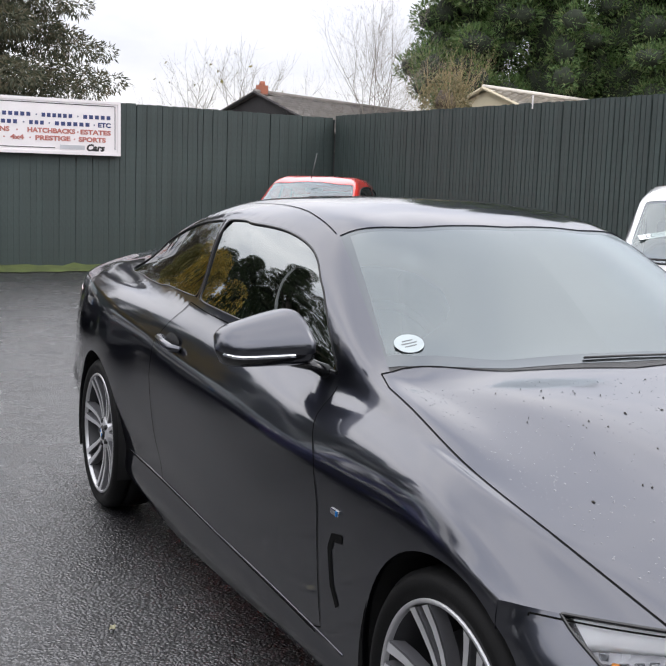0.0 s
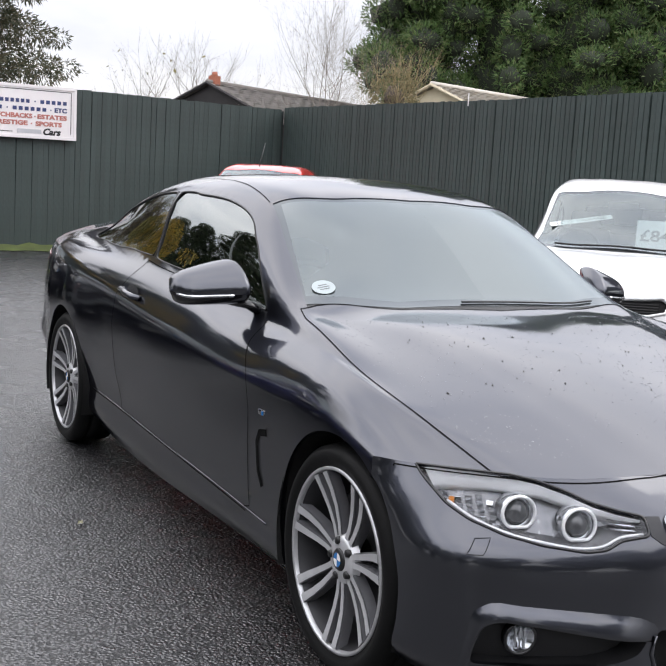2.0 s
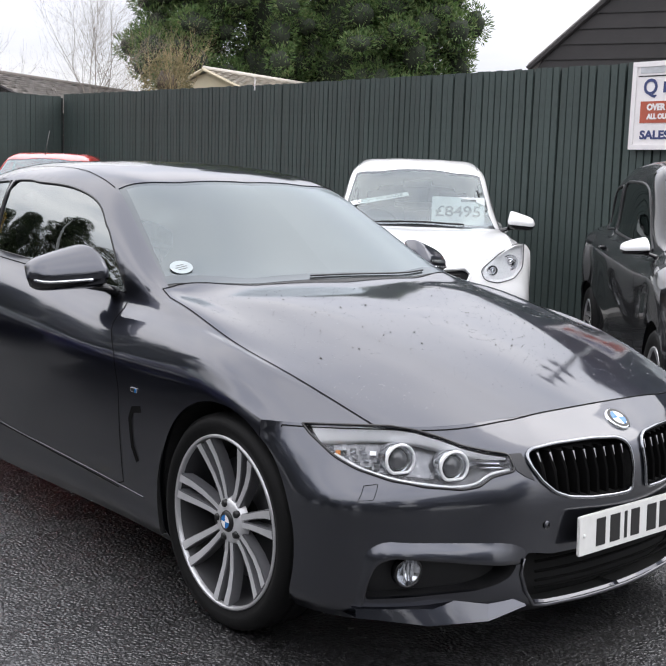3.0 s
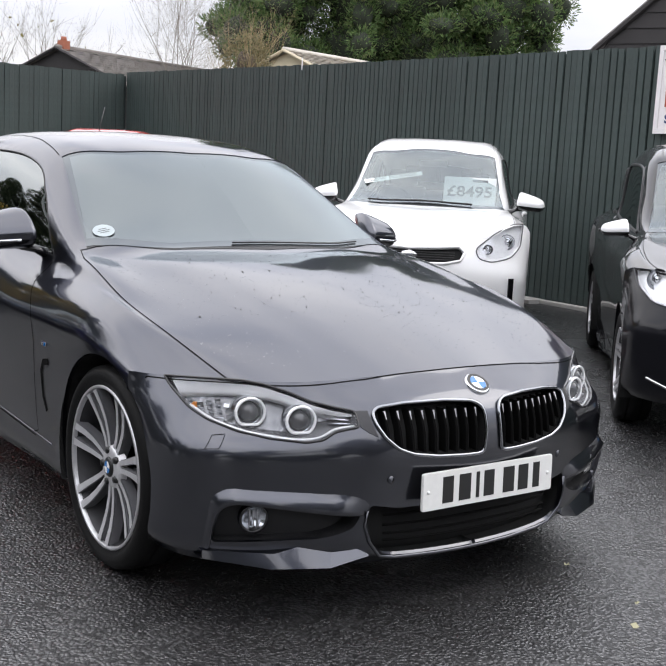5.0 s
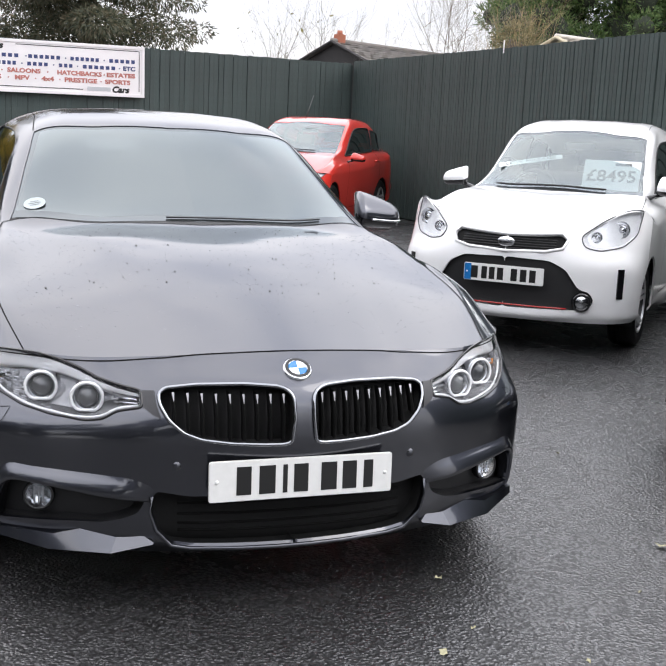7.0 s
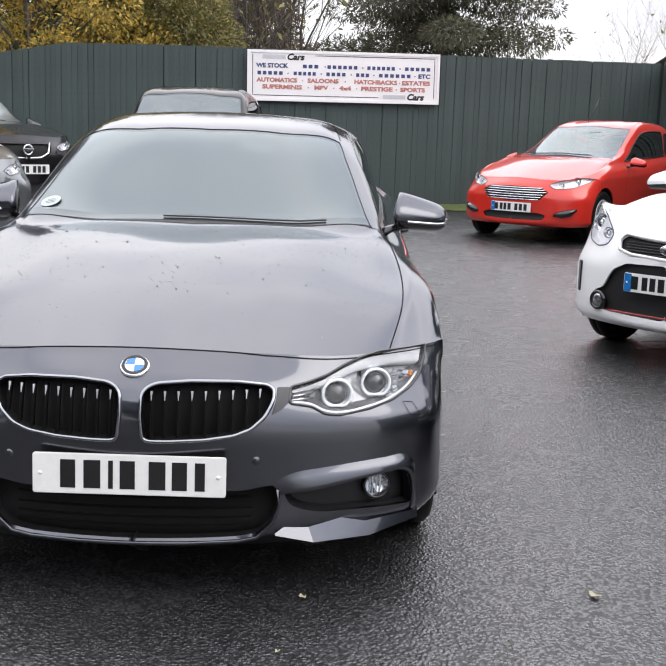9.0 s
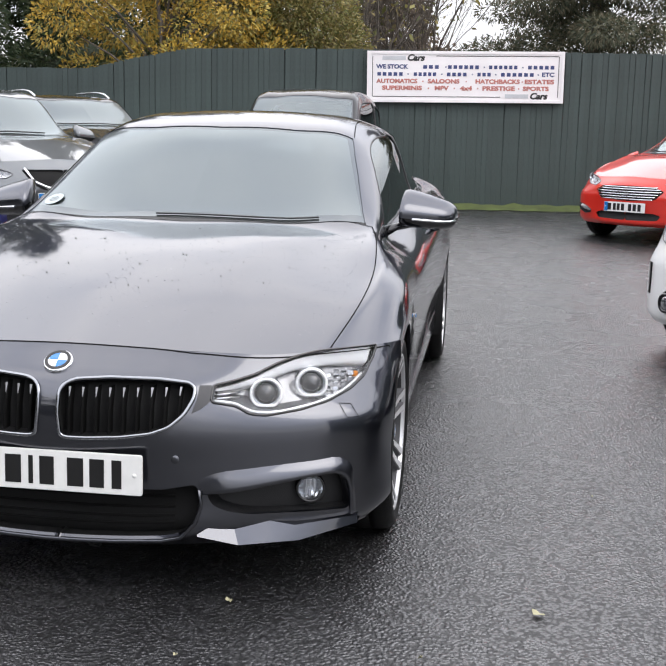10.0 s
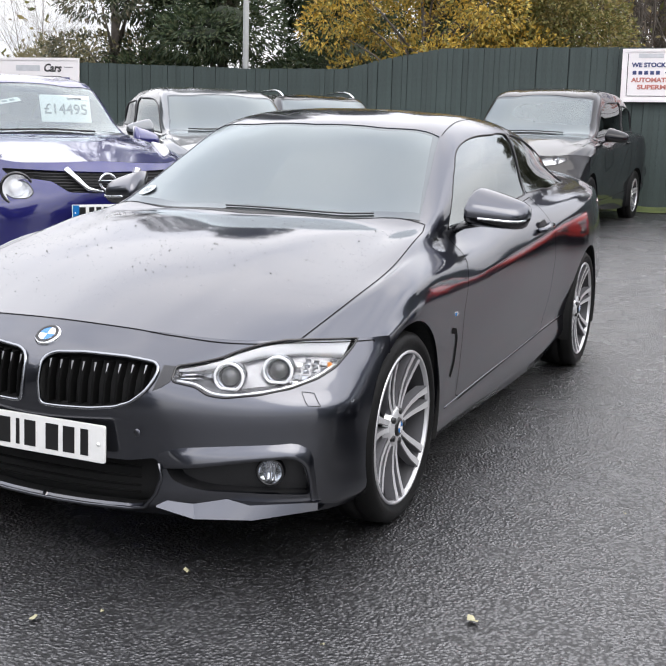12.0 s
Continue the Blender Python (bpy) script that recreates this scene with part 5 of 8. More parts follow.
# ---- the coupe ----
def build_coupe():
    shape = CarShape()
    kidney = rounded([(0.034, 0.484), (0.027, 0.544), (0.028, 0.598), (0.040, 0.616), (0.067, 0.626), (0.156, 0.631), (0.281, 0.627), (0.360, 0.617), (0.379, 0.603), (0.377, 0.577), (0.357, 0.540), (0.320, 0.508), (0.275, 0.492), (0.197, 0.482), (0.107, 0.478), (0.051, 0.478)], 0.012, 3)
    wing = [(0.388, 0.610), (0.418, 0.609), (0.418, 0.569), (0.398, 0.553), (0.376, 0.543), (0.386, 0.580)]
    lamp = rounded([(0.421, 0.609), (0.47, 0.617), (0.523, 0.630), (0.57, 0.652), (0.62, 0.669), (0.67, 0.678), (0.73, 0.682), (0.79, 0.678), (0.822, 0.674), (0.817, 0.642), (0.800, 0.598), (0.769, 0.571), (0.716, 0.549), (0.647, 0.535), (0.562, 0.527), (0.52, 0.534), (0.484, 0.556), (0.443, 0.565), (0.421, 0.569)], 0.010, 3)
    scoop = rounded([(0.0, 0.330), (0.30, 0.330), (0.385, 0.345), (0.396, 0.323), (0.397, 0.285), (0.382, 0.236), (0.340, 0.190), (0.287, 0.178), (0.15, 0.174), (0.0, 0.172)], 0.012)
    vent = rounded([(0.412, 0.318), (0.497, 0.330), (0.616, 0.345), (0.742, 0.352), (0.765, 0.335), (0.778, 0.28), (0.782, 0.236), (0.70, 0.242), (0.62, 0.248), (0.524, 0.252), (0.47, 0.264), (0.43, 0.282)], 0.015)
    door = [(-0.79, 0.878), (-0.71, 0.80), (-0.635, 0.73), (-0.605, 0.62), (-0.605, 0.45), (-0.60, 0.30), (-0.66, 0.282), (-1.4, 0.305), (-1.98, 0.330), (-2.03, 0.50), (-2.06, 0.70), (-2.03, 0.83), (-1.955, 0.972), (-1.5, 0.948), (-1.15, 0.918)]
    car, cut, nosecut = build_car(
        "coupe_car", shape, M["grey_paint"], (0.0, -2.81), 0.322, 0.254, 0.352, COUPE_WINDOWS, SCREEN,
        [(-2.46, 0.0), (-2.50, 0.40), (-2.98, 0.44), (-3.05, 0.0)], (0.893, 0.912), "twin",
        "dark grey metallic two-door coupe with wet bonnet on asphalt", [door, [(-0.64, 0.272), (-1.4, 0.297), (-2.42, 0.339)]],
        [(-0.625, 0.70), (-0.60, 0.60), (-0.53, 0.38), (-0.485, 0.0)], cap=True, trim=0.0046, body_extra=[("rear_lamp", [(-3.42, 0.885), (-3.60, 0.91), (-3.79, 0.90), (-3.79, 0.79), (-3.62, 0.80)], 4, 8)],
        nose_regions=[("kidney", kidney), ("lamp", lamp), ("wing", wing), ("scoop", scoop), ("vent", vent)])
    nose, body = shape.nose, shape.body

    def surf(y, z, lift=0.0):
        ij = nose.find([(abs(y), z)], (1, 2), (0, 112), None, 1.0, True)[:1]
        p, n = nose.at(ij)[0], nose.normal(ij)[0] * nose.out
        p = p + lift * n
        return Vector((p[0], math.copysign(p[1], y) if y else 0.0, p[2])), Vector((n[0], math.copysign(1, y) * n[1] if y else 0.0, n[2]))

    for side in (1, -1):
        # Kidney grille: recess, chrome frame, slats.
        grille = pocket("grille", nose, *nosecut["kidney"], 0.05, M["well"], car, side, (-1, 0, 0), label="black kidney grille")
        ring = [surf(side * y, z, 0.004)[0] for y, z in kidney]
        panel("grille_wing", [(nose, *nosecut["wing"])], M["dark_alloy"], grille, side, lift=0.003, label="dark chrome web beside the grille")
        v, f = tube(ring, 0.0056, 8, True)
        mesh_object("grille_frame", v, f, M["satin_chrome"], grille, True, "chrome grille frame")
        for k in range(9):
            y = 0.055 + 0.036 * k
            zt = 0.612
            zb = float(np.interp(y, [0.03, 0.2, 0.28, 0.32, 0.357, 0.38], [0.484, 0.488, 0.50, 0.515, 0.545, 0.585]))
            if zt - zb < 0.02:
                continue
            p, q = surf(side * y, zt, -0.004)[0], surf(side * y, zb, -0.004)[0]
            mid = surf(side * y, (zt + zb) / 2, -0.006)[0]
            bm = bmesh.new()
            rows = []
            for a, wdt in ((p, 0.0045), (mid, 0.004), (q, 0.0045)):
                rows.append([bm.verts.new(a + Vector((0, -wdt, 0))), bm.verts.new(a + Vector((0.004, 0, 0))), bm.verts.new(a + Vector((0, wdt, 0))), bm.verts.new(a + Vector((-0.035, 0, 0)))])
            for a, b in zip(rows, rows[1:]):
                for i in range(4):
                    bm.faces.new((a[i], a[(i + 1) % 4], b[(i + 1) % 4], b[i]))
            part("grille_slat", bm, M["gap"], grille)
            tip = bmesh.new()
            d = (mid - p).normalized()
            vs = [p + Vector((0.005, -0.0035, 0)), p + Vector((0.005, 0.0035, 0)), p + d * 0.026 + Vector((0.005, 0.0008, 0)), p + d * 0.026 + Vector((0.005, -0.0008, 0))]
            tip.faces.new([tip.verts.new(x) for x in vs])
            part("slat_tip", tip, M["slat_grey"], grille)
        # Headlight: recess, lens, rings, projectors.
        lamp_box = pocket("headlight", nose, *nosecut["lamp"], 0.070, M["lamp_grey"], car, side, (-1, 0, 0.05), 0.10, "twin-ring headlight under a clear lens")
        lens = panel("lens", [(nose, *nosecut["lamp"])], M["lens"], lamp_box, side, thick=0.0, lift=0.001)
        lens.visible_shadow = False
        edge = [surf(side * y, z, 0.001)[0] for y, z in lamp]
        v, f = tube(edge, 0.0038, 6, True)
        mesh_object("lens_seal", v, f, M["gloss_black"], lamp_box)
        band = [(0.430, 0.602, 0.005), (0.48, 0.611, 0.009), (0.523, 0.623, 0.013), (0.57, 0.644, 0.020), (0.62, 0.661, 0.025), (0.67, 0.670, 0.029), (0.73, 0.674, 0.033), (0.785, 0.670, 0.034), (0.810, 0.665, 0.034)]
        rows = [[surf(side * y, z - deep * t, lift)[0] for t, lift in ((0.0, -0.004), (0.25, -0.007), (0.85, -0.013), (1.0, -0.022), (1.0, -0.045))] for y, z, deep in band]
        v = [p for r in rows for p in r]
        f = [(5 * k + i, 5 * k + i + 1, 5 * k + i + 6, 5 * k + i + 5) for k in range(len(rows) - 1) for i in range(4)]
        mesh_object("light_bar", v, f, M["lamp_white"], lamp_box, True, "bright upper light bar")
        low_edge = [surf(side * y, z, -0.008)[0] for y, z in bowed([(0.432, 0.574), (0.484, 0.564), (0.524, 0.543), (0.562, 0.536), (0.647, 0.544), (0.716, 0.558), (0.766, 0.580), (0.796, 0.606)], 3)]
        v, f = tube(low_edge, 0.0036, 8)
        mesh_object("lower_trim", v, f, M["lamp_white"], lamp_box, True, "bright line along the lower edge")
        # Bright facets towards the outer corner.
        tilt = random.Random(3)
        for i in range(5):
            for k in range(4):
                y, z = 0.722 + 0.019 * i, 0.572 + 0.014 * k + 0.010 * i
                if z > 0.628:
                    continue
                bm = box_bm((0.004, 0.017, 0.012), (0, 0, 0), 0.001)
                bmesh.ops.transform(bm, matrix=Matrix.Translation(surf(side * y, z, -0.030)[0]) @ pose(0, 0, 0, 0, tilt.uniform(-25, 25), side * (38 + tilt.uniform(-20, 20))), verts=bm.verts)
                part("facet", bm, M["reflector"], lamp_box)
        for (y, z, back) in ((0.550, 0.577, 0.030), (0.662, 0.592, 0.030)):
            c, n = surf(side * y, z, 0)
            c = c - Vector((back, 0, 0))
            m = axes(c, (0, 1, 0), (0, 0, 1)) @ pose(0, 0, 0, -4, side * 14, 0)
            ringp = [m @ Vector((0.042 * math.cos(a), max(-0.034, 0.040 * math.sin(a)), 0.012)) for a in np.linspace(0, 2 * math.pi, 32)[:-1]]
            v, f = tube(ringp, 0.0045, 8, True)
            mesh_object("light_ring", v, f, M["lamp_white"], lamp_box, True, "white daytime ring")
            v, f = lathe([(0.046, -0.03), (0.043, 0.0), (0.034, 0.006), (0.030, 0.0)], 32, "z")
            mesh_object("projector_shroud", [m @ Vector(p) for p in v], f, M["reflector"], lamp_box)
            v, f = lathe([(0.030, -0.002), (0.026, 0.010), (0.016, 0.018), (0.0, 0.021)], 28, "z")
            mesh_object("projector_lens", [m @ Vector(p) for p in v], f, M["bulb_glass"], lamp_box)
        bm = box_bm((0.012, 0.014, 0.016), surf(side * 0.79, 0.612, -0.028)[0], 0.004, pose(0, 0, 0, 0, 0, side * 50))
        part("marker", bm, M["amber"], lamp_box, "amber marker")
        for k in range(3):
            a, b = surf(side * 0.43, 0.580 + 0.009 * k, -0.014)[0], surf(side * 0.495, 0.583 + 0.012 * k, -0.022)[0]
            v, f = tube([a, b], 0.0035, 6)
            mesh_object("light_fin", v, f, M["reflector"], lamp_box)
        # Side intake with fog lamp, brow and flap.
        intake = pocket("side_intake", nose, *nosecut["vent"], 0.06, M["black_plastic"], car, side, (-1, 0, 0), 0.03, "black side air intake")
        fog = surf(side * 0.690, 0.302, -0.026)[0]
        m = axes(fog, (0, 1, 0), (0, 0, 1)) @ pose(0, 0, 0, 0, side * 16, 0) @ Matrix.Scale(0.82, 4)
        v, f = lathe([(0.052, -0.02), (0.052, 0.004), (0.046, 0.010), (0.042, 0.004)], 36, "z")
        lampf = mesh_object("fog_lamp", [m @ Vector(p) for p in v], f, M["gloss_black"], car, True, "round fog lamp in the side intake")
        v, f = lathe([(0.042, 0.004), (0.03, -0.012), (0.0, -0.02)], 32, "z")
        mesh_object("fog_reflector", [m @ Vector(p) for p in v], f, M["reflector"], lampf)
        v, f = lathe([(0.043, 0.006), (0.03, 0.013), (0.0, 0.016)], 32, "z")
        mesh_object("fog_lens", [m @ Vector(p) for p in v], f, M["lens"], lampf)
        for k in (-1, 0, 1):
            bm = box_bm((0.006, 0.006, 0.06), (0, 0, 0))
            bmesh.ops.transform(bm, matrix=m @ Matrix.Translation((0.014 * k, 0, -0.004)) @ pose(0, 0, 0, 90, 0, 0), verts=bm.verts)
            part("fog_rib", bm, M["reflector"], lampf)
        fold = [((0.388, 0.358), (0.402, 0.316)), ((0.44, 0.374), (0.45, 0.322)), ((0.52, 0.382), (0.53, 0.332)), ((0.62, 0.388), (0.62, 0.345)), ((0.70, 0.391), (0.69, 0.353)), ((0.752, 0.391), (0.740, 0.353)), ((0.782, 0.368), (0.764, 0.336)), ((0.792, 0.31), (0.777, 0.295)), ((0.797, 0.25), (0.781, 0.25)), ((0.798, 0.216), (0.782, 0.216))]
        tops, lows = bowed([a for a, b in fold], 3), bowed([b for a, b in fold], 3)
        bv = []
        for k, ((y0, z0), (y1, z1)) in enumerate(zip(tops, lows)):
            g = min(1.0, k / 4) * (1 - 0.75 * max(0.0, (k - 15) / 12))
            for t, l in ((-0.10, -0.001), (0.25, 0.006 * g), (0.72, 0.021 * g), (0.97, 0.020 * g), (1.05, 0.012 * g), (1.02, -0.03)):
                bv.append(surf(side * (y0 + (y1 - y0) * t), z0 + (z1 - z0) * t, l)[0])
        bf = [(6 * k + i, 6 * k + i + 1, 6 * k + i + 7, 6 * k + i + 6) for k in range(len(tops) - 1) for i in range(5)]
        mesh_object("intake_brow", bv, bf if side > 0 else [q[::-1] for q in bf], M["grey_paint"], intake, True)
        up = np.array([(0.518, 0.803, 0.212), (0.645, 0.645, 0.216), (0.668, 0.468, 0.244), (0.742, 0.392, 0.205)])
        down = np.array([(0.521, 0.804, 0.190), (0.648, 0.657, 0.174), (0.713, 0.50, 0.172), (0.747, 0.393, 0.201)])
        # An upright outer face, a brighter facet towards the tip, a ledge above and an underside.
        at = lambda p: (p[0], side * p[1], p[2])
        vv = [at(p) for k in range(3) for p in (up[k], down[k])]
        ff = [(0, 1, 3, 2), (2, 3, 5, 4)]
        vv += [at(p) for p in (up[2], down[2], down[3], up[3])]
        ff.append((6, 7, 8, 9))
        for line, back, lift in ((up, -0.12, 0.010), (down, -0.14, 0.0)):
            b = len(vv)
            vv += [at(q) for p in line for q in (p, p + (back, 0, lift))]
            ff += [(b + 2 * k, b + 2 * k + 2, b + 2 * k + 3, b + 2 * k + 1) for k in range(3)]
        mesh_object("bumper_flap", vv, ff, M["grey_paint"], car, True, "painted lower bumper flap")
        # Thin bead added along the sill, shaped to draw its edge highlight.
        line = shape.side([(-0.47, 0.279), (-1.4, 0.303), (-2.40, 0.345)], False, 1, 8)
        edge_line = body.at(line) + 0.001 * body.normal(line) * body.out
        v, f = tube([(p[0], side * p[1], p[2]) for p in edge_line], 0.0028, 8)
        mesh_object("sill_edge", v, f, M["grey_paint"], car, True)
        # Mirror, handle, vent, badge.
        mirror_unit(car, (-0.930, side * 0.885, 0.974), side, M["grey_paint"], 0.94)
        ij = shape.side([(-1.87, 0.848)], True, 6, 8)[:1]
        hp = body.at(ij)[0]
        hp = Vector((hp[0], side * hp[1], hp[2]))
        v, f = lathe([(0.0, -0.001), (0.05, 0.0), (0.062, 0.003)], 24)
        mesh_object("handle_cup", [hp + Vector((p[0] * 1.25, side * (0.002 - p[1]), p[2] * 0.55)) for p in v], f, M["black_plastic"], car)
        hv = [hp + Vector((dx, side * dy, 0.006 - 0.016 * (dx + 0.11) / 0.22)) for dx, dy in ((-0.11, 0.008), (-0.09, 0.024), (0.0, 0.030), (0.08, 0.026), (0.11, 0.006))]
        v, f = tube(hv, [0.012, 0.015, 0.015, 0.015, 0.012], 8, flat=0.9)
        mesh_object("door_handle", v, f, M["grey_paint"], car)
        ij = shape.side([(-0.495, 0.632)], True, 3, 7)[:1]
        bp = body.at(ij)[0]
        bm = box_bm((0.042, 0.006, 0.015), (bp[0], side * (bp[1] + 0.002), bp[2]), 0.003)
        wing = part("wing_badge", bm, M["chrome"], car)
        bm = box_bm((0.006, 0.004, 0.012), (bp[0] + 0.014, side * (bp[1] + 0.006), bp[2]))
        part("badge_stripe", bm, M["blue"], wing)
        line = shape.side([(-0.455, 0.575), (-0.51, 0.565), (-0.53, 0.53), (-0.52, 0.44), (-0.49, 0.395)], False, 3, 7, 0.01)
        V, F = ribbon(body, line, 0.022, 0.0015, side)
        mesh_object("wing_vent", V, F, M["gap"], car, True, "black slit vent behind the front wheel")
        # Rear lamp, sill edge.
        panel("rear_lamp", [(body, *cut["rear_lamp"])], M["red_lamp"], car, side, lift=0.003)
        cap_line = shape.front([(0.745, 0.54), (0.775, 0.535), (0.80, 0.50), (0.77, 0.503)], True, 0.01)
        V, F = ribbon(nose, cap_line, 0.0016, 0.001, side, True)
        mesh_object("washer_cover", V, F, M["gap"], car, True, "headlamp washer cover outline")
    # Lower grille between the flaps.
    both = []
    for side in (1, -1):
        low = pocket("lower_grille", nose, *nosecut["scoop"], 0.07, M["well"], car, side, (-1, 0, 0), 0.0, "black lower grille")
    for z in (0.225, 0.25, 0.275, 0.30, 0.325):
        pts = [surf(y, z, -0.03)[0] for y in np.linspace(-0.33, 0.33, 13)]
        v, f = tube(pts, 0.004, 6)
        mesh_object("grille_bar", v, f, M["gap"], low)
    lip = [surf(y, z, 0.002)[0] for y, z in [(-0.398, 0.33), (-0.399, 0.285), (-0.385, 0.236), (-0.342, 0.188), (-0.287, 0.176), (-0.15, 0.172), (-0.05, 0.1705), (0.05, 0.1705), (0.15, 0.172), (0.287, 0.176), (0.342, 0.188), (0.385, 0.236), (0.399, 0.285), (0.398, 0.33)]]
    v, f = tube(lip, 0.006, 8)
    mesh_object("lower_lip", v, f, M["grey_paint"], car)
    number_plate(car, (0.800, 0, 0.382), tilt=-2)
    for y in (-0.335, 0.335):
        c, n = surf(y, 0.418, 0.001)
        v, f = lathe([(0.0, 0.003), (0.010, 0.002), (0.012, 0.0)], 16, "z")
        m = axes(c, (0, 1, 0), (0, 0, 1))
        mesh_object("parking_sensor", [m @ Vector(p) for p in v], f, M["grey_paint"], car)
    # Nose emblem.
    c, n = surf(0.0, 0.662, 0.001)
    n = Vector((n.x, 0, n.z)).normalized()
    m = axes(c, (0, 1, 0), n.cross(Vector((0, 1, 0))))
    v, f = lathe([(0.0, 0.0045), (0.026, 0.0045), (0.027, 0.006), (0.037, 0.006), (0.041, 0.002), (0.041, -0.004)], 40, "z")
    disc = mesh_object("bonnet_badge", [m @ Vector(p) for p in v], f, M["chrome"], car, True, "round blue and white bonnet badge")
    v, f = lathe([(0.027, 0.0072), (0.036, 0.0072)], 40, "z")
    mesh_object("badge_ring", [m @ Vector(p) for p in v], f, M["plate_black"], disc)
    for k in range(4):
        pts = [m @ Vector((0, 0, 0.0072))] + [m @ Vector((0.026 * math.cos(math.pi / 2 * (k + t / 6)), 0.026 * math.sin(math.pi / 2 * (k + t / 6)), 0.0072)) for t in range(7)]
        mesh_object("badge_quarter", pts, [tuple(range(8))], M["blue"] if k % 2 else M["badge_white"], disc, False)
    # Wipers and windscreen sticker.
    for y0, y1 in ((-0.12, 0.50),):
        ij = shape.top([(-0.552 - 0.085 * (y / 0.65) ** 2, abs(y)) for y in np.linspace(y0, y1, 7)], False, 8, 1.0)
        pts = []
        for y, q in zip(np.linspace(y0, y1, 7), body.at(ij)):
            pts.append(Vector((q[0], math.copysign(q[1], y), q[2] + 0.003)))
        v, f = tube(pts, 0.0036, 6)
        mesh_object("wiper", v, f, M["black_plastic"], car)
    ij = shape.top([(-0.695, 0.585)], True, 9, 1.0)[:1]
    c, n = body.at(ij)[0], body.normal(ij)[0] * body.out
    c, n = Vector((c[0], -c[1], c[2])) - 0.001 * Vector((n[0], -n[1], n[2])), Vector((n[0], -n[1], n[2]))
    m = axes(c - 0.0005 * n, Vector((0, 1, 0)) - n.y * n, n.cross(Vector((0, 1, 0))))
    v, f = lathe([(0.0, 0.0), (0.040, 0.0)], 36, "z")
    mesh_object("windscreen_sticker", [m @ Vector((p[0], p[1], 0)) for p in v], f, M["sticker"], car, False, "round pale sticker on the windscreen")
    for k, w in ((0.012, 0.03), (0.0, 0.044), (-0.012, 0.034)):
        bm = box_bm((w, 0.004, 0.0006), (0, k, 0.0004))
        bmesh.ops.transform(bm, matrix=m, verts=bm.verts)
        part("bar", bm, M["print_grey"], car)
    # Water drops standing on the bonnet.
    rnd = np.random.RandomState(4)
    rows = np.where((body.G[:, -1, 0] < 0.58) & (body.G[:, -1, 0] > -0.47))[0]
    places = np.stack([rnd.uniform(rows[0], rows[-1], 1500), rnd.uniform(9.4 * STEPS, body.nj - 1, 1500)], 1)
    pts, nrm = body.at(places), body.normal(places) * body.out
    wv, wf = [], []
    for k, (p, n) in enumerate(zip(pts, nrm)):
        s = -1 if k % 2 else 1
        p, n = Vector((p[0], s * p[1], p[2])), Vector((n[0], s * n[1], n[2]))
        r = 0.0010 + 0.0022 * rnd.rand() ** 2
        e1 = n.orthogonal().normalized()
        e2 = n.cross(e1)
        b = len(wv)
        for ring, up in ((1.0, -0.0002), (0.72, 0.32 * r)):
            for i in range(6):
                a = math.pi * i / 3
                wv.append(tuple(p + (e1 * math.cos(a) + e2 * math.sin(a)) * r * ring + n * up))
        wv.append(tuple(p + n * 0.46 * r))
        wf += [(b + i, b + (i + 1) % 6, b + 6 + (i + 1) % 6, b + 6 + i) for i in range(6)] + [(b + 6 + i, b + 6 + (i + 1) % 6, b + 12) for i in range(6)]
    tagged(mesh_object("water_drops", wv, wf, M["drop"], None, True), "small clear rain drops standing on a bonnet", "water drops", kind="stuff")
    # Bits of leaf and grit lying on the bonnet.
    rng = random.Random(8)
    dv, df = [], []
    for k in range(110):
        x, y = rng.uniform(-0.46, 0.30) - (0.0 if k % 3 else 0.0), rng.uniform(-0.62, 0.62)
        if rng.random() > 0.35 + 0.65 * (0.3 - x) / 0.76:
            continue
        q = body.at(shape.top([(x, abs(y))], True, 9, 1.0)[:1])[0]
        s, a0 = rng.uniform(0.0012, 0.0032) * (1.6 if rng.random() < 0.12 else 1), rng.uniform(0, 6)
        b = len(dv)
        dv.append((q[0], math.copysign(q[1], y), q[2] + 0.0035))
        for i in range(6):
            a = a0 + i * math.pi / 3
            dv.append((q[0] + s * math.cos(a) * rng.uniform(0.7, 1.5), math.copysign(q[1], y) + s * math.sin(a) * rng.uniform(0.5, 1.0), q[2] + 0.0005))
        df += [(b, b + 1 + i, b + 1 + (i + 1) % 6) for i in range(6)]
    tagged(mesh_object("debris", dv, df, M["debris"], None, False), "dark specks and leaf bits lying on a bonnet", "debris", kind="stuff")
    return car


M["drop"] = material("rain drop", (0.10, 0.105, 0.12), 0.05, coat=1.0, vary=0.02)
M["debris"] = material("dark leaf bits", (0.03, 0.026, 0.02), 0.8, scale=80)
build_coupe()

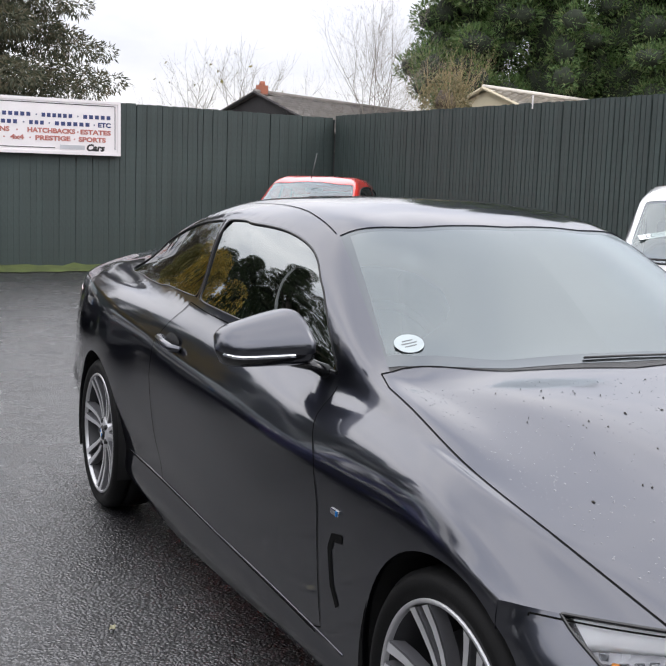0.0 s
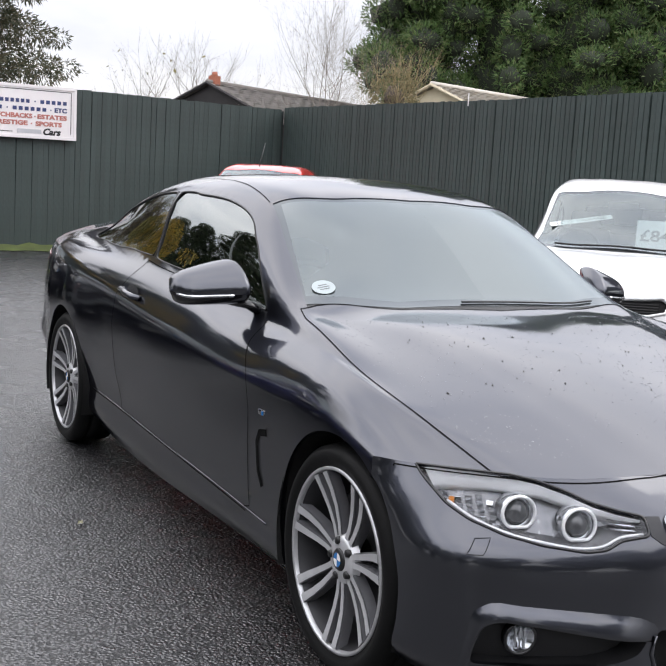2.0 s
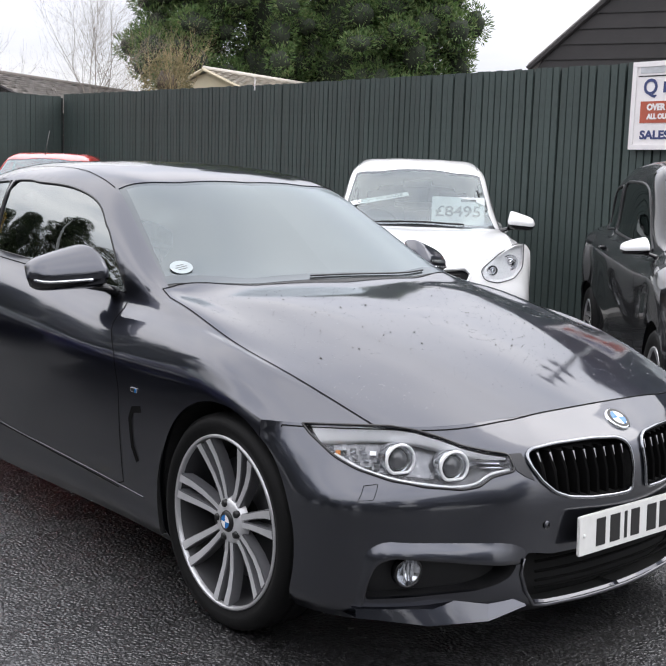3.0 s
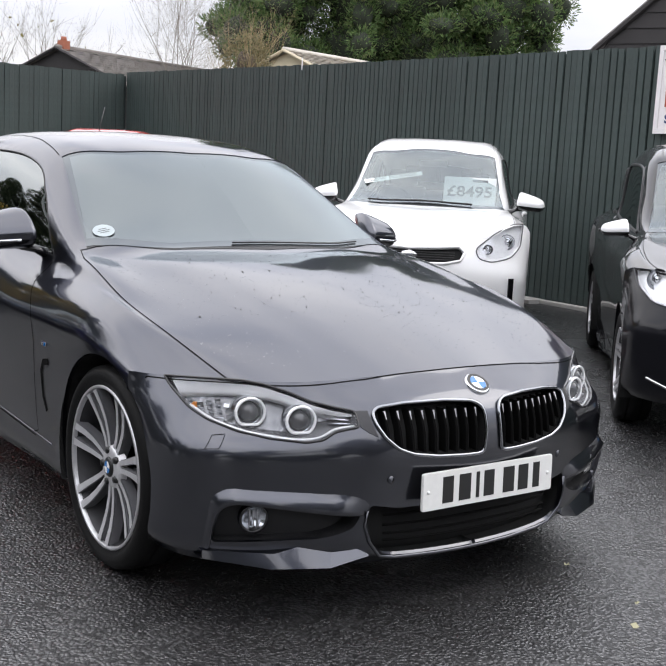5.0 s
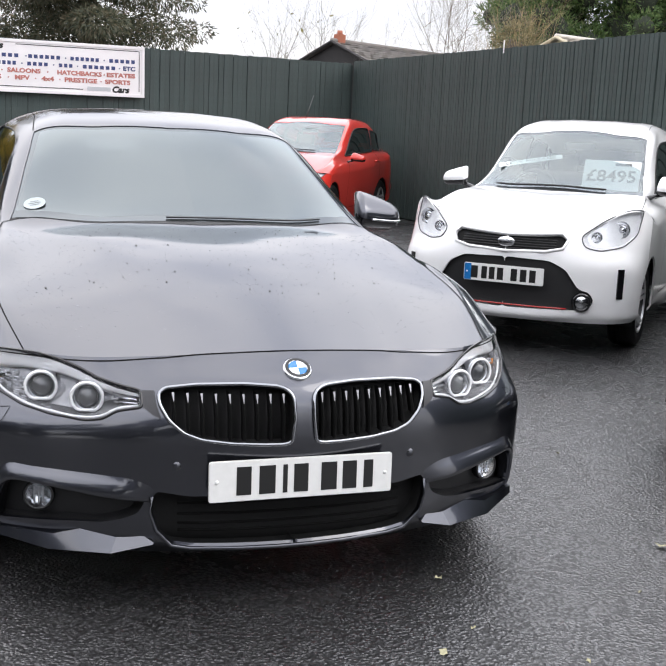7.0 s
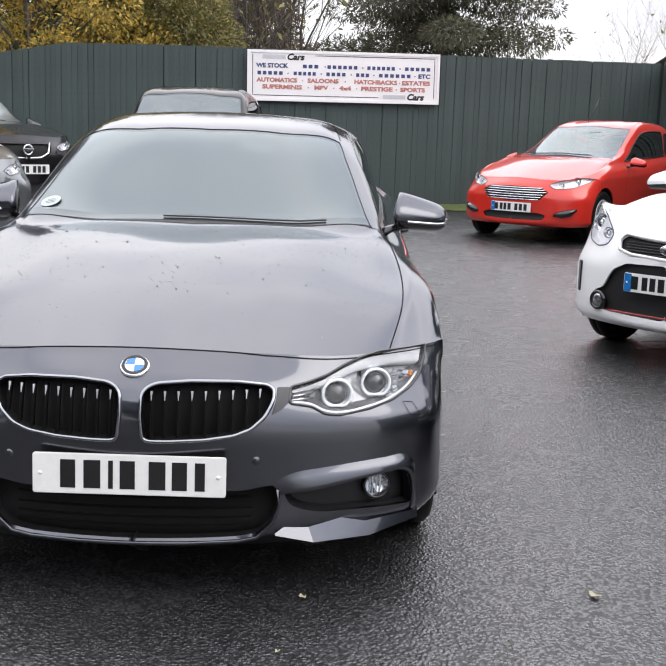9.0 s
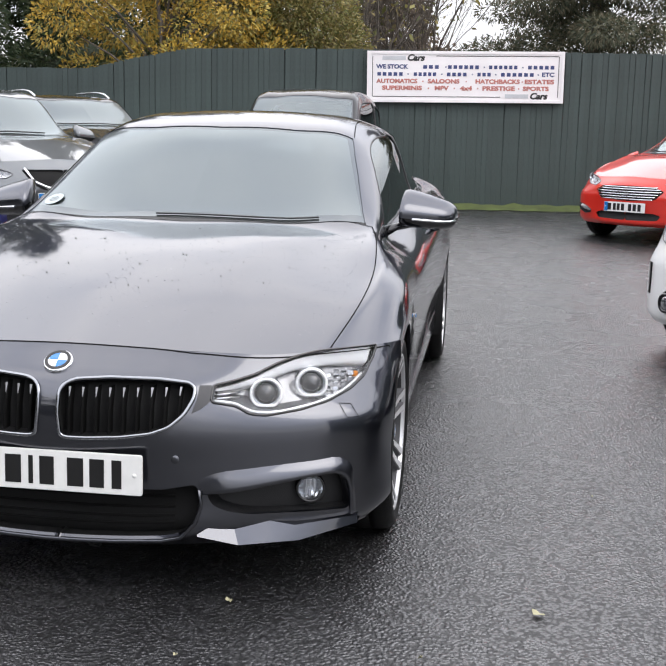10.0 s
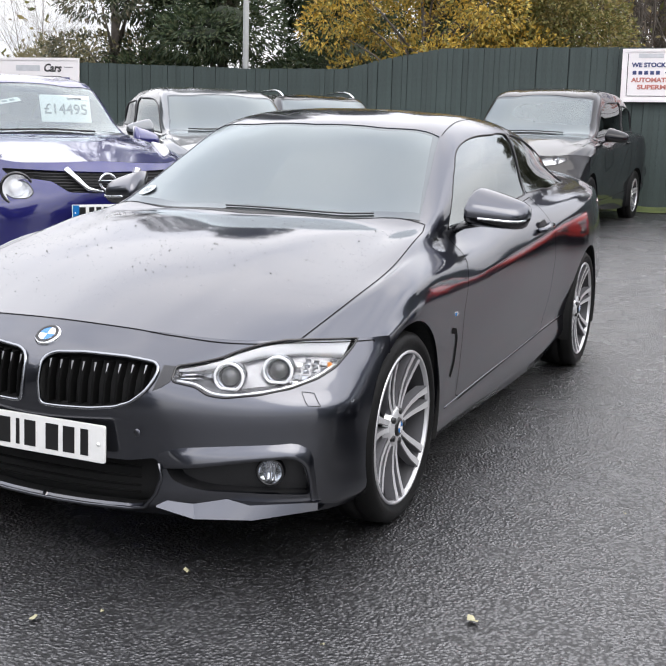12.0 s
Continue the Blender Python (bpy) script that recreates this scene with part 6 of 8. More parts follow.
# ---- the other cars, on the same construction with other proportions ----
def simple_car(name, label, paint, at, turn, xs, zs, wide, axles, R, style, track, lamps, grille, scoop, plate_z, edit=None, mirrors=None, mirror_paint=None, arch_gap=0.035, tint="tinted", steer=-0.36, doors=1, lamp_mat="lamp_white", house=1.08, screen_glass="clear_glass"):
    shape = CarShape(xs, zs, wide, edit, house)
    door = [(-0.79, 0.878), (-0.735, 0.80), (-0.68, 0.73), (-0.665, 0.62), (-0.665, 0.45), (-0.64, 0.30), (-0.70, 0.284), (-1.4, 0.305), (-1.90, 0.325), (-1.93, 0.50), (-1.92, 0.70), (-1.93, 0.83), (-1.93, 0.972), (-1.5, 0.948), (-1.15, 0.918)]
    line = [(-1.95, 0.965), (-1.94, 0.50), (-1.92, 0.325), (-2.45, 0.35), (-2.62, 0.55), (-2.75, 0.80), (-2.78, 0.97)]
    regions = [("lamp", rounded(lamps, 0.03)), ("grille", rounded(grille, 0.02)), ("scoop", rounded(scoop, 0.03))]
    car, cut, nosecut = build_car(name, shape, paint, axles, R, R * 0.66, R + arch_gap, HATCH_WINDOWS, [(x if x > -1 else -1.13 + 0.35 * (x + 1.13), y * (1 + (house - 1) * (0.3 if x > -0.7 else 1))) for x, y in SCREEN], [(-3.52, 0.0), (-3.53, 0.40), (-3.72, 0.44), (-3.73, 0.0)], track, style, label, [door, line] if doors > 1 else [door, [(-0.64, 0.272), (-2.42, 0.339)]],
                                  [(-0.625, 0.70), (-0.60, 0.60), (-0.53, 0.38), (-0.485, 0.0)], nose_regions=regions, tint=tint, screen_glass=screen_glass, tyre=0.18, steer=steer)
    nose = shape.nose

    def surf(y, z, lift=0.0):
        ij = nose.find([(abs(y), z)], (1, 2), (0, 112), None, 1.0, True)[:1]
        p, n = nose.at(ij)[0], nose.normal(ij)[0] * nose.out
        p = p + lift * n
        return Vector((p[0], math.copysign(p[1], y) if y else 0.0, p[2]))

    car.matrix_basis = Matrix.Translation((at[0], at[1], ground_z(at[0]))) @ pose(0, 0, 0, 0, 0, turn)
    for side in (1, -1):
        lamp = pocket("headlight", nose, *nosecut["lamp"], 0.05, M[lamp_mat], car, side, (-1, 0, 0), 0.12, "clear-lens headlight")
        lens = panel("lens", [(nose, *nosecut["lamp"])], M["lens"], lamp, side, thick=0.0)
        lens.visible_shadow = False
        v, f = tube([surf(side * y, z, 0.001) for y, z in rounded(lamps, 0.03)], 0.004, 6, True)
        mesh_object("lens_seal", v, f, M["lamp_dark"], lamp)
        mid = np.mean(np.array(lamps), 0)
        for dy, dz, r in ((0.05, 0.02, 0.055), (-0.08, -0.03, 0.035)):
            c = surf(side * (mid[0] + dy), mid[1] + dz, -0.02)
            mm = axes(c, (0, 1, 0), (0, 0, 1))
            v, f = lathe([(r, 0.0), (r * 0.8, -0.012), (0.4 * r, -0.02), (0.38 * r, -0.005), (0.0, 0.0)], 24, "z")
            mesh_object("reflector", [mm @ Vector(p) for p in v], f, M["reflector"], lamp)
        gr = pocket("grille", nose, *nosecut["grille"], 0.03, M["well"], car, side, (-1, 0, 0))
        sc = pocket("lower_grille", nose, *nosecut["scoop"], 0.03, M["black_plastic"], car, side, (-1, 0, 0))
        if mirrors:
            mx, my, mz, ms = mirrors
            mirror_unit(car, (mx, side * my, mz), side, mirror_paint or paint, ms, False)
        ij = shape.side([(shape.bend((-1.80, 0, 0))[0], shape.bend((0, 0, 0.84))[2])], True, 5, 8)[:1]
        hp = shape.body.at(ij)[0]
        hv = [Vector((hp[0] + dx, side * (hp[1] + dy), hp[2])) for dx, dy in ((-0.09, 0.0), (-0.07, 0.022), (0.07, 0.022), (0.09, 0.0))]
        v, f = tube(hv, 0.012, 8)
        mesh_object("door_handle", v, f, paint, car)
    ex = surf(0, plate_z).x
    number_plate(car, (ex + 0.008, 0, plate_z), blue_band=True, bars=((-0.19, 0.05), (-0.125, 0.04), (-0.075, 0.04), (-0.02, 0.045), (0.07, 0.045), (0.13, 0.045), (0.19, 0.045)))
    wip = []
    for y in np.linspace(-0.5, 0.4, 7):
        q = shape.body.at(shape.top([(shape.bend((-0.58 - 0.06 * (y / 0.6) ** 2, 0, 0))[0], abs(y) * shape.wide)], True, 8, 1.0)[:1])[0]
        wip.append(Vector((q[0], math.copysign(q[1], y), q[2] + 0.012)))
    v, f = tube(wip, 0.008, 6)
    mesh_object("wiper", v, f, M["black_plastic"], car)
    return car, shape, surf


def screen_place(car, shape, x, y, turn=0.0, back=0.02):
    """A pose on the inside of a car's windscreen, its x axis across and y axis up the glass."""
    ij = shape.top([(x, abs(y))], True, 9, 1.0)[:1]
    p, n = shape.body.at(ij)[0], shape.body.normal(ij)[0] * shape.body.out
    p, n = Vector((p[0], math.copysign(p[1], y), p[2])), Vector((n[0], math.copysign(1, y) * n[1], n[2]))
    return car.matrix_basis @ axes(p + back * n, (0, 1, 0), n.cross(Vector((0, 1, 0)))) @ pose(0, 0, 0, 0, 0, turn)


def price_card(car, shape, x, y, words, label):
    ij = shape.top([(x, abs(y))], True, 9, 1.0)[:1]
    p = shape.body.at(ij)[0]
    m = car.matrix_basis @ axes((p[0] - 0.15, math.copysign(p[1], y), p[2] + 0.01), (0, 1, 0), (-0.33, 0, 0.94))
    root = bpy.data.objects.new("price_card", None)
    scene.collection.objects.link(root)
    tagged(root, label, "price card")
    bm = prism(rounded([(-0.21, -0.115), (0.21, -0.115), (0.21, 0.115), (-0.21, 0.115)], 0.012), 0.003)
    bmesh.ops.transform(bm, matrix=m, verts=bm.verts)
    part("card", bm, M["paper"], root)
    text_object("lettering", words, 0.125, M["print_grey"], root, m @ Matrix.Translation((0, -0.01, 0.004)), 0.36, 0.002)
    bm = box_bm((0.12, 0.02, 0.002), (0.08, 0.085, 0.004))
    bmesh.ops.transform(bm, matrix=m, verts=bm.verts)
    part("bar", bm, M["print_grey"], root)


def banner(car, shape, x, y, label, words=None):
    m = screen_place(car, shape, x, y, 20, -0.025)
    root = bpy.data.objects.new("windscreen_banner", None)
    scene.collection.objects.link(root)
    tagged(root, label, "banner")
    bm = prism([(-0.24, -0.028), (0.24, -0.028), (0.24, 0.028), (-0.24, 0.028)], 0.002)
    bmesh.ops.transform(bm, matrix=m, verts=bm.verts)
    part("strip", bm, M["paper"], root)
    if words:
        text_object("lettering", words, 0.05, M["print_grey"], root, m @ Matrix.Translation((0, 0, 0.003)), 0.38)
    else:
        for k in range(6):
            bm = box_bm((0.045, 0.026, 0.002), (-0.18 + 0.07 * k, 0, 0.003))
            bmesh.ops.transform(bm, matrix=m, verts=bm.verts)
            part("bar", bm, M["print_grey"], root)


BX = [-3.84, -3.4, -2.81, -2.4, -1.9, -1.2, -0.55, 0.0, 0.3, 0.8]


def lift_corner(dz, dx):
    def edit(curves, nose):
        for k in (6, 7, 8, 9, 10):
            x, y, z = curves[k][0]
            w = (0.6, 0.9, 1.0, 0.8, 0.3)[k - 6]
            curves[k][0] = (x + dx * w, y, z + dz * w)
    return edit


# White city car.
city_lamp = [(0.44, 0.745), (0.47, 0.680), (0.56, 0.660), (0.68, 0.685), (0.745, 0.76), (0.757, 0.925), (0.70, 0.925), (0.57, 0.855)]
city_grille = [(0.0, 0.732), (0.22, 0.742), (0.33, 0.750), (0.368, 0.722), (0.345, 0.670), (0.25, 0.650), (0.0, 0.640)]
city_scoop = [(0.0, 0.60), (0.28, 0.590), (0.38, 0.54), (0.46, 0.42), (0.53, 0.40), (0.56, 0.34), (0.52, 0.285), (0.44, 0.285), (0.0, 0.275)]
city_z = ([0.165, 0.29, 0.50, 0.667, 0.703, 0.90, 0.957, 1.05, 1.377], [0.20, 0.30, 0.56, 0.78, 0.815, 0.955, 0.985, 1.075, 1.51])
city_x = (BX, [-2.88, -2.82, -2.66, -2.50, -2.08, -1.30, -0.50, 0.0, 0.26, 0.70])
car, shape, surf = simple_car("hatchback_car", "white five-door city hatchback with a price card in its windscreen", M["white_paint"], (-3.155, 2.945), -44.0, city_x, city_z, 0.91, (0.0, -2.385), 0.285, "five", (0.782, 0.79),
                              city_lamp, city_grille, city_scoop, 0.485, lift_corner(0.135, -0.07), (-0.66, 0.81, 1.035, 0.88), doors=2, house=1.03)
for side in (1, -1):
    v, f = lathe([(0.062, -0.01), (0.058, 0.012), (0.045, 0.016), (0.04, 0.0), (0.0, -0.008)], 32, "z")
    c = surf(side * 0.485, 0.338, 0.004)
    mm = axes(c, (0, 1, 0), (0, 0, 1)) @ pose(0, 0, 0, 0, side * 14, 0)
    lampf = mesh_object("fog_lamp", [mm @ Vector(p) for p in v], f, M["gloss_black"], car)
    v, f = lathe([(0.040, 0.008), (0.028, 0.014), (0.0, 0.016)], 28, "z")
    mesh_object("fog_lens", [mm @ Vector(p) for p in v], f, M["reflector"], lampf)
    bm = box_bm((0.012, 0.045, 0.19), surf(side * 0.695, 0.46, 0.002), 0.004, pose(0, 0, 0, 0, 0, side * 45))
    part("side_vent", bm, M["gloss_black"], car)
frame_line = [surf(y, z, 0.004) for y, z in [(0.372, 0.722), (0.348, 0.666), (0.25, 0.645), (0.0, 0.635), (-0.25, 0.645), (-0.348, 0.666), (-0.372, 0.722), (-0.33, 0.755), (-0.2, 0.746), (0.0, 0.737), (0.2, 0.746), (0.33, 0.755)]]
v, f = tube(frame_line, 0.010, 8, True)
mesh_object("grille_frame", v, f, M["white_paint"], car)
for z in (0.655, 0.672, 0.689, 0.706, 0.722):
    v, f = tube([surf(y, z, -0.012) for y in np.linspace(-0.31, 0.31, 13)], 0.004, 6)
    mesh_object("grille_bar", v, f, M["black_plastic"], car)
v, f = lathe([(0.0, 0.004), (0.05, 0.003), (0.056, 0.0)], 28, "z")
mm = axes(surf(0, 0.69, 0.008), (0, 1, 0), (0, 0, 1))
mesh_object("maker_badge", [mm @ Vector((p[0], p[1] * 0.55, p[2])) for p in v], f, M["chrome"], car, True, "oval chrome badge")
v, f = tube([surf(y, 0.292, 0.004) for y in np.linspace(-0.40, 0.40, 15)], 0.006, 6)
mesh_object("red_trim_line", v, f, M["red_lamp"], car, True, "thin red trim line")
price_card(car, shape, -0.75, 0.33, "£8495", "white price card reading eight thousand behind a windscreen")
banner(car, shape, -0.91, -0.30, "white slanted banner stuck inside a windscreen", "LOW MILEAGE")

# Black city car with white mirrors.
car, shape, surf = simple_car("hatchback_car", "black hatchback with white mirror caps beside the fence", M["black_paint"], (-0.20, 2.95), -45.0, city_x, city_z, 0.90, (0.0, -2.45), 0.295, "five", (0.80, 0.805),
                              city_lamp, city_grille, city_scoop, 0.485, lift_corner(0.05, -0.05), (-0.60, 0.80, 0.985, 0.62), M["white_paint"], doors=1)
for side in (1, -1):
    v, f = lathe([(0.055, 0.0), (0.05, 0.014), (0.04, 0.016), (0.0, 0.004)], 28, "z")
    mm = axes(surf(side * 0.50, 0.34, 0.006), (0, 1, 0), (0, 0, 1)) @ pose(0, 0, 0, 0, side * 14, 0)
    mesh_object("fog_lamp", [mm @ Vector(p) for p in v], f, M["reflector"], car)
    v, f = tube([surf(side * y, z, 0.004) for y, z in ((0.40, 0.265), (0.56, 0.275), (0.68, 0.32))], 0.008, 6)
    mesh_object("chrome_trim", v, f, M["chrome"], car)

# Red hatchback.
red_x = (BX, [-3.16, -3.10, -2.92, -2.74, -2.28, -1.52, -0.50, 0.0, 0.29, 0.81])
red_z = ([0.165, 0.29, 0.50, 0.667, 0.703, 0.90, 0.957, 1.05, 1.377], [0.20, 0.31, 0.54, 0.72, 0.76, 0.97, 1.01, 1.10, 1.485])
car, shape, surf = simple_car("hatchback_car", "bright red five-door hatchback in front of a green fence", M["red_paint"], (-10.16, 3.12), -36.0, red_x, red_z, 0.945, (0.0, -2.49), 0.312, "five", (0.842, 0.845),
                              [(0.40, 0.690), (0.48, 0.640), (0.64, 0.655), (0.77, 0.730), (0.80, 0.800), (0.70, 0.790), (0.52, 0.740)], [(0.0, 0.665), (0.32, 0.655), (0.43, 0.605), (0.35, 0.510), (0.0, 0.485)], [(0.0, 0.36), (0.33, 0.357), (0.42, 0.33), (0.38, 0.275), (0.0, 0.265)], 0.415, lift_corner(0.05, -0.04), (-0.86, 0.89, 0.955, 0.72), doors=2, house=1.03)
for z in (0.510, 0.538, 0.566, 0.594, 0.622, 0.645):
    h = float(np.interp(z, [0.49, 0.605, 0.66], [0.31, 0.42, 0.33]))
    v, f = tube([surf(y, z, 0.0) for y in np.linspace(-h, h, 13)], 0.007, 6)
    mesh_object("grille_bar", v, f, M["chrome"], car)
for side in (1, -1):
    v, f = tube([surf(side * y, z, 0.0) for y, z in ((0.50, 0.34), (0.58, 0.35), (0.66, 0.37), (0.73, 0.41))], [0.02, 0.05, 0.05, 0.015], 10, flat=0.9)
    mesh_object("fog_recess", v, f, M["gloss_black"], car)
aerial, af = tube([(-1.30, 0.0, 1.455), (-1.62, 0, 1.78)], 0.007, 6)
mesh_object("roof_aerial", aerial, af, M["plate_black"], car)

# Violet-blue crossover.
suv_z = ([0.165, 0.29, 0.50, 0.667, 0.703, 0.90, 0.957, 1.05, 1.377], [0.26, 0.38, 0.68, 0.965, 1.0, 1.13, 1.16, 1.26, 1.63])
suv_x = (BX, [-3.22, -3.14, -2.90, -2.70, -2.1, -1.22, -0.50, 0.0, 0.29, 0.83])
car, shape, surf = simple_car("crossover_car", "violet blue crossover with round lamps and a price card", M["blue_paint"], (-3.44, -3.08), 55.0, suv_x, suv_z, 0.965, (0.0, -2.53), 0.335, "five", (0.865, 0.87),
                              [(0.47, 0.79), (0.51, 0.75), (0.60, 0.745), (0.65, 0.79), (0.64, 0.85), (0.58, 0.875), (0.50, 0.855)], [(0.0, 0.93), (0.30, 0.935), (0.64, 0.945), (0.60, 0.895), (0.36, 0.865), (0.26, 0.795), (0.0, 0.79)], [(0.0, 0.54), (0.40, 0.53), (0.46, 0.46), (0.40, 0.38), (0.0, 0.36)], 0.66, lift_corner(0.04, -0.04), (-0.75, 0.91, 1.13, 1.05), doors=2)
for side in (1, -1):
    pts = [surf(side * y, z, 0.008) for y, z in ((0.25, 0.94), (0.20, 0.88), (0.135, 0.815), (0.04, 0.80))]
    v, f = tube(pts, [0.030, 0.028, 0.024, 0.014], 8, flat=0.7)
    mesh_object("grille_chevron", v, f, M["chrome"], car, True, "chrome chevron of the grille")
    c = surf(side * 0.565, 0.81, 0.006)
    mm = axes(c, (0, 1, 0), (0, 0, 1)) @ pose(0, 0, 0, 0, side * 14, 0)
    v, f = lathe([(0.115, -0.01), (0.112, 0.012), (0.098, 0.014), (0.093, 0.0)], 36, "z")
    rg = mesh_object("lamp_ring", [mm @ Vector(p) for p in v], f, M["gloss_black"], car)
    v, f = lathe([(0.095, 0.004), (0.085, -0.012), (0.055, -0.026), (0.050, -0.006), (0.030, 0.0), (0.0, 0.002)], 32, "z")
    mesh_object("reflector", [mm @ Vector(p) for p in v], f, M["lamp_white"], rg, True, "pale ribbed reflector bowl")
    v, f = lathe([(0.095, 0.008), (0.07, 0.020), (0.0, 0.028)], 32, "z")
    cover = mesh_object("round_lens", [mm @ Vector(p) for p in v], f, M["lens"], rg)
    cover.visible_shadow = False
    ij = shape.top([(0.10, 0.66)], True, 7, 1.0)[:1]
    fin = [Vector((q[0], side * q[1], q[2] + 0.01)) for q in shape.body.at([shape.top([p], True, 7, 1.0)[0] for p in ((0.36, 0.60), (0.22, 0.66), (0.02, 0.72), (-0.2, 0.735))])]
    v, f = tube(fin, [0.01, 0.04, 0.045, 0.012], 10, flat=0.7)
    mesh_object("fender_lamp", v, f, M["badge_white"], car, True, "white lamp on the wing")
for k in range(7):
    z = 0.80 + 0.02 * k
    v, f = tube([surf(y, z, -0.008) for y in np.linspace(-0.24 - 0.045 * k, 0.24 + 0.045 * k, 15)], 0.004, 5)
    mesh_object("grille_bar", v, f, M["black_plastic"], car)
ring = [axes(surf(0, 0.86, 0.012), (0, 1, 0), (0, 0, 1)) @ Vector((0.055 * math.cos(a), 0.055 * math.sin(a), 0)) for a in np.linspace(0, 2 * math.pi, 28)[:-1]]
v, f = tube(ring, 0.009, 8, True)
badge = mesh_object("maker_badge", v, f, M["chrome"], car, True, "round chrome badge")
bm = box_bm((0.012, 0.14, 0.026), surf(0, 0.86, 0.014), 0.003)
part("badge_bar", bm, M["chrome"], badge)
price_card(car, shape, -0.82, 0.28, "£14495", "white price card reading fourteen thousand behind a windscreen")
banner(car, shape, -0.92, -0.32, "white slanted banner stuck inside a dark windscreen")

# Grey crossover, dark estate with roof rails, black people carrier.
big_z = ([0.165, 0.29, 0.50, 0.667, 0.703, 0.90, 0.957, 1.05, 1.377], [0.26, 0.38, 0.68, 0.90, 0.95, 1.12, 1.15, 1.24, 1.62])
big_x = (BX, [-3.50, -3.40, -3.10, -2.85, -2.2, -1.25, -0.50, 0.0, 0.3, 0.86])
suv_lamp = [(0.42, 0.82), (0.50, 0.775), (0.68, 0.80), (0.79, 0.86), (0.72, 0.885), (0.55, 0.87)]
suv_grille = [(0.0, 0.86), (0.36, 0.86), (0.30, 0.74), (0.20, 0.68), (0.0, 0.68)]
suv_scoop = [(0.0, 0.52), (0.50, 0.52), (0.56, 0.44), (0.45, 0.38), (0.0, 0.36)]


def roof_rails(car, shape):
    for side in (1, -1):
        pts = []
        for x in np.linspace(-1.28, -2.45, 10):
            q = shape.body.at(shape.top([(shape.bend((x, 0, 0))[0], 0.52 * shape.wide)], True, 9, 1.0)[:1])[0]
            e = abs((x + 1.865) / 0.585)
            pts.append(Vector((q[0], side * q[1], q[2] + 0.055 * (1 - e**6))))
        v, f = tube(pts, 0.016, 8)
        mesh_object("roof_rail", v, f, M["chrome"], car, True, "silver roof rail")


for nm, label, paint, at, turn, zs, rails, span, up in (
    ("crossover_car", "slate grey crossover with a wet roof", M["slate_paint"], (-6.67, -3.30), 45.0, big_z, False, 1.0, 0.0),
    ("estate_car", "dark crossover with silver roof rails", M["black_paint"], (-9.95, -3.62), 42.0, ([0.165, 0.29, 0.50, 0.667, 0.703, 0.90, 0.957, 1.05, 1.377], [0.28, 0.40, 0.76, 1.03, 1.07, 1.19, 1.21, 1.28, 1.61]), True, 1.0, 0.11),
    ("people_carrier", "black people carrier with its nose away from the fence", M["black_paint"], (-10.0, -1.43), -2.0, ([0.165, 0.29, 0.50, 0.667, 0.703, 0.90, 0.957, 1.05, 1.377], [0.26, 0.38, 0.68, 0.90, 0.95, 1.13, 1.17, 1.25, 1.76]), False, 1.10, 0.03),
):
    car, shape, surf = simple_car(nm, label, paint, at, turn, big_x, zs, span, (0.0, -2.70), 0.345, "five", (0.892 * span, 0.895 * span), [(y, z + up) for y, z in suv_lamp], [(y, z + up) for y, z in suv_grille], suv_scoop, 0.60 + 0.7 * up, lift_corner(0.03, -0.03), (-0.80, 0.95 * span, 1.16, 1.05), doors=2, tint="tinted", screen_glass="glass")
    for k in (0, 1):
        s = 1 if k else -1
        v, f = tube([surf(s * y, z + up, 0.006) for y, z in ((0.33, 0.865), (0.27, 0.75), (0.16, 0.70), (0.02, 0.695))], 0.014, 8)
        mesh_object("grille_chevron", v, f, M["chrome"], car)
    if rails:
        roof_rails(car, shape)
        ring = [axes(surf(0, 0.90, 0.010), (0, 1, 0), (0, 0, 1)) @ Vector((0.055 * math.cos(a), 0.055 * math.sin(a), 0)) for a in np.linspace(0, 2 * math.pi, 28)[:-1]]
        v, f = tube(ring, 0.010, 8, True)
        badge = mesh_object("maker_badge", v, f, M["chrome"], car, True, "round chrome badge")
        part("badge_bar", box_bm((0.012, 0.14, 0.026), surf(0, 0.90, 0.012), 0.003), M["chrome"], badge)

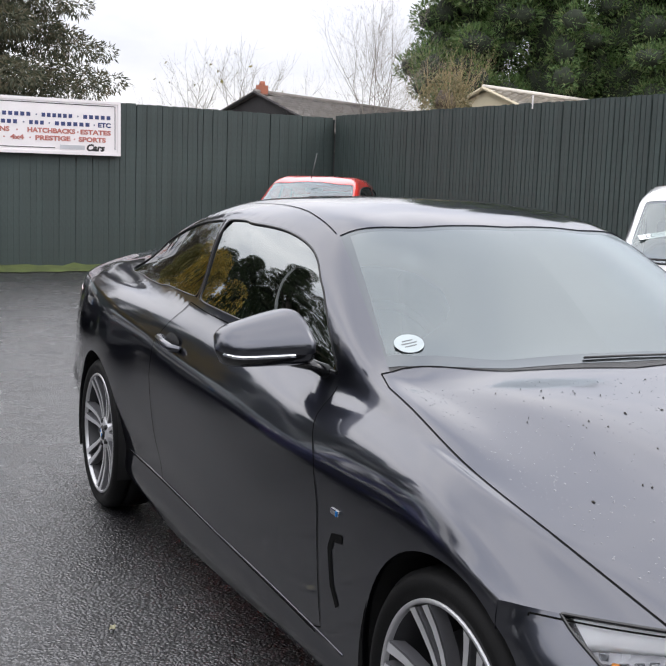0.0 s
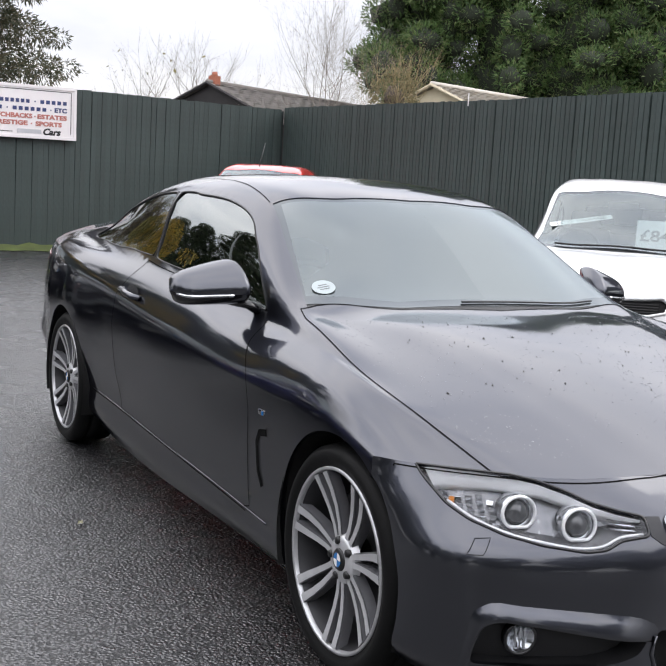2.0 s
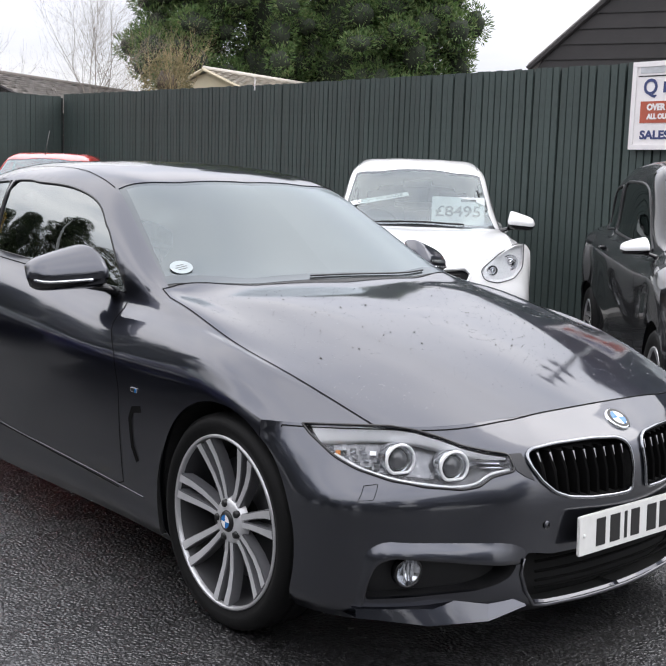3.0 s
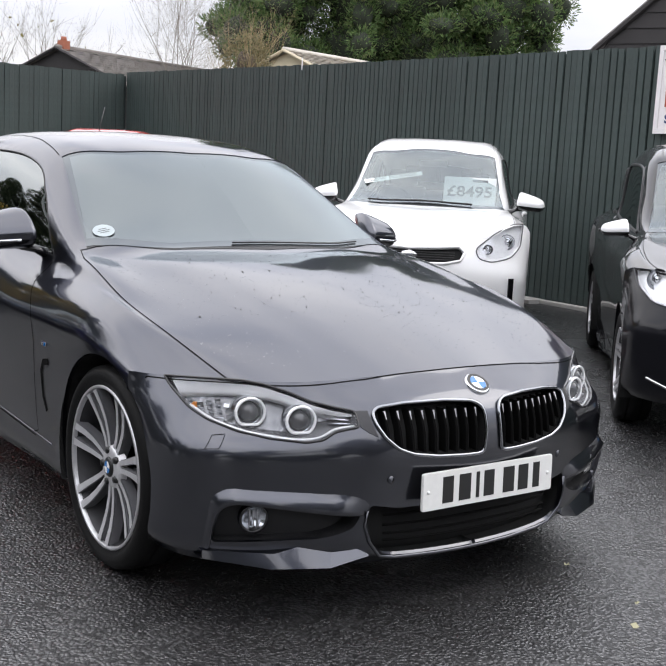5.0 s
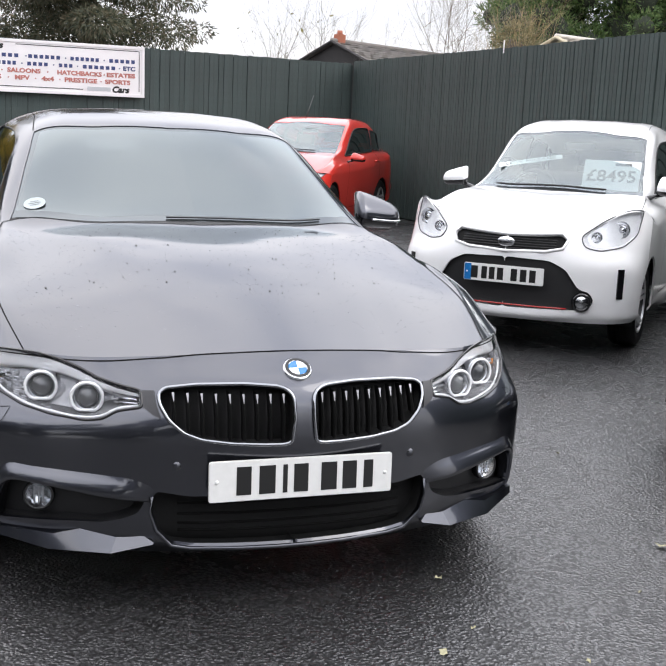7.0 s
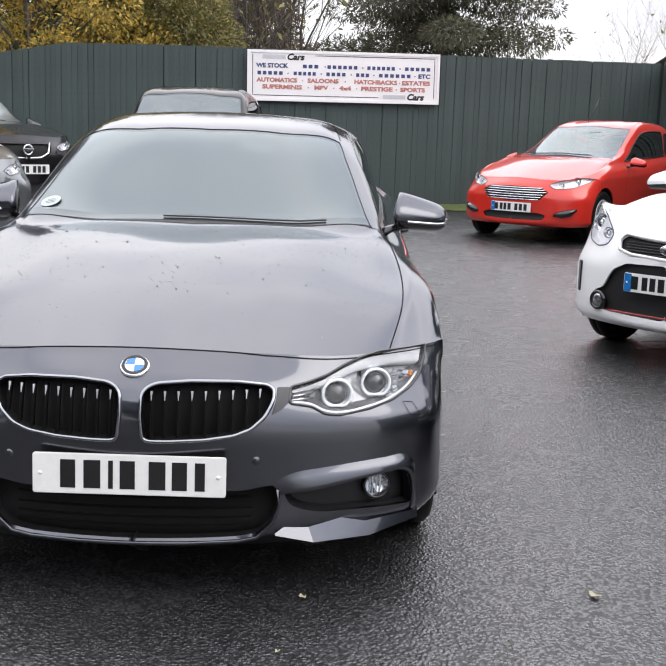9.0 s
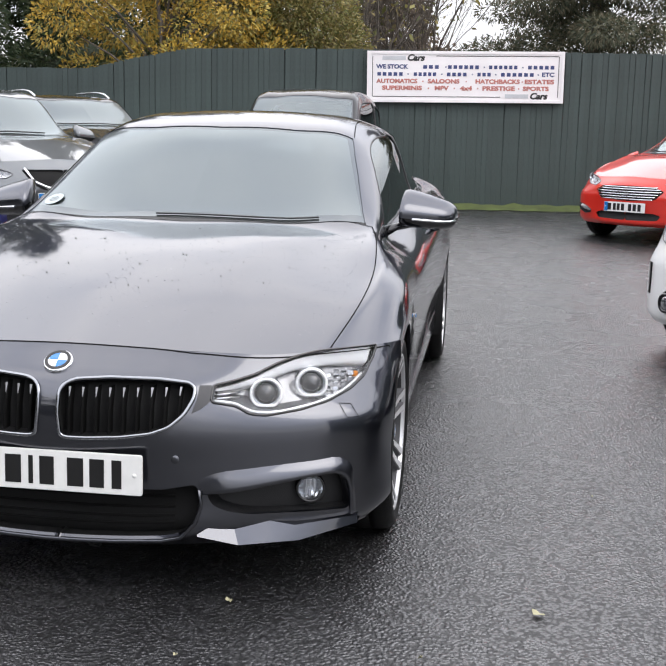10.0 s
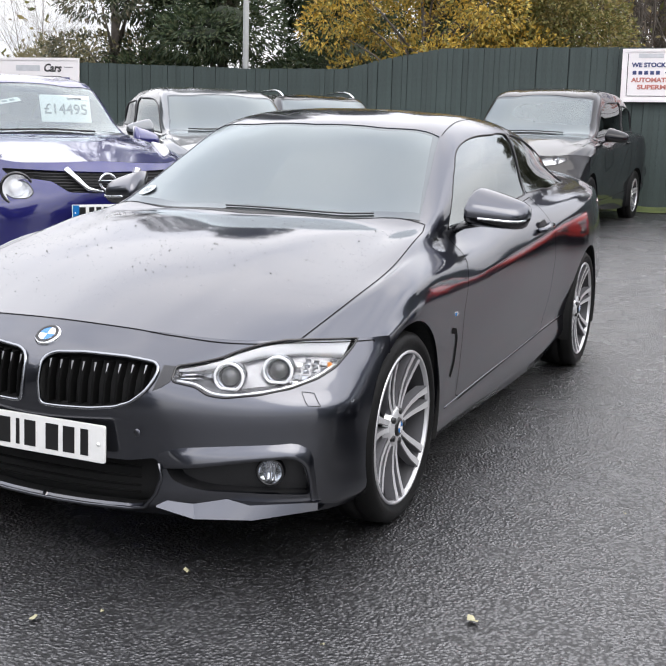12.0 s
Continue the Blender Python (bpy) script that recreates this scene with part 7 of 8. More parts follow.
# ---- buildings beyond the fence ----
def gable_house(name, label, at, turn, length, depth, eave, ridge, wall_mat, roof_mat, chimney=False):
    root = bpy.data.objects.new(name, None)
    scene.collection.objects.link(root)
    tagged(root, label, "house")
    root.matrix_basis = Matrix.Translation(at) @ pose(0, 0, 0, 0, 0, turn)
    d, l = depth / 2, length
    vv = [(0, -d, 0), (0, d, 0), (0, d, eave), (0, 0, ridge - 0.08), (0, -d, eave), (-l, -d, 0), (-l, d, 0), (-l, d, eave), (-l, 0, ridge - 0.08), (-l, -d, eave)]
    mesh_object("wall", vv, [(0, 1, 2, 3, 4), (5, 9, 8, 7, 6), (0, 4, 9, 5), (1, 6, 7, 2)], wall_mat, root, False)
    slope = math.atan2(ridge - eave, d)
    rows = 14
    run = math.hypot(ridge - eave, d) + 0.25
    for s in (1, -1):
        verts, faces = [], []
        # Courses of slates, each lifted a little over the one below.
        for k in range(rows):
            t0, t1 = k / rows, (k + 1) / rows
            cells = 40
            for c in range(cells):
                x0, x1 = 0.2 - (l + 0.4) * c / cells, 0.2 - (l + 0.4) * (c + 0.94) / cells
                j = 0.012 * ((c * 7 + k * 3) % 5)
                q = []
                for x, t, up in ((x0, t0, 0.015), (x1, t0, 0.015), (x1, t1 + 0.01, 0.04 + j), (x0, t1 + 0.01, 0.04 + j)):
                    q.append((x, s * t * run * math.cos(slope), ridge - t * run * math.sin(slope) + up))
                b = len(verts)
                verts += q
                faces.append((b, b + 1, b + 2, b + 3))
        b = len(verts)
        verts += [(0.18, 0, ridge - 0.01), (-l - 0.18, 0, ridge - 0.01), (-l - 0.18, s * run * math.cos(slope), ridge - run * math.sin(slope) - 0.01), (0.18, s * run * math.cos(slope), ridge - run * math.sin(slope) - 0.01)]
        faces.append((b, b + 1, b + 2, b + 3))
        mesh_object("roof", verts, faces, roof_mat, root, False)
        v, f = tube([(0.2, 0, ridge), (0.2, s * run * math.cos(slope), ridge - run * math.sin(slope))], 0.06, 6)
        mesh_object("verge_board", v, f, wall_mat, root, False)
    v, f = tube([(0.2, 0, ridge + 0.04), (-l - 0.2, 0, ridge + 0.04)], 0.09, 8)
    mesh_object("ridge_tiles", v, f, roof_mat, root)
    if chimney:
        stack = part("chimney", box_bm((0.34, 0.34, 0.50), (-0.25, 0, ridge + 0.05), 0.02), M["clay"], root, "red clay chimney")
        v, f = lathe([(0.10, 0.0), (0.12, 0.02), (0.10, 0.16), (0.08, 0.16), (0.07, 0.0)], 16, "z")
        mesh_object("chimney_pot", [(p[0] - 0.25, p[1], p[2] + ridge + 0.29) for p in v], f, M["clay"], stack)
    return root


gable_house("far_house", "low house with a slate roof and clay chimney beyond the fence", (-38.6, 13.9, 0), -63, 10.8, 7.0, 3.55, 5.0, M["weatherboard"], M["slates"], True)
gable_house("cream_shed", "cream rendered gable building with a pale roof behind the fence", (-32.2, 20.2, 0), -72.8, 7.1, 3.6, 4.45, 5.18, M["cream"], M["pale_roof"])

# Black weatherboarded gable over the side fence.
barn = bpy.data.objects.new("barn", None)
scene.collection.objects.link(barn)
tagged(barn, "black weatherboarded barn gable behind the fence", "barn")
bx, by = -10.55, 12.95
d = Vector((0.90, 0.43, 0)).normalized()
barn.matrix_basis = axes((bx, by, 0), d, (0, 0, 1))
slope_h = 0.88
course = 0.26
for k in range(34):
    z = 1.2 + course * k
    x0 = max(0.0, (z - 3.42) / slope_h)
    if x0 > 3.9:
        break
    bm = bmesh.new()
    sec = [(0.0, 0.035), (course + 0.03, 0.012), (course + 0.03, -0.02), (0.0, -0.02)]
    a = [bm.verts.new((x0 - 0.02, z + h, o)) for h, o in sec]
    x2 = max(0.0, (z + course - 3.42) / slope_h)
    b = [bm.verts.new((8.2 - x0, z + h, o)) for h, o in sec]
    a[1].co.x = a[2].co.x = x2
    b[1].co.x = b[2].co.x = 8.2 - x2
    for i in range(4):
        bm.faces.new((a[i], a[(i + 1) % 4], b[(i + 1) % 4], b[i]))
    bm.faces.new(a[::-1])
    bm.faces.new(b)
    part("board", bm, M["weatherboard"], barn)
part("back_wall", box_bm((8.0, 3.4, 0.1), (4.1, 1.7, -0.1)), M["weatherboard"], barn)
v, f = tube([(-0.12, 3.42 - 0.08 + 0.05, 0.06), (4.1, 3.42 + 4.1 * slope_h + 0.05, 0.06)], 0.055, 6)
mesh_object("verge_board", v, f, M["weatherboard"], barn, False)
v, f = tube([(-0.12, 3.42 - 0.08 + 0.12, 0.0), (4.1, 3.42 + 4.1 * slope_h + 0.12, 0.0)], 0.03, 6)
mesh_object("roof_edge", v, f, M["slates"], barn, False)
rv = [(-0.12, 3.42 - 0.06, 0.05), (4.1, 3.42 + 4.1 * slope_h + 0.05, 0.05), (4.1, 3.42 + 4.1 * slope_h + 0.05, -8), (-0.12, 3.42 - 0.06, -8)]
mesh_object("roof", rv, [(0, 1, 2, 3)], M["slates"], barn, False)
flood = part("floodlight", box_bm((0.26, 0.16, 0.16), (2.62, 4.52, 0.20), 0.02, pose(0, 0, 0, 25, 0, 0)), M["metal_post"], None)
flood.matrix_basis = barn.matrix_basis
tagged(flood, "small grey floodlight fixed on black weatherboards", "floodlight")
arm = part("bracket", box_bm((0.09, 0.26, 0.10), (2.66, 4.36, 0.08), 0.01), M["kerb"], flood)

# Street-lamp post behind the far fence.
v, f = lathe([(0.065, 0.0), (0.065, 1.2), (0.055, 1.25), (0.048, 8.0), (0.0, 8.0)], 20, "z")
lamp_post = mesh_object("street_lamp", [(p[0] - 14.5, p[1] - 7.62, p[2]) for p in v], f, M["metal_post"])
tagged(lamp_post, "grey metal lamp post behind the green fence", "street lamp")
v, f = tube([(-14.5, -7.62, 7.9), (-13.9, -7.4, 8.1), (-13.3, -7.2, 8.1)], [0.04, 0.04, 0.08], 8)
mesh_object("lamp_arm", v, f, M["metal_post"], lamp_post)


# Floodlight pole beyond the side fence.
px, py = -3.9, 8.0
v, f = lathe([(0.07, 0.0), (0.07, 1.0), (0.045, 1.1), (0.035, 6.2), (0.0, 6.2)], 16, "z")
mast = mesh_object("floodlight_pole", [(p[0] + px, p[1] + py, p[2]) for p in v], f, M["metal_post"])
tagged(mast, "tall grey pole with floodlights behind the fence", "floodlight pole")
for z, reach, wide_l in ((6.25, 0.0, 0.26), (5.55, 0.14, 0.12), (5.35, -0.15, 0.11), (4.75, 0.15, 0.15), (4.65, -0.13, 0.13)):
    lamp_head = part("floodlight", box_bm((wide_l, 0.14, 0.12), (px + reach, py - 0.08, z), 0.02, pose(0, 0, 0, 25, 0, 0)), M["lamp_dark"], mast)
    part("bracket", box_bm((abs(reach) + 0.06, 0.05, 0.05), (px + reach / 2, py - 0.03, z - 0.08), 0.006), M["metal_post"], lamp_head)


# ---- trees ----
def foliage(name, colours, rough=0.6):
    m = bpy.data.materials.new(name)
    m.use_nodes = True
    n, l = m.node_tree.nodes, m.node_tree.links
    p = n["Principled BSDF"]
    geo, ramp = n.new("ShaderNodeNewGeometry"), n.new("ShaderNodeValToRGB")
    l.new(geo.outputs["Random Per Island"], ramp.inputs["Fac"])
    e = ramp.color_ramp.elements
    e[0].color, e[1].color = (*colours[0], 1), (*colours[-1], 1)
    for i, c in enumerate(colours[1:-1]):
        e.new((i + 1) / (len(colours) - 1)).color = (*c, 1)
    l.new(ramp.outputs["Color"], p.inputs["Base Color"])
    p.inputs["Roughness"].default_value = rough
    p.inputs["Subsurface Weight"].default_value = 0.0
    tr = n.new("ShaderNodeBsdfTranslucent")
    l.new(ramp.outputs["Color"], tr.inputs["Color"])
    mix = n.new("ShaderNodeMixShader")
    mix.inputs["Fac"].default_value = 0.30
    l.new(p.outputs["BSDF"], mix.inputs[1])
    l.new(tr.outputs["BSDF"], mix.inputs[2])
    l.new(mix.outputs["Shader"], n["Material Output"].inputs["Surface"])
    return m


M["conifer"] = foliage("conifer sprays", [(0.042, 0.080, 0.026), (0.082, 0.150, 0.044), (0.13, 0.21, 0.062), (0.19, 0.22, 0.09)])
M["dark_conifer"] = foliage("dark evergreen sprays", [(0.03, 0.038, 0.023), (0.058, 0.068, 0.038), (0.095, 0.095, 0.052), (0.15, 0.12, 0.075)])
M["deep_conifer"] = foliage("deep green sprays", [(0.016, 0.030, 0.014), (0.032, 0.055, 0.024), (0.06, 0.085, 0.035), (0.09, 0.10, 0.05)])
M["yellow"] = foliage("autumn yellow leaves", [(0.12, 0.10, 0.03), (0.40, 0.25, 0.035), (0.62, 0.42, 0.07), (0.40, 0.33, 0.08), (0.13, 0.15, 0.05)])
M["olive"] = foliage("olive hedge leaves", [(0.08, 0.09, 0.03), (0.17, 0.17, 0.05), (0.28, 0.22, 0.07), (0.10, 0.08, 0.04)])
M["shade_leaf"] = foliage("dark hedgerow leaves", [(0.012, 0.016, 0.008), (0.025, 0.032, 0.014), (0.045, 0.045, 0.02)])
M["brown"] = foliage("brown twigs and leaves", [(0.08, 0.06, 0.045), (0.15, 0.11, 0.08), (0.24, 0.18, 0.13)])
M["hedge"] = foliage("pale scrub", [(0.16, 0.14, 0.07), (0.28, 0.24, 0.13), (0.10, 0.11, 0.05)])


def sheet(name, P, D, S, length, width, mat, parent=None):
    """Many small pointed leaves: bases P, ways D, sides S, all n x 3."""
    n = len(P)
    L = length[:, None]
    W = width[:, None]
    V = np.stack([P - S * W * 0.15, P + D * L * 0.5 - S * W * 0.5, P + D * L, P + D * L * 0.5 + S * W * 0.5], 1).reshape(-1, 3)
    me = bpy.data.meshes.new(name)
    me.vertices.add(4 * n)
    me.vertices.foreach_set("co", V.ravel())
    me.loops.add(4 * n)
    me.loops.foreach_set("vertex_index", np.arange(4 * n))
    me.polygons.add(n)
    me.polygons.foreach_set("loop_start", np.arange(0, 4 * n, 4))
    me.update(calc_edges=True)
    me.validate()
    me.materials.append(mat)
    ob = tagged(new(name, me), kind="stuff")
    if parent:
        ob.parent = parent
    return ob


def unit(a):
    return a / np.maximum(np.linalg.norm(a, axis=1, keepdims=True), 1e-9)


def branchy(start, way, length, radius, depth, rng, items, spread=0.5, kids=3, up=0.15, droop=0.0):
    """Limbs that fork until they are twigs; items takes tubes, the twig ends are returned."""
    pts, rad = [Vector(start)], [radius]
    d = Vector(way).normalized()
    steps = 4
    for i in range(steps):
        d = (d + Vector((rng.uniform(-1, 1), rng.uniform(-1, 1), rng.uniform(-0.6, 1) + up - droop)) * 0.14).normalized()
        pts.append(pts[-1] + d * length / steps)
        rad.append(radius * (1 - 0.5 * (i + 1) / steps))
    items.append(tube(pts, rad, 5 if depth > 2 else 3))
    if depth == 0:
        return [pts[-1]]
    ends = []
    for k in range(kids + (1 if rng.random() < 0.4 else 0)):
        at = rng.choice(pts[1:] if depth > 1 else pts[2:])
        side = Vector((rng.gauss(0, 1), rng.gauss(0, 1), rng.gauss(0.25, 0.7))).normalized()
        ends += branchy(at, d * (1 - spread) + side * spread, length * rng.uniform(0.55, 0.8), radius * 0.48, depth - 1, rng, items, spread, kids, up, droop)
    ends += branchy(pts[-1], d, length * 0.7, radius * 0.5, depth - 1, rng, items, spread, kids, up, droop)
    return ends


def bare_tree(at, height, seed, label, mat, depth=4, spread=0.42, stems=1, leaves=0.0, up=0.25, thick=1.0):
    rng = random.Random(seed)
    root = bpy.data.objects.new("bare_tree", None)
    scene.collection.objects.link(root)
    tagged(root, label, "tree")
    items, ends = [], []
    for s in range(stems):
        lean = Vector((rng.uniform(-0.25, 0.25), rng.uniform(-0.25, 0.25), 1)) if stems > 1 else Vector((0, 0, 1))
        ends += branchy(at, lean, height * 0.42, height * 0.0085 * thick, depth, rng, items, spread, 3, up)
    join_meshes("trunk", items[:1], mat, root)
    tagged(join_meshes("branch_work", items[1:], mat, root), kind="stuff")
    if leaves:
        e = np.array([tuple(p) for p in ends if rng.random() < leaves])
        r = np.random.RandomState(seed)
        D, S = unit(r.normal(size=e.shape)), unit(r.normal(size=e.shape))
        sheet("foliage", e, D, S, r.uniform(0.12, 0.25, len(e)), r.uniform(0.08, 0.14, len(e)), M["olive"], root)
    return root


def clump_tree(name, at, height, lobes, count, leaf, mat, seed, label, trunk=0.16, hang=0.2, core=0.80, core_mat=None, category="tree", bough=True, slim=1.0):
    """Trunk, limbs to every lobe and leaves over lobes (x, y, z, rx, ry, rz), thick at their skins and thin between."""
    r = np.random.RandomState(seed)
    rng = random.Random(seed)
    root = bpy.data.objects.new(name, None)
    scene.collection.objects.link(root)
    tagged(root, label, category)
    at = np.array(at, float)
    v, f = tube([at, at + (0.05, 0.03, height * 0.35), at + (0, 0, height * 0.7)], [trunk, trunk * 0.8, trunk * 0.35], 10)
    mesh_object("trunk", v, f, M["bark"], root)
    if bough:
        limbs = []
        for x, y, z, rx, ry, rz in lobes:
            a = at + (0, 0, min(height * 0.6, max(0.4, z * 0.6)))
            b = at + (x, y, z)
            limbs.append(tube([a, (a + b) / 2 + (0, 0, 0.1), b], [trunk * 0.4, trunk * 0.25, trunk * 0.08], 5))
        tagged(join_meshes("limb_work", limbs, M["bark"], root), kind="stuff")
    vol = np.array([l[3] * l[4] + l[4] * l[5] for l in lobes])
    pick = r.choice(len(lobes), count, p=vol / vol.sum())
    C, Rr = np.array(lobes)[pick, :3], np.array(lobes)[pick, 3:]
    # Leaves gather in sprays so that the outline is uneven.
    sprays = max(8, count // 14)
    dirs = unit(r.normal(size=(sprays, 3)))
    which = r.randint(sprays, size=count)
    out = unit(dirs[which] + r.normal(scale=0.10, size=(count, 3)))
    reach = (0.86 + 0.20 * r.rand(sprays))[which] * (0.72 + 0.34 * r.rand(count) ** 0.6)
    P = at + C + out * Rr * reach[:, None]
    D = unit(out + r.normal(scale=0.45, size=(count, 3)) + (0, 0, -hang))
    S = unit(np.cross(D, r.normal(size=(count, 3))))
    sheet("foliage", P, D, S, leaf * r.uniform(0.6, 1.35, count), slim * leaf * r.uniform(0.30, 0.6, count), mat, root)
    # Solid filler lobes close the holes; a dark core_mat paints the crown's inner shade.
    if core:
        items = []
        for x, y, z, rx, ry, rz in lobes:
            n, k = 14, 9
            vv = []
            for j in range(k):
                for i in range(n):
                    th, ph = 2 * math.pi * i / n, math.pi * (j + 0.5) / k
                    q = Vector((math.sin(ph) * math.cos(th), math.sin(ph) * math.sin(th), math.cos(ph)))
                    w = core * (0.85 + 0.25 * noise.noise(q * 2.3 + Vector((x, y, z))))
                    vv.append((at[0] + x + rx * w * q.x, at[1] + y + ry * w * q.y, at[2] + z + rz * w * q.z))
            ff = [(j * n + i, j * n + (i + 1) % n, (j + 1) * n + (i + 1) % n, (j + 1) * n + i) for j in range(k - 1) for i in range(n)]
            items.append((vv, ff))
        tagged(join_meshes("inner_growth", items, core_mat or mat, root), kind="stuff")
    return root


# Shade deep in the crowns, put into one dark colour for the filler lobes.
M["core_shade"] = material("inner growth in shade colour", (0.028, 0.036, 0.022), 0.95, scale=4, vary=0.4)

# Tall conifers beyond the side fence, over the cream building.
rng = random.Random(11)
for (x, y, h, w, seed) in ((-39.4, 24.4, 15, 3.0, 1), (-37.4, 27.0, 17, 3.5, 2), (-35.4, 29.4, 17, 3.5, 3), (-33.4, 31.8, 15, 3.1, 4)):
    lobes = []
    for k in range(95):
        t = (k / 94) ** 0.85
        a, wk = rng.uniform(0, 2 * math.pi), w * (1.12 - 0.70 * t**1.6)
        reach = wk * rng.uniform(0.55, 1.0)
        lobes.append((reach * math.cos(a), reach * math.sin(a), 0.8 + (h - 1.6) * t, rng.uniform(0.55, 1.0), rng.uniform(0.55, 1.0), rng.uniform(0.45, 0.95)))
    lobes += [(0, 0, 1.5 + (h - 3.5) * k / 6, w * (0.75 - 0.07 * k), w * (0.75 - 0.07 * k), h / 8) for k in range(7)]
    clump_tree("conifer", (x, y, 0), h, lobes, 74000, 0.235, M["conifer"], seed, "tall dense green conifer behind the fence", 0.3, -0.25, 0.80, M["core_shade"], bough=False, slim=0.5)

# Bare trees and a tan bush near the corner.
bare_tree((-35.6, 16.9, 0), 8.6, 21, "bare winter tree with fine pale twigs beyond the fence", M["pale_bark"], 5, 0.50, 3, up=0.15, thick=0.6)
bare_tree((-30.6, 17.9, 0), 5.8, 22, "small bare tree with tan twigs beside the conifers", M["tan_bark"], 4, 0.40, 2, up=0.3)
bare_tree((-43.5, 14.2, 0), 7.0, 23, "thin bare shrub with few leaves behind a slate roof", M["pale_bark"], 4, 0.5, 2, 0.03, 0.1)
bare_tree((-42.5, 11.8, 0), 6.6, 24, "thin bare shrub with few leaves behind the fence", M["pale_bark"], 4, 0.5, 2, 0.04, 0.1)
lobes = [(0, 0, 3.2, 1.0, 1.0, 1.4), (0.3, -0.4, 4.4, 0.8, 0.8, 1.1), (-0.3, 0.3, 2.2, 1.2, 1.2, 1.0)]
clump_tree("bush", (-31.5, 18.3, 0), 5, lobes, 9000, 0.12, M["hedge"], 25, "tan twiggy bush below a conifer", 0.1, 0.1, 0.5, M["brown"], "bush")

# Dark evergreen with ragged boughs behind the big sign.
lobes = []
rng = random.Random(12)
for k in range(44):
    t = k / 43
    a, z0, far = rng.uniform(0, 2 * math.pi), 2.8 + 12.6 * t, (7.2 - 5.4 * t) * rng.uniform(0.7, 1.1)
    for j in range(5):
        out = far * (0.2 + 0.2 * j)
        size = (1.55 - 0.16 * j) * (1.0 - 0.35 * t) * rng.uniform(0.8, 1.15)
        lobes.append((out * math.cos(a) + rng.uniform(-0.3, 0.3), out * math.sin(a) + rng.uniform(-0.3, 0.3), z0 - 0.22 * out + 0.02 * out * out, size, size, size * 0.55))
clump_tree("evergreen_tree", (-47.5, 5.2, 0), 16.0, lobes, 100000, 0.26, M["dark_conifer"], 31, "dark evergreen tree with ragged boughs behind the sign", 0.4, 0.45, 0.0, None, bough=False, slim=0.5)
# Brown thin trees beside it.
for x, y, h, seed in ((-22.0, -0.4, 7.0, 41), (-23.0, -1.5, 7.5, 42), (-24.5, -2.6, 7.0, 43), (-21.5, -2.0, 6.5, 46)):
    bare_tree((x, y, 0), h, seed, "tall bare tree with brown twigs behind the fence", M["bark"], 4, 0.42, 2, 0.5)
for x, y, seed in ((-26.5, -1.0, 44), (-27.0, -3.0, 45), (-25.5, -2.0, 47)):
    lobes = [(rng.uniform(-1, 1), rng.uniform(-1.2, 1.2), 1.3 + 0.85 * k, 1.3, 1.3, 0.8) for k in range(6)]
    clump_tree("tree", (x, y, 0), 6.5, lobes, 11000, 0.13, M["brown"], seed, "brown leafy tree in late autumn behind the fence", 0.2, 0.2, 0.0, None)

# Autumn yellow tree, olive bush, dark conifers behind the lower fence.
lobes = [(rng.uniform(-0.9, 0.9), rng.uniform(-2.0, 2.2), rng.uniform(1.7, 4.8), rng.uniform(0.4, 0.8), rng.uniform(0.4, 0.8), rng.uniform(0.4, 0.8)) for k in range(30)]
clump_tree("autumn_tree", (-16.6, -5.0, 0), 4.8, lobes, 27000, 0.088, M["yellow"], 51, "yellow autumn tree overhanging the green fence", 0.08, 0.2, 0.0, None)
lobes = [(rng.uniform(-0.8, 0.8), rng.uniform(-1.4, 1.4), rng.uniform(1.5, 3.8), rng.uniform(0.6, 1.0), rng.uniform(0.6, 1.0), rng.uniform(0.5, 0.8)) for k in range(12)]
clump_tree("autumn_tree", (-17.6, -2.6, 0), 5, lobes, 36000, 0.08, M["olive"], 52, "olive and rust coloured bush behind the green fence", 0.14, 0.2, 0.0, None)
for x, y, h, seed in ((-19.3, -10.8, 12.0, 61), (-21.2, -8.4, 9.2, 63), (-22.8, -6.4, 8.0, 65)):
    lobes = []
    for k in range(30):
        t = k / 29
        a, reach = rng.uniform(0, 2 * math.pi), (2.3 - 1.75 * t) * rng.uniform(0.4, 0.9)
        wide_k = (1.35 - 0.65 * t) * rng.uniform(0.8, 1.15)
        lobes.append((reach * math.cos(a), reach * math.sin(a), 0.9 + (h - 1.6) * t, wide_k, wide_k, rng.uniform(0.5, 0.85)))
    clump_tree("conifer", (x, y, 0), h, lobes, 58000, 0.16, M["deep_conifer"], seed, "dark green conifer behind the low fence", 0.24, 0.15, 0.45, M["core_shade"], slim=0.6)
lobes = []
for k in range(16):
    t = k / 15
    a, reach = rng.uniform(0, 2 * math.pi), (2.0 - 1.1 * t) * rng.uniform(0.4, 1.0)
    lobes.append((reach * math.cos(a), reach * math.sin(a), 1.4 + 7.2 * t, rng.uniform(0.7, 1.1), rng.uniform(0.7, 1.1), rng.uniform(0.3, 0.5)))
clump_tree("evergreen_tree", (-18.2, -13.0, 0), 9.0, lobes, 15000, 0.13, M["dark_conifer"], 64, "ragged brown-green evergreen behind the low fence", 0.12, 0.4, 0.0, None, slim=0.7)
for k in range(5):
    lobes = [(rng.uniform(-2, 2), rng.uniform(-2, 2), rng.uniform(0.8, 2.6), 1.5, 1.5, 0.9) for j in range(5)]
    clump_tree("scrub_bush", (-30.0 + 2.0 * k, -24.0 - 1.5 * k, 0), 3, lobes, 2500, 0.28, M["hedge"], 70 + k, "pale tan scrub in the distance", 0.1, 0.0, 0.7, M["hedge"], "bush", False)

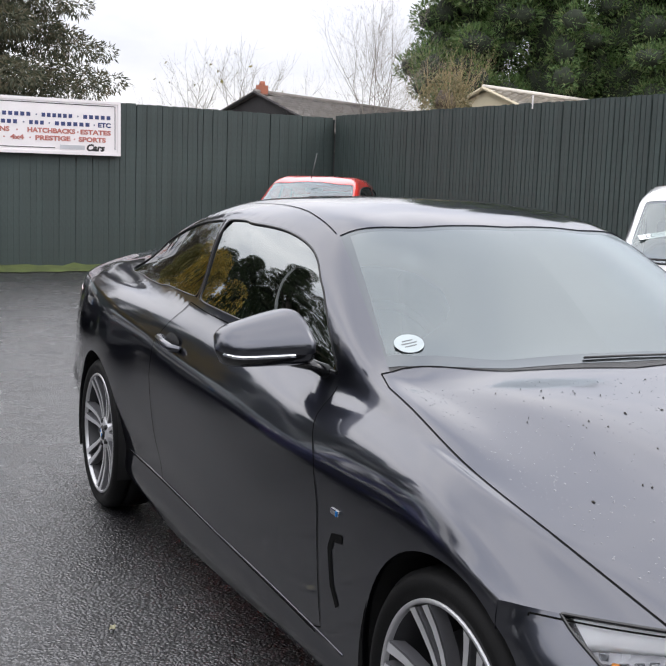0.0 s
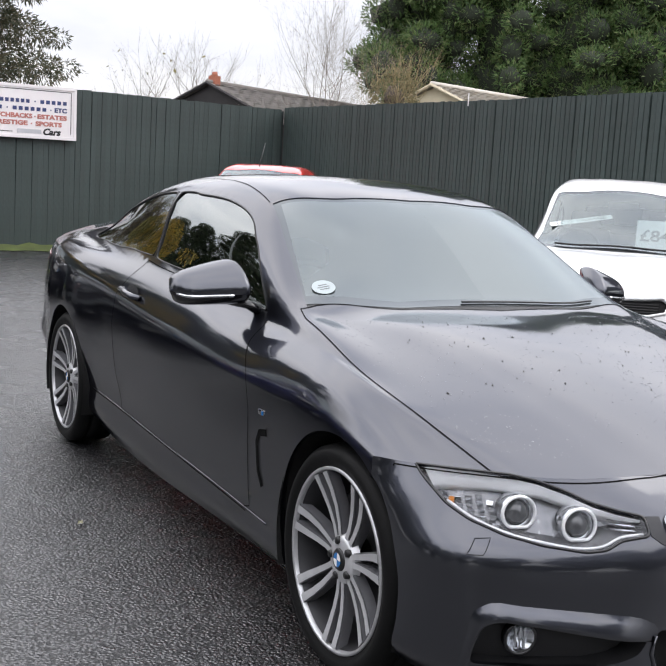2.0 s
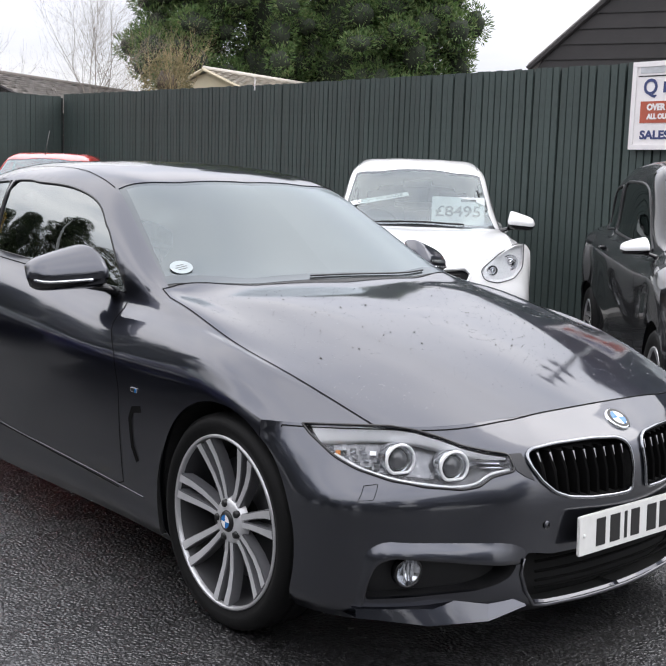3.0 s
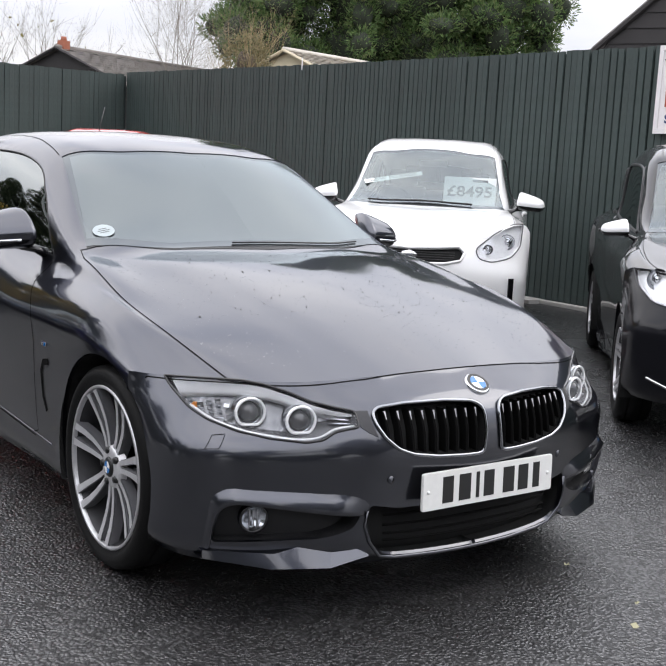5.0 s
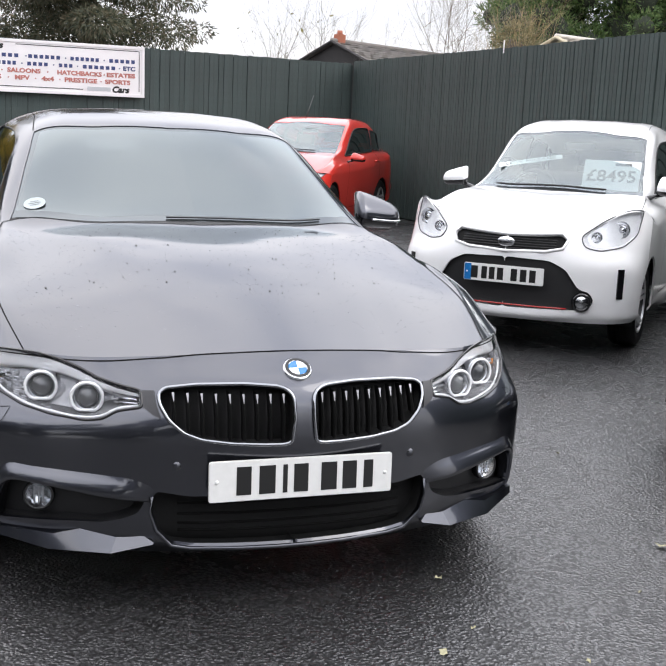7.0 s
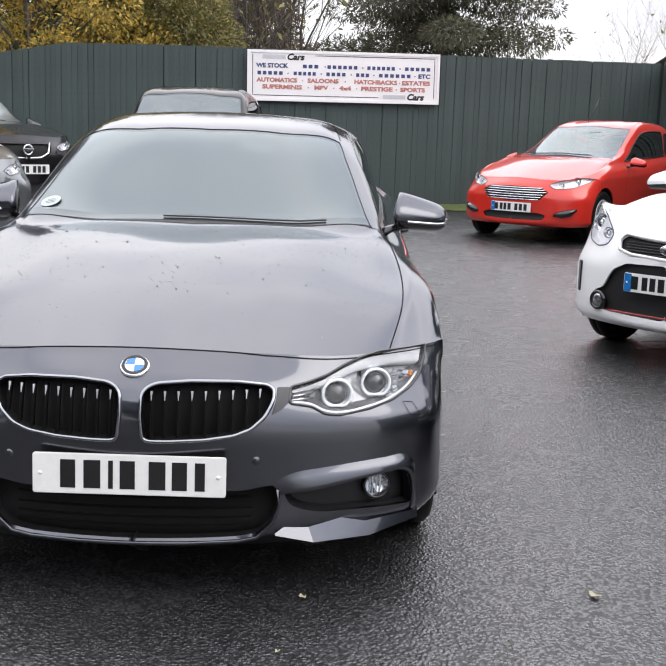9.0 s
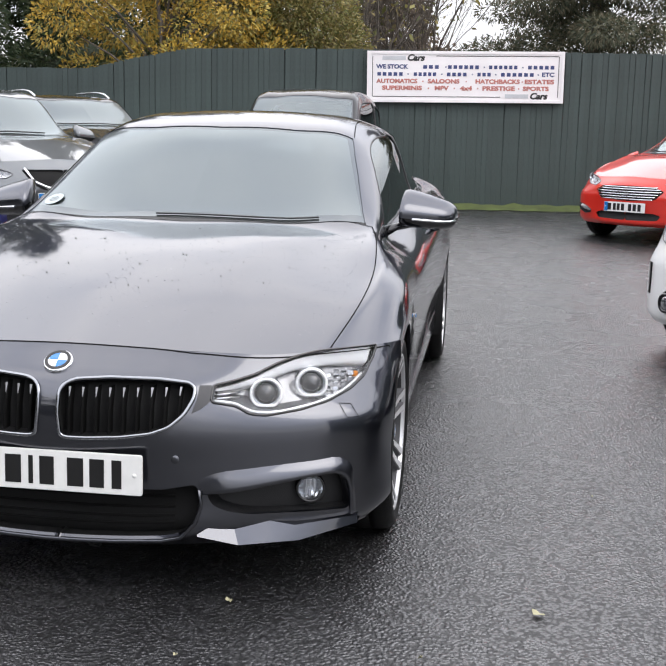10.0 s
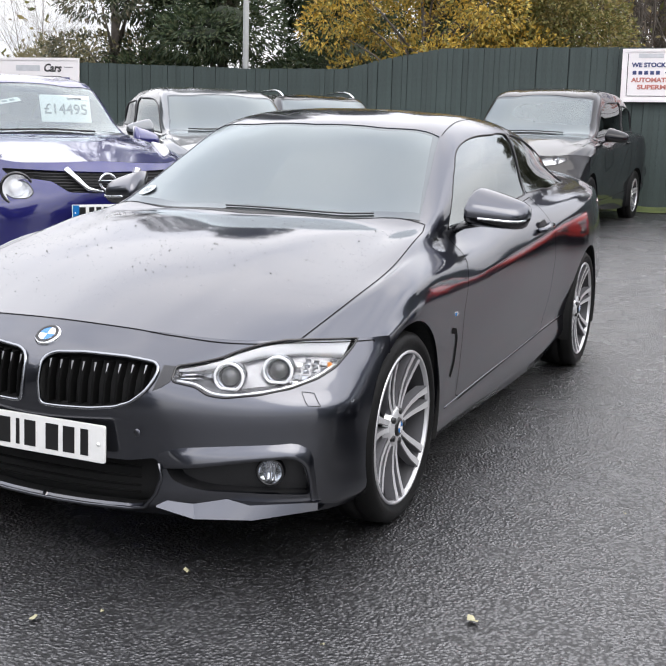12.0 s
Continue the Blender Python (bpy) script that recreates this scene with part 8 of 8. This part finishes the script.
for x, y, h, seed in ((-19.5, -16.2, 6.0, 75), (-21.5, -17.0, 5.4, 76)):
    bare_tree((x, y, 0), h, seed, "pale bare tree with fine twigs beyond the low fence", M["pale_bark"], 4, 0.5, 3, 0.05, 0.2, 0.4)
for x, y, seed in ((-20.0, -14.6, 77), (-22.5, -17.5, 78)):
    lobes = [(rng.uniform(-1.6, 1.6), rng.uniform(-1.6, 1.6), rng.uniform(0.8, 3.0), 1.1, 1.1, 0.8) for j in range(7)]
    clump_tree("scrub_bush", (x, y, 0), 3.4, lobes, 9000, 0.11, M["hedge"], seed, "pale tan scrub beyond the low fence", 0.1, 0.0, 0.4, M["hedge"], "bush", False)

# Tree line on the open side of the lot.
for k in range(13):
    a = radians(-160 + 13.5 * k)
    cx, cy = 19.0 * math.cos(a) - 1.0, 19.0 * math.sin(a) - 1.0
    if cx < -13:
        continue
    lobes = [(rng.uniform(-2.2, 2.2), rng.uniform(-2.2, 2.2), 0.7 + (5.6 + 0.9 * (k % 3)) * j / 15, rng.uniform(1.3, 1.8), rng.uniform(1.3, 1.8), 0.9) for j in range(16)]
    clump_tree("hedge_tree", (cx, cy, 0), 8, lobes, 5200, 0.30, M["shade_leaf"], 80 + k, "dark green hedgerow tree on the open side of the lot", 0.15, 0.1, 0.8, M["core_shade"])

# ---- litter ----
def litter(name, x, y, size, mat, label, seed):
    rng = random.Random(seed)
    pts = [(size * (0.7 + 0.5 * rng.random()) * math.cos(a), size * (0.4 + 0.5 * rng.random()) * math.sin(a)) for a in [2 * math.pi * k / 9 for k in range(9)]]
    vv = [(0, 0, 0.006)] + [(px, py, 0.003 + 0.012 * rng.random()) for px, py in pts]
    ob = mesh_object(name, vv, [(0, k + 1, (k + 1) % 9 + 1) for k in range(9)], mat, None, True)
    ob.matrix_basis = Matrix.Translation((x, y, 0.002)) @ pose(0, 0, 0, 0, 0, rng.uniform(0, 360))
    tagged(ob, label, "leaf", group="leaves on the ground")


for k, (x, y, s) in enumerate(((0.64, 1.32, 0.022), (0.71, 0.475, 0.012), (1.16, 0.28, 0.014), (-1.46, -1.17, 0.018), (1.05, 0.42, 0.008), (0.95, 1.02, 0.007), (1.3, 0.62, 0.009), (0.35, -1.75, 0.010), (0.9, -1.5, 0.008), (0.55, 1.95, 0.008), (-0.4, 1.55, 0.008), (1.15, 1.75, 0.008))):
    litter("fallen_leaf", x, y, s, M["dead_leaf"], "small pale fallen leaf on the asphalt", k)
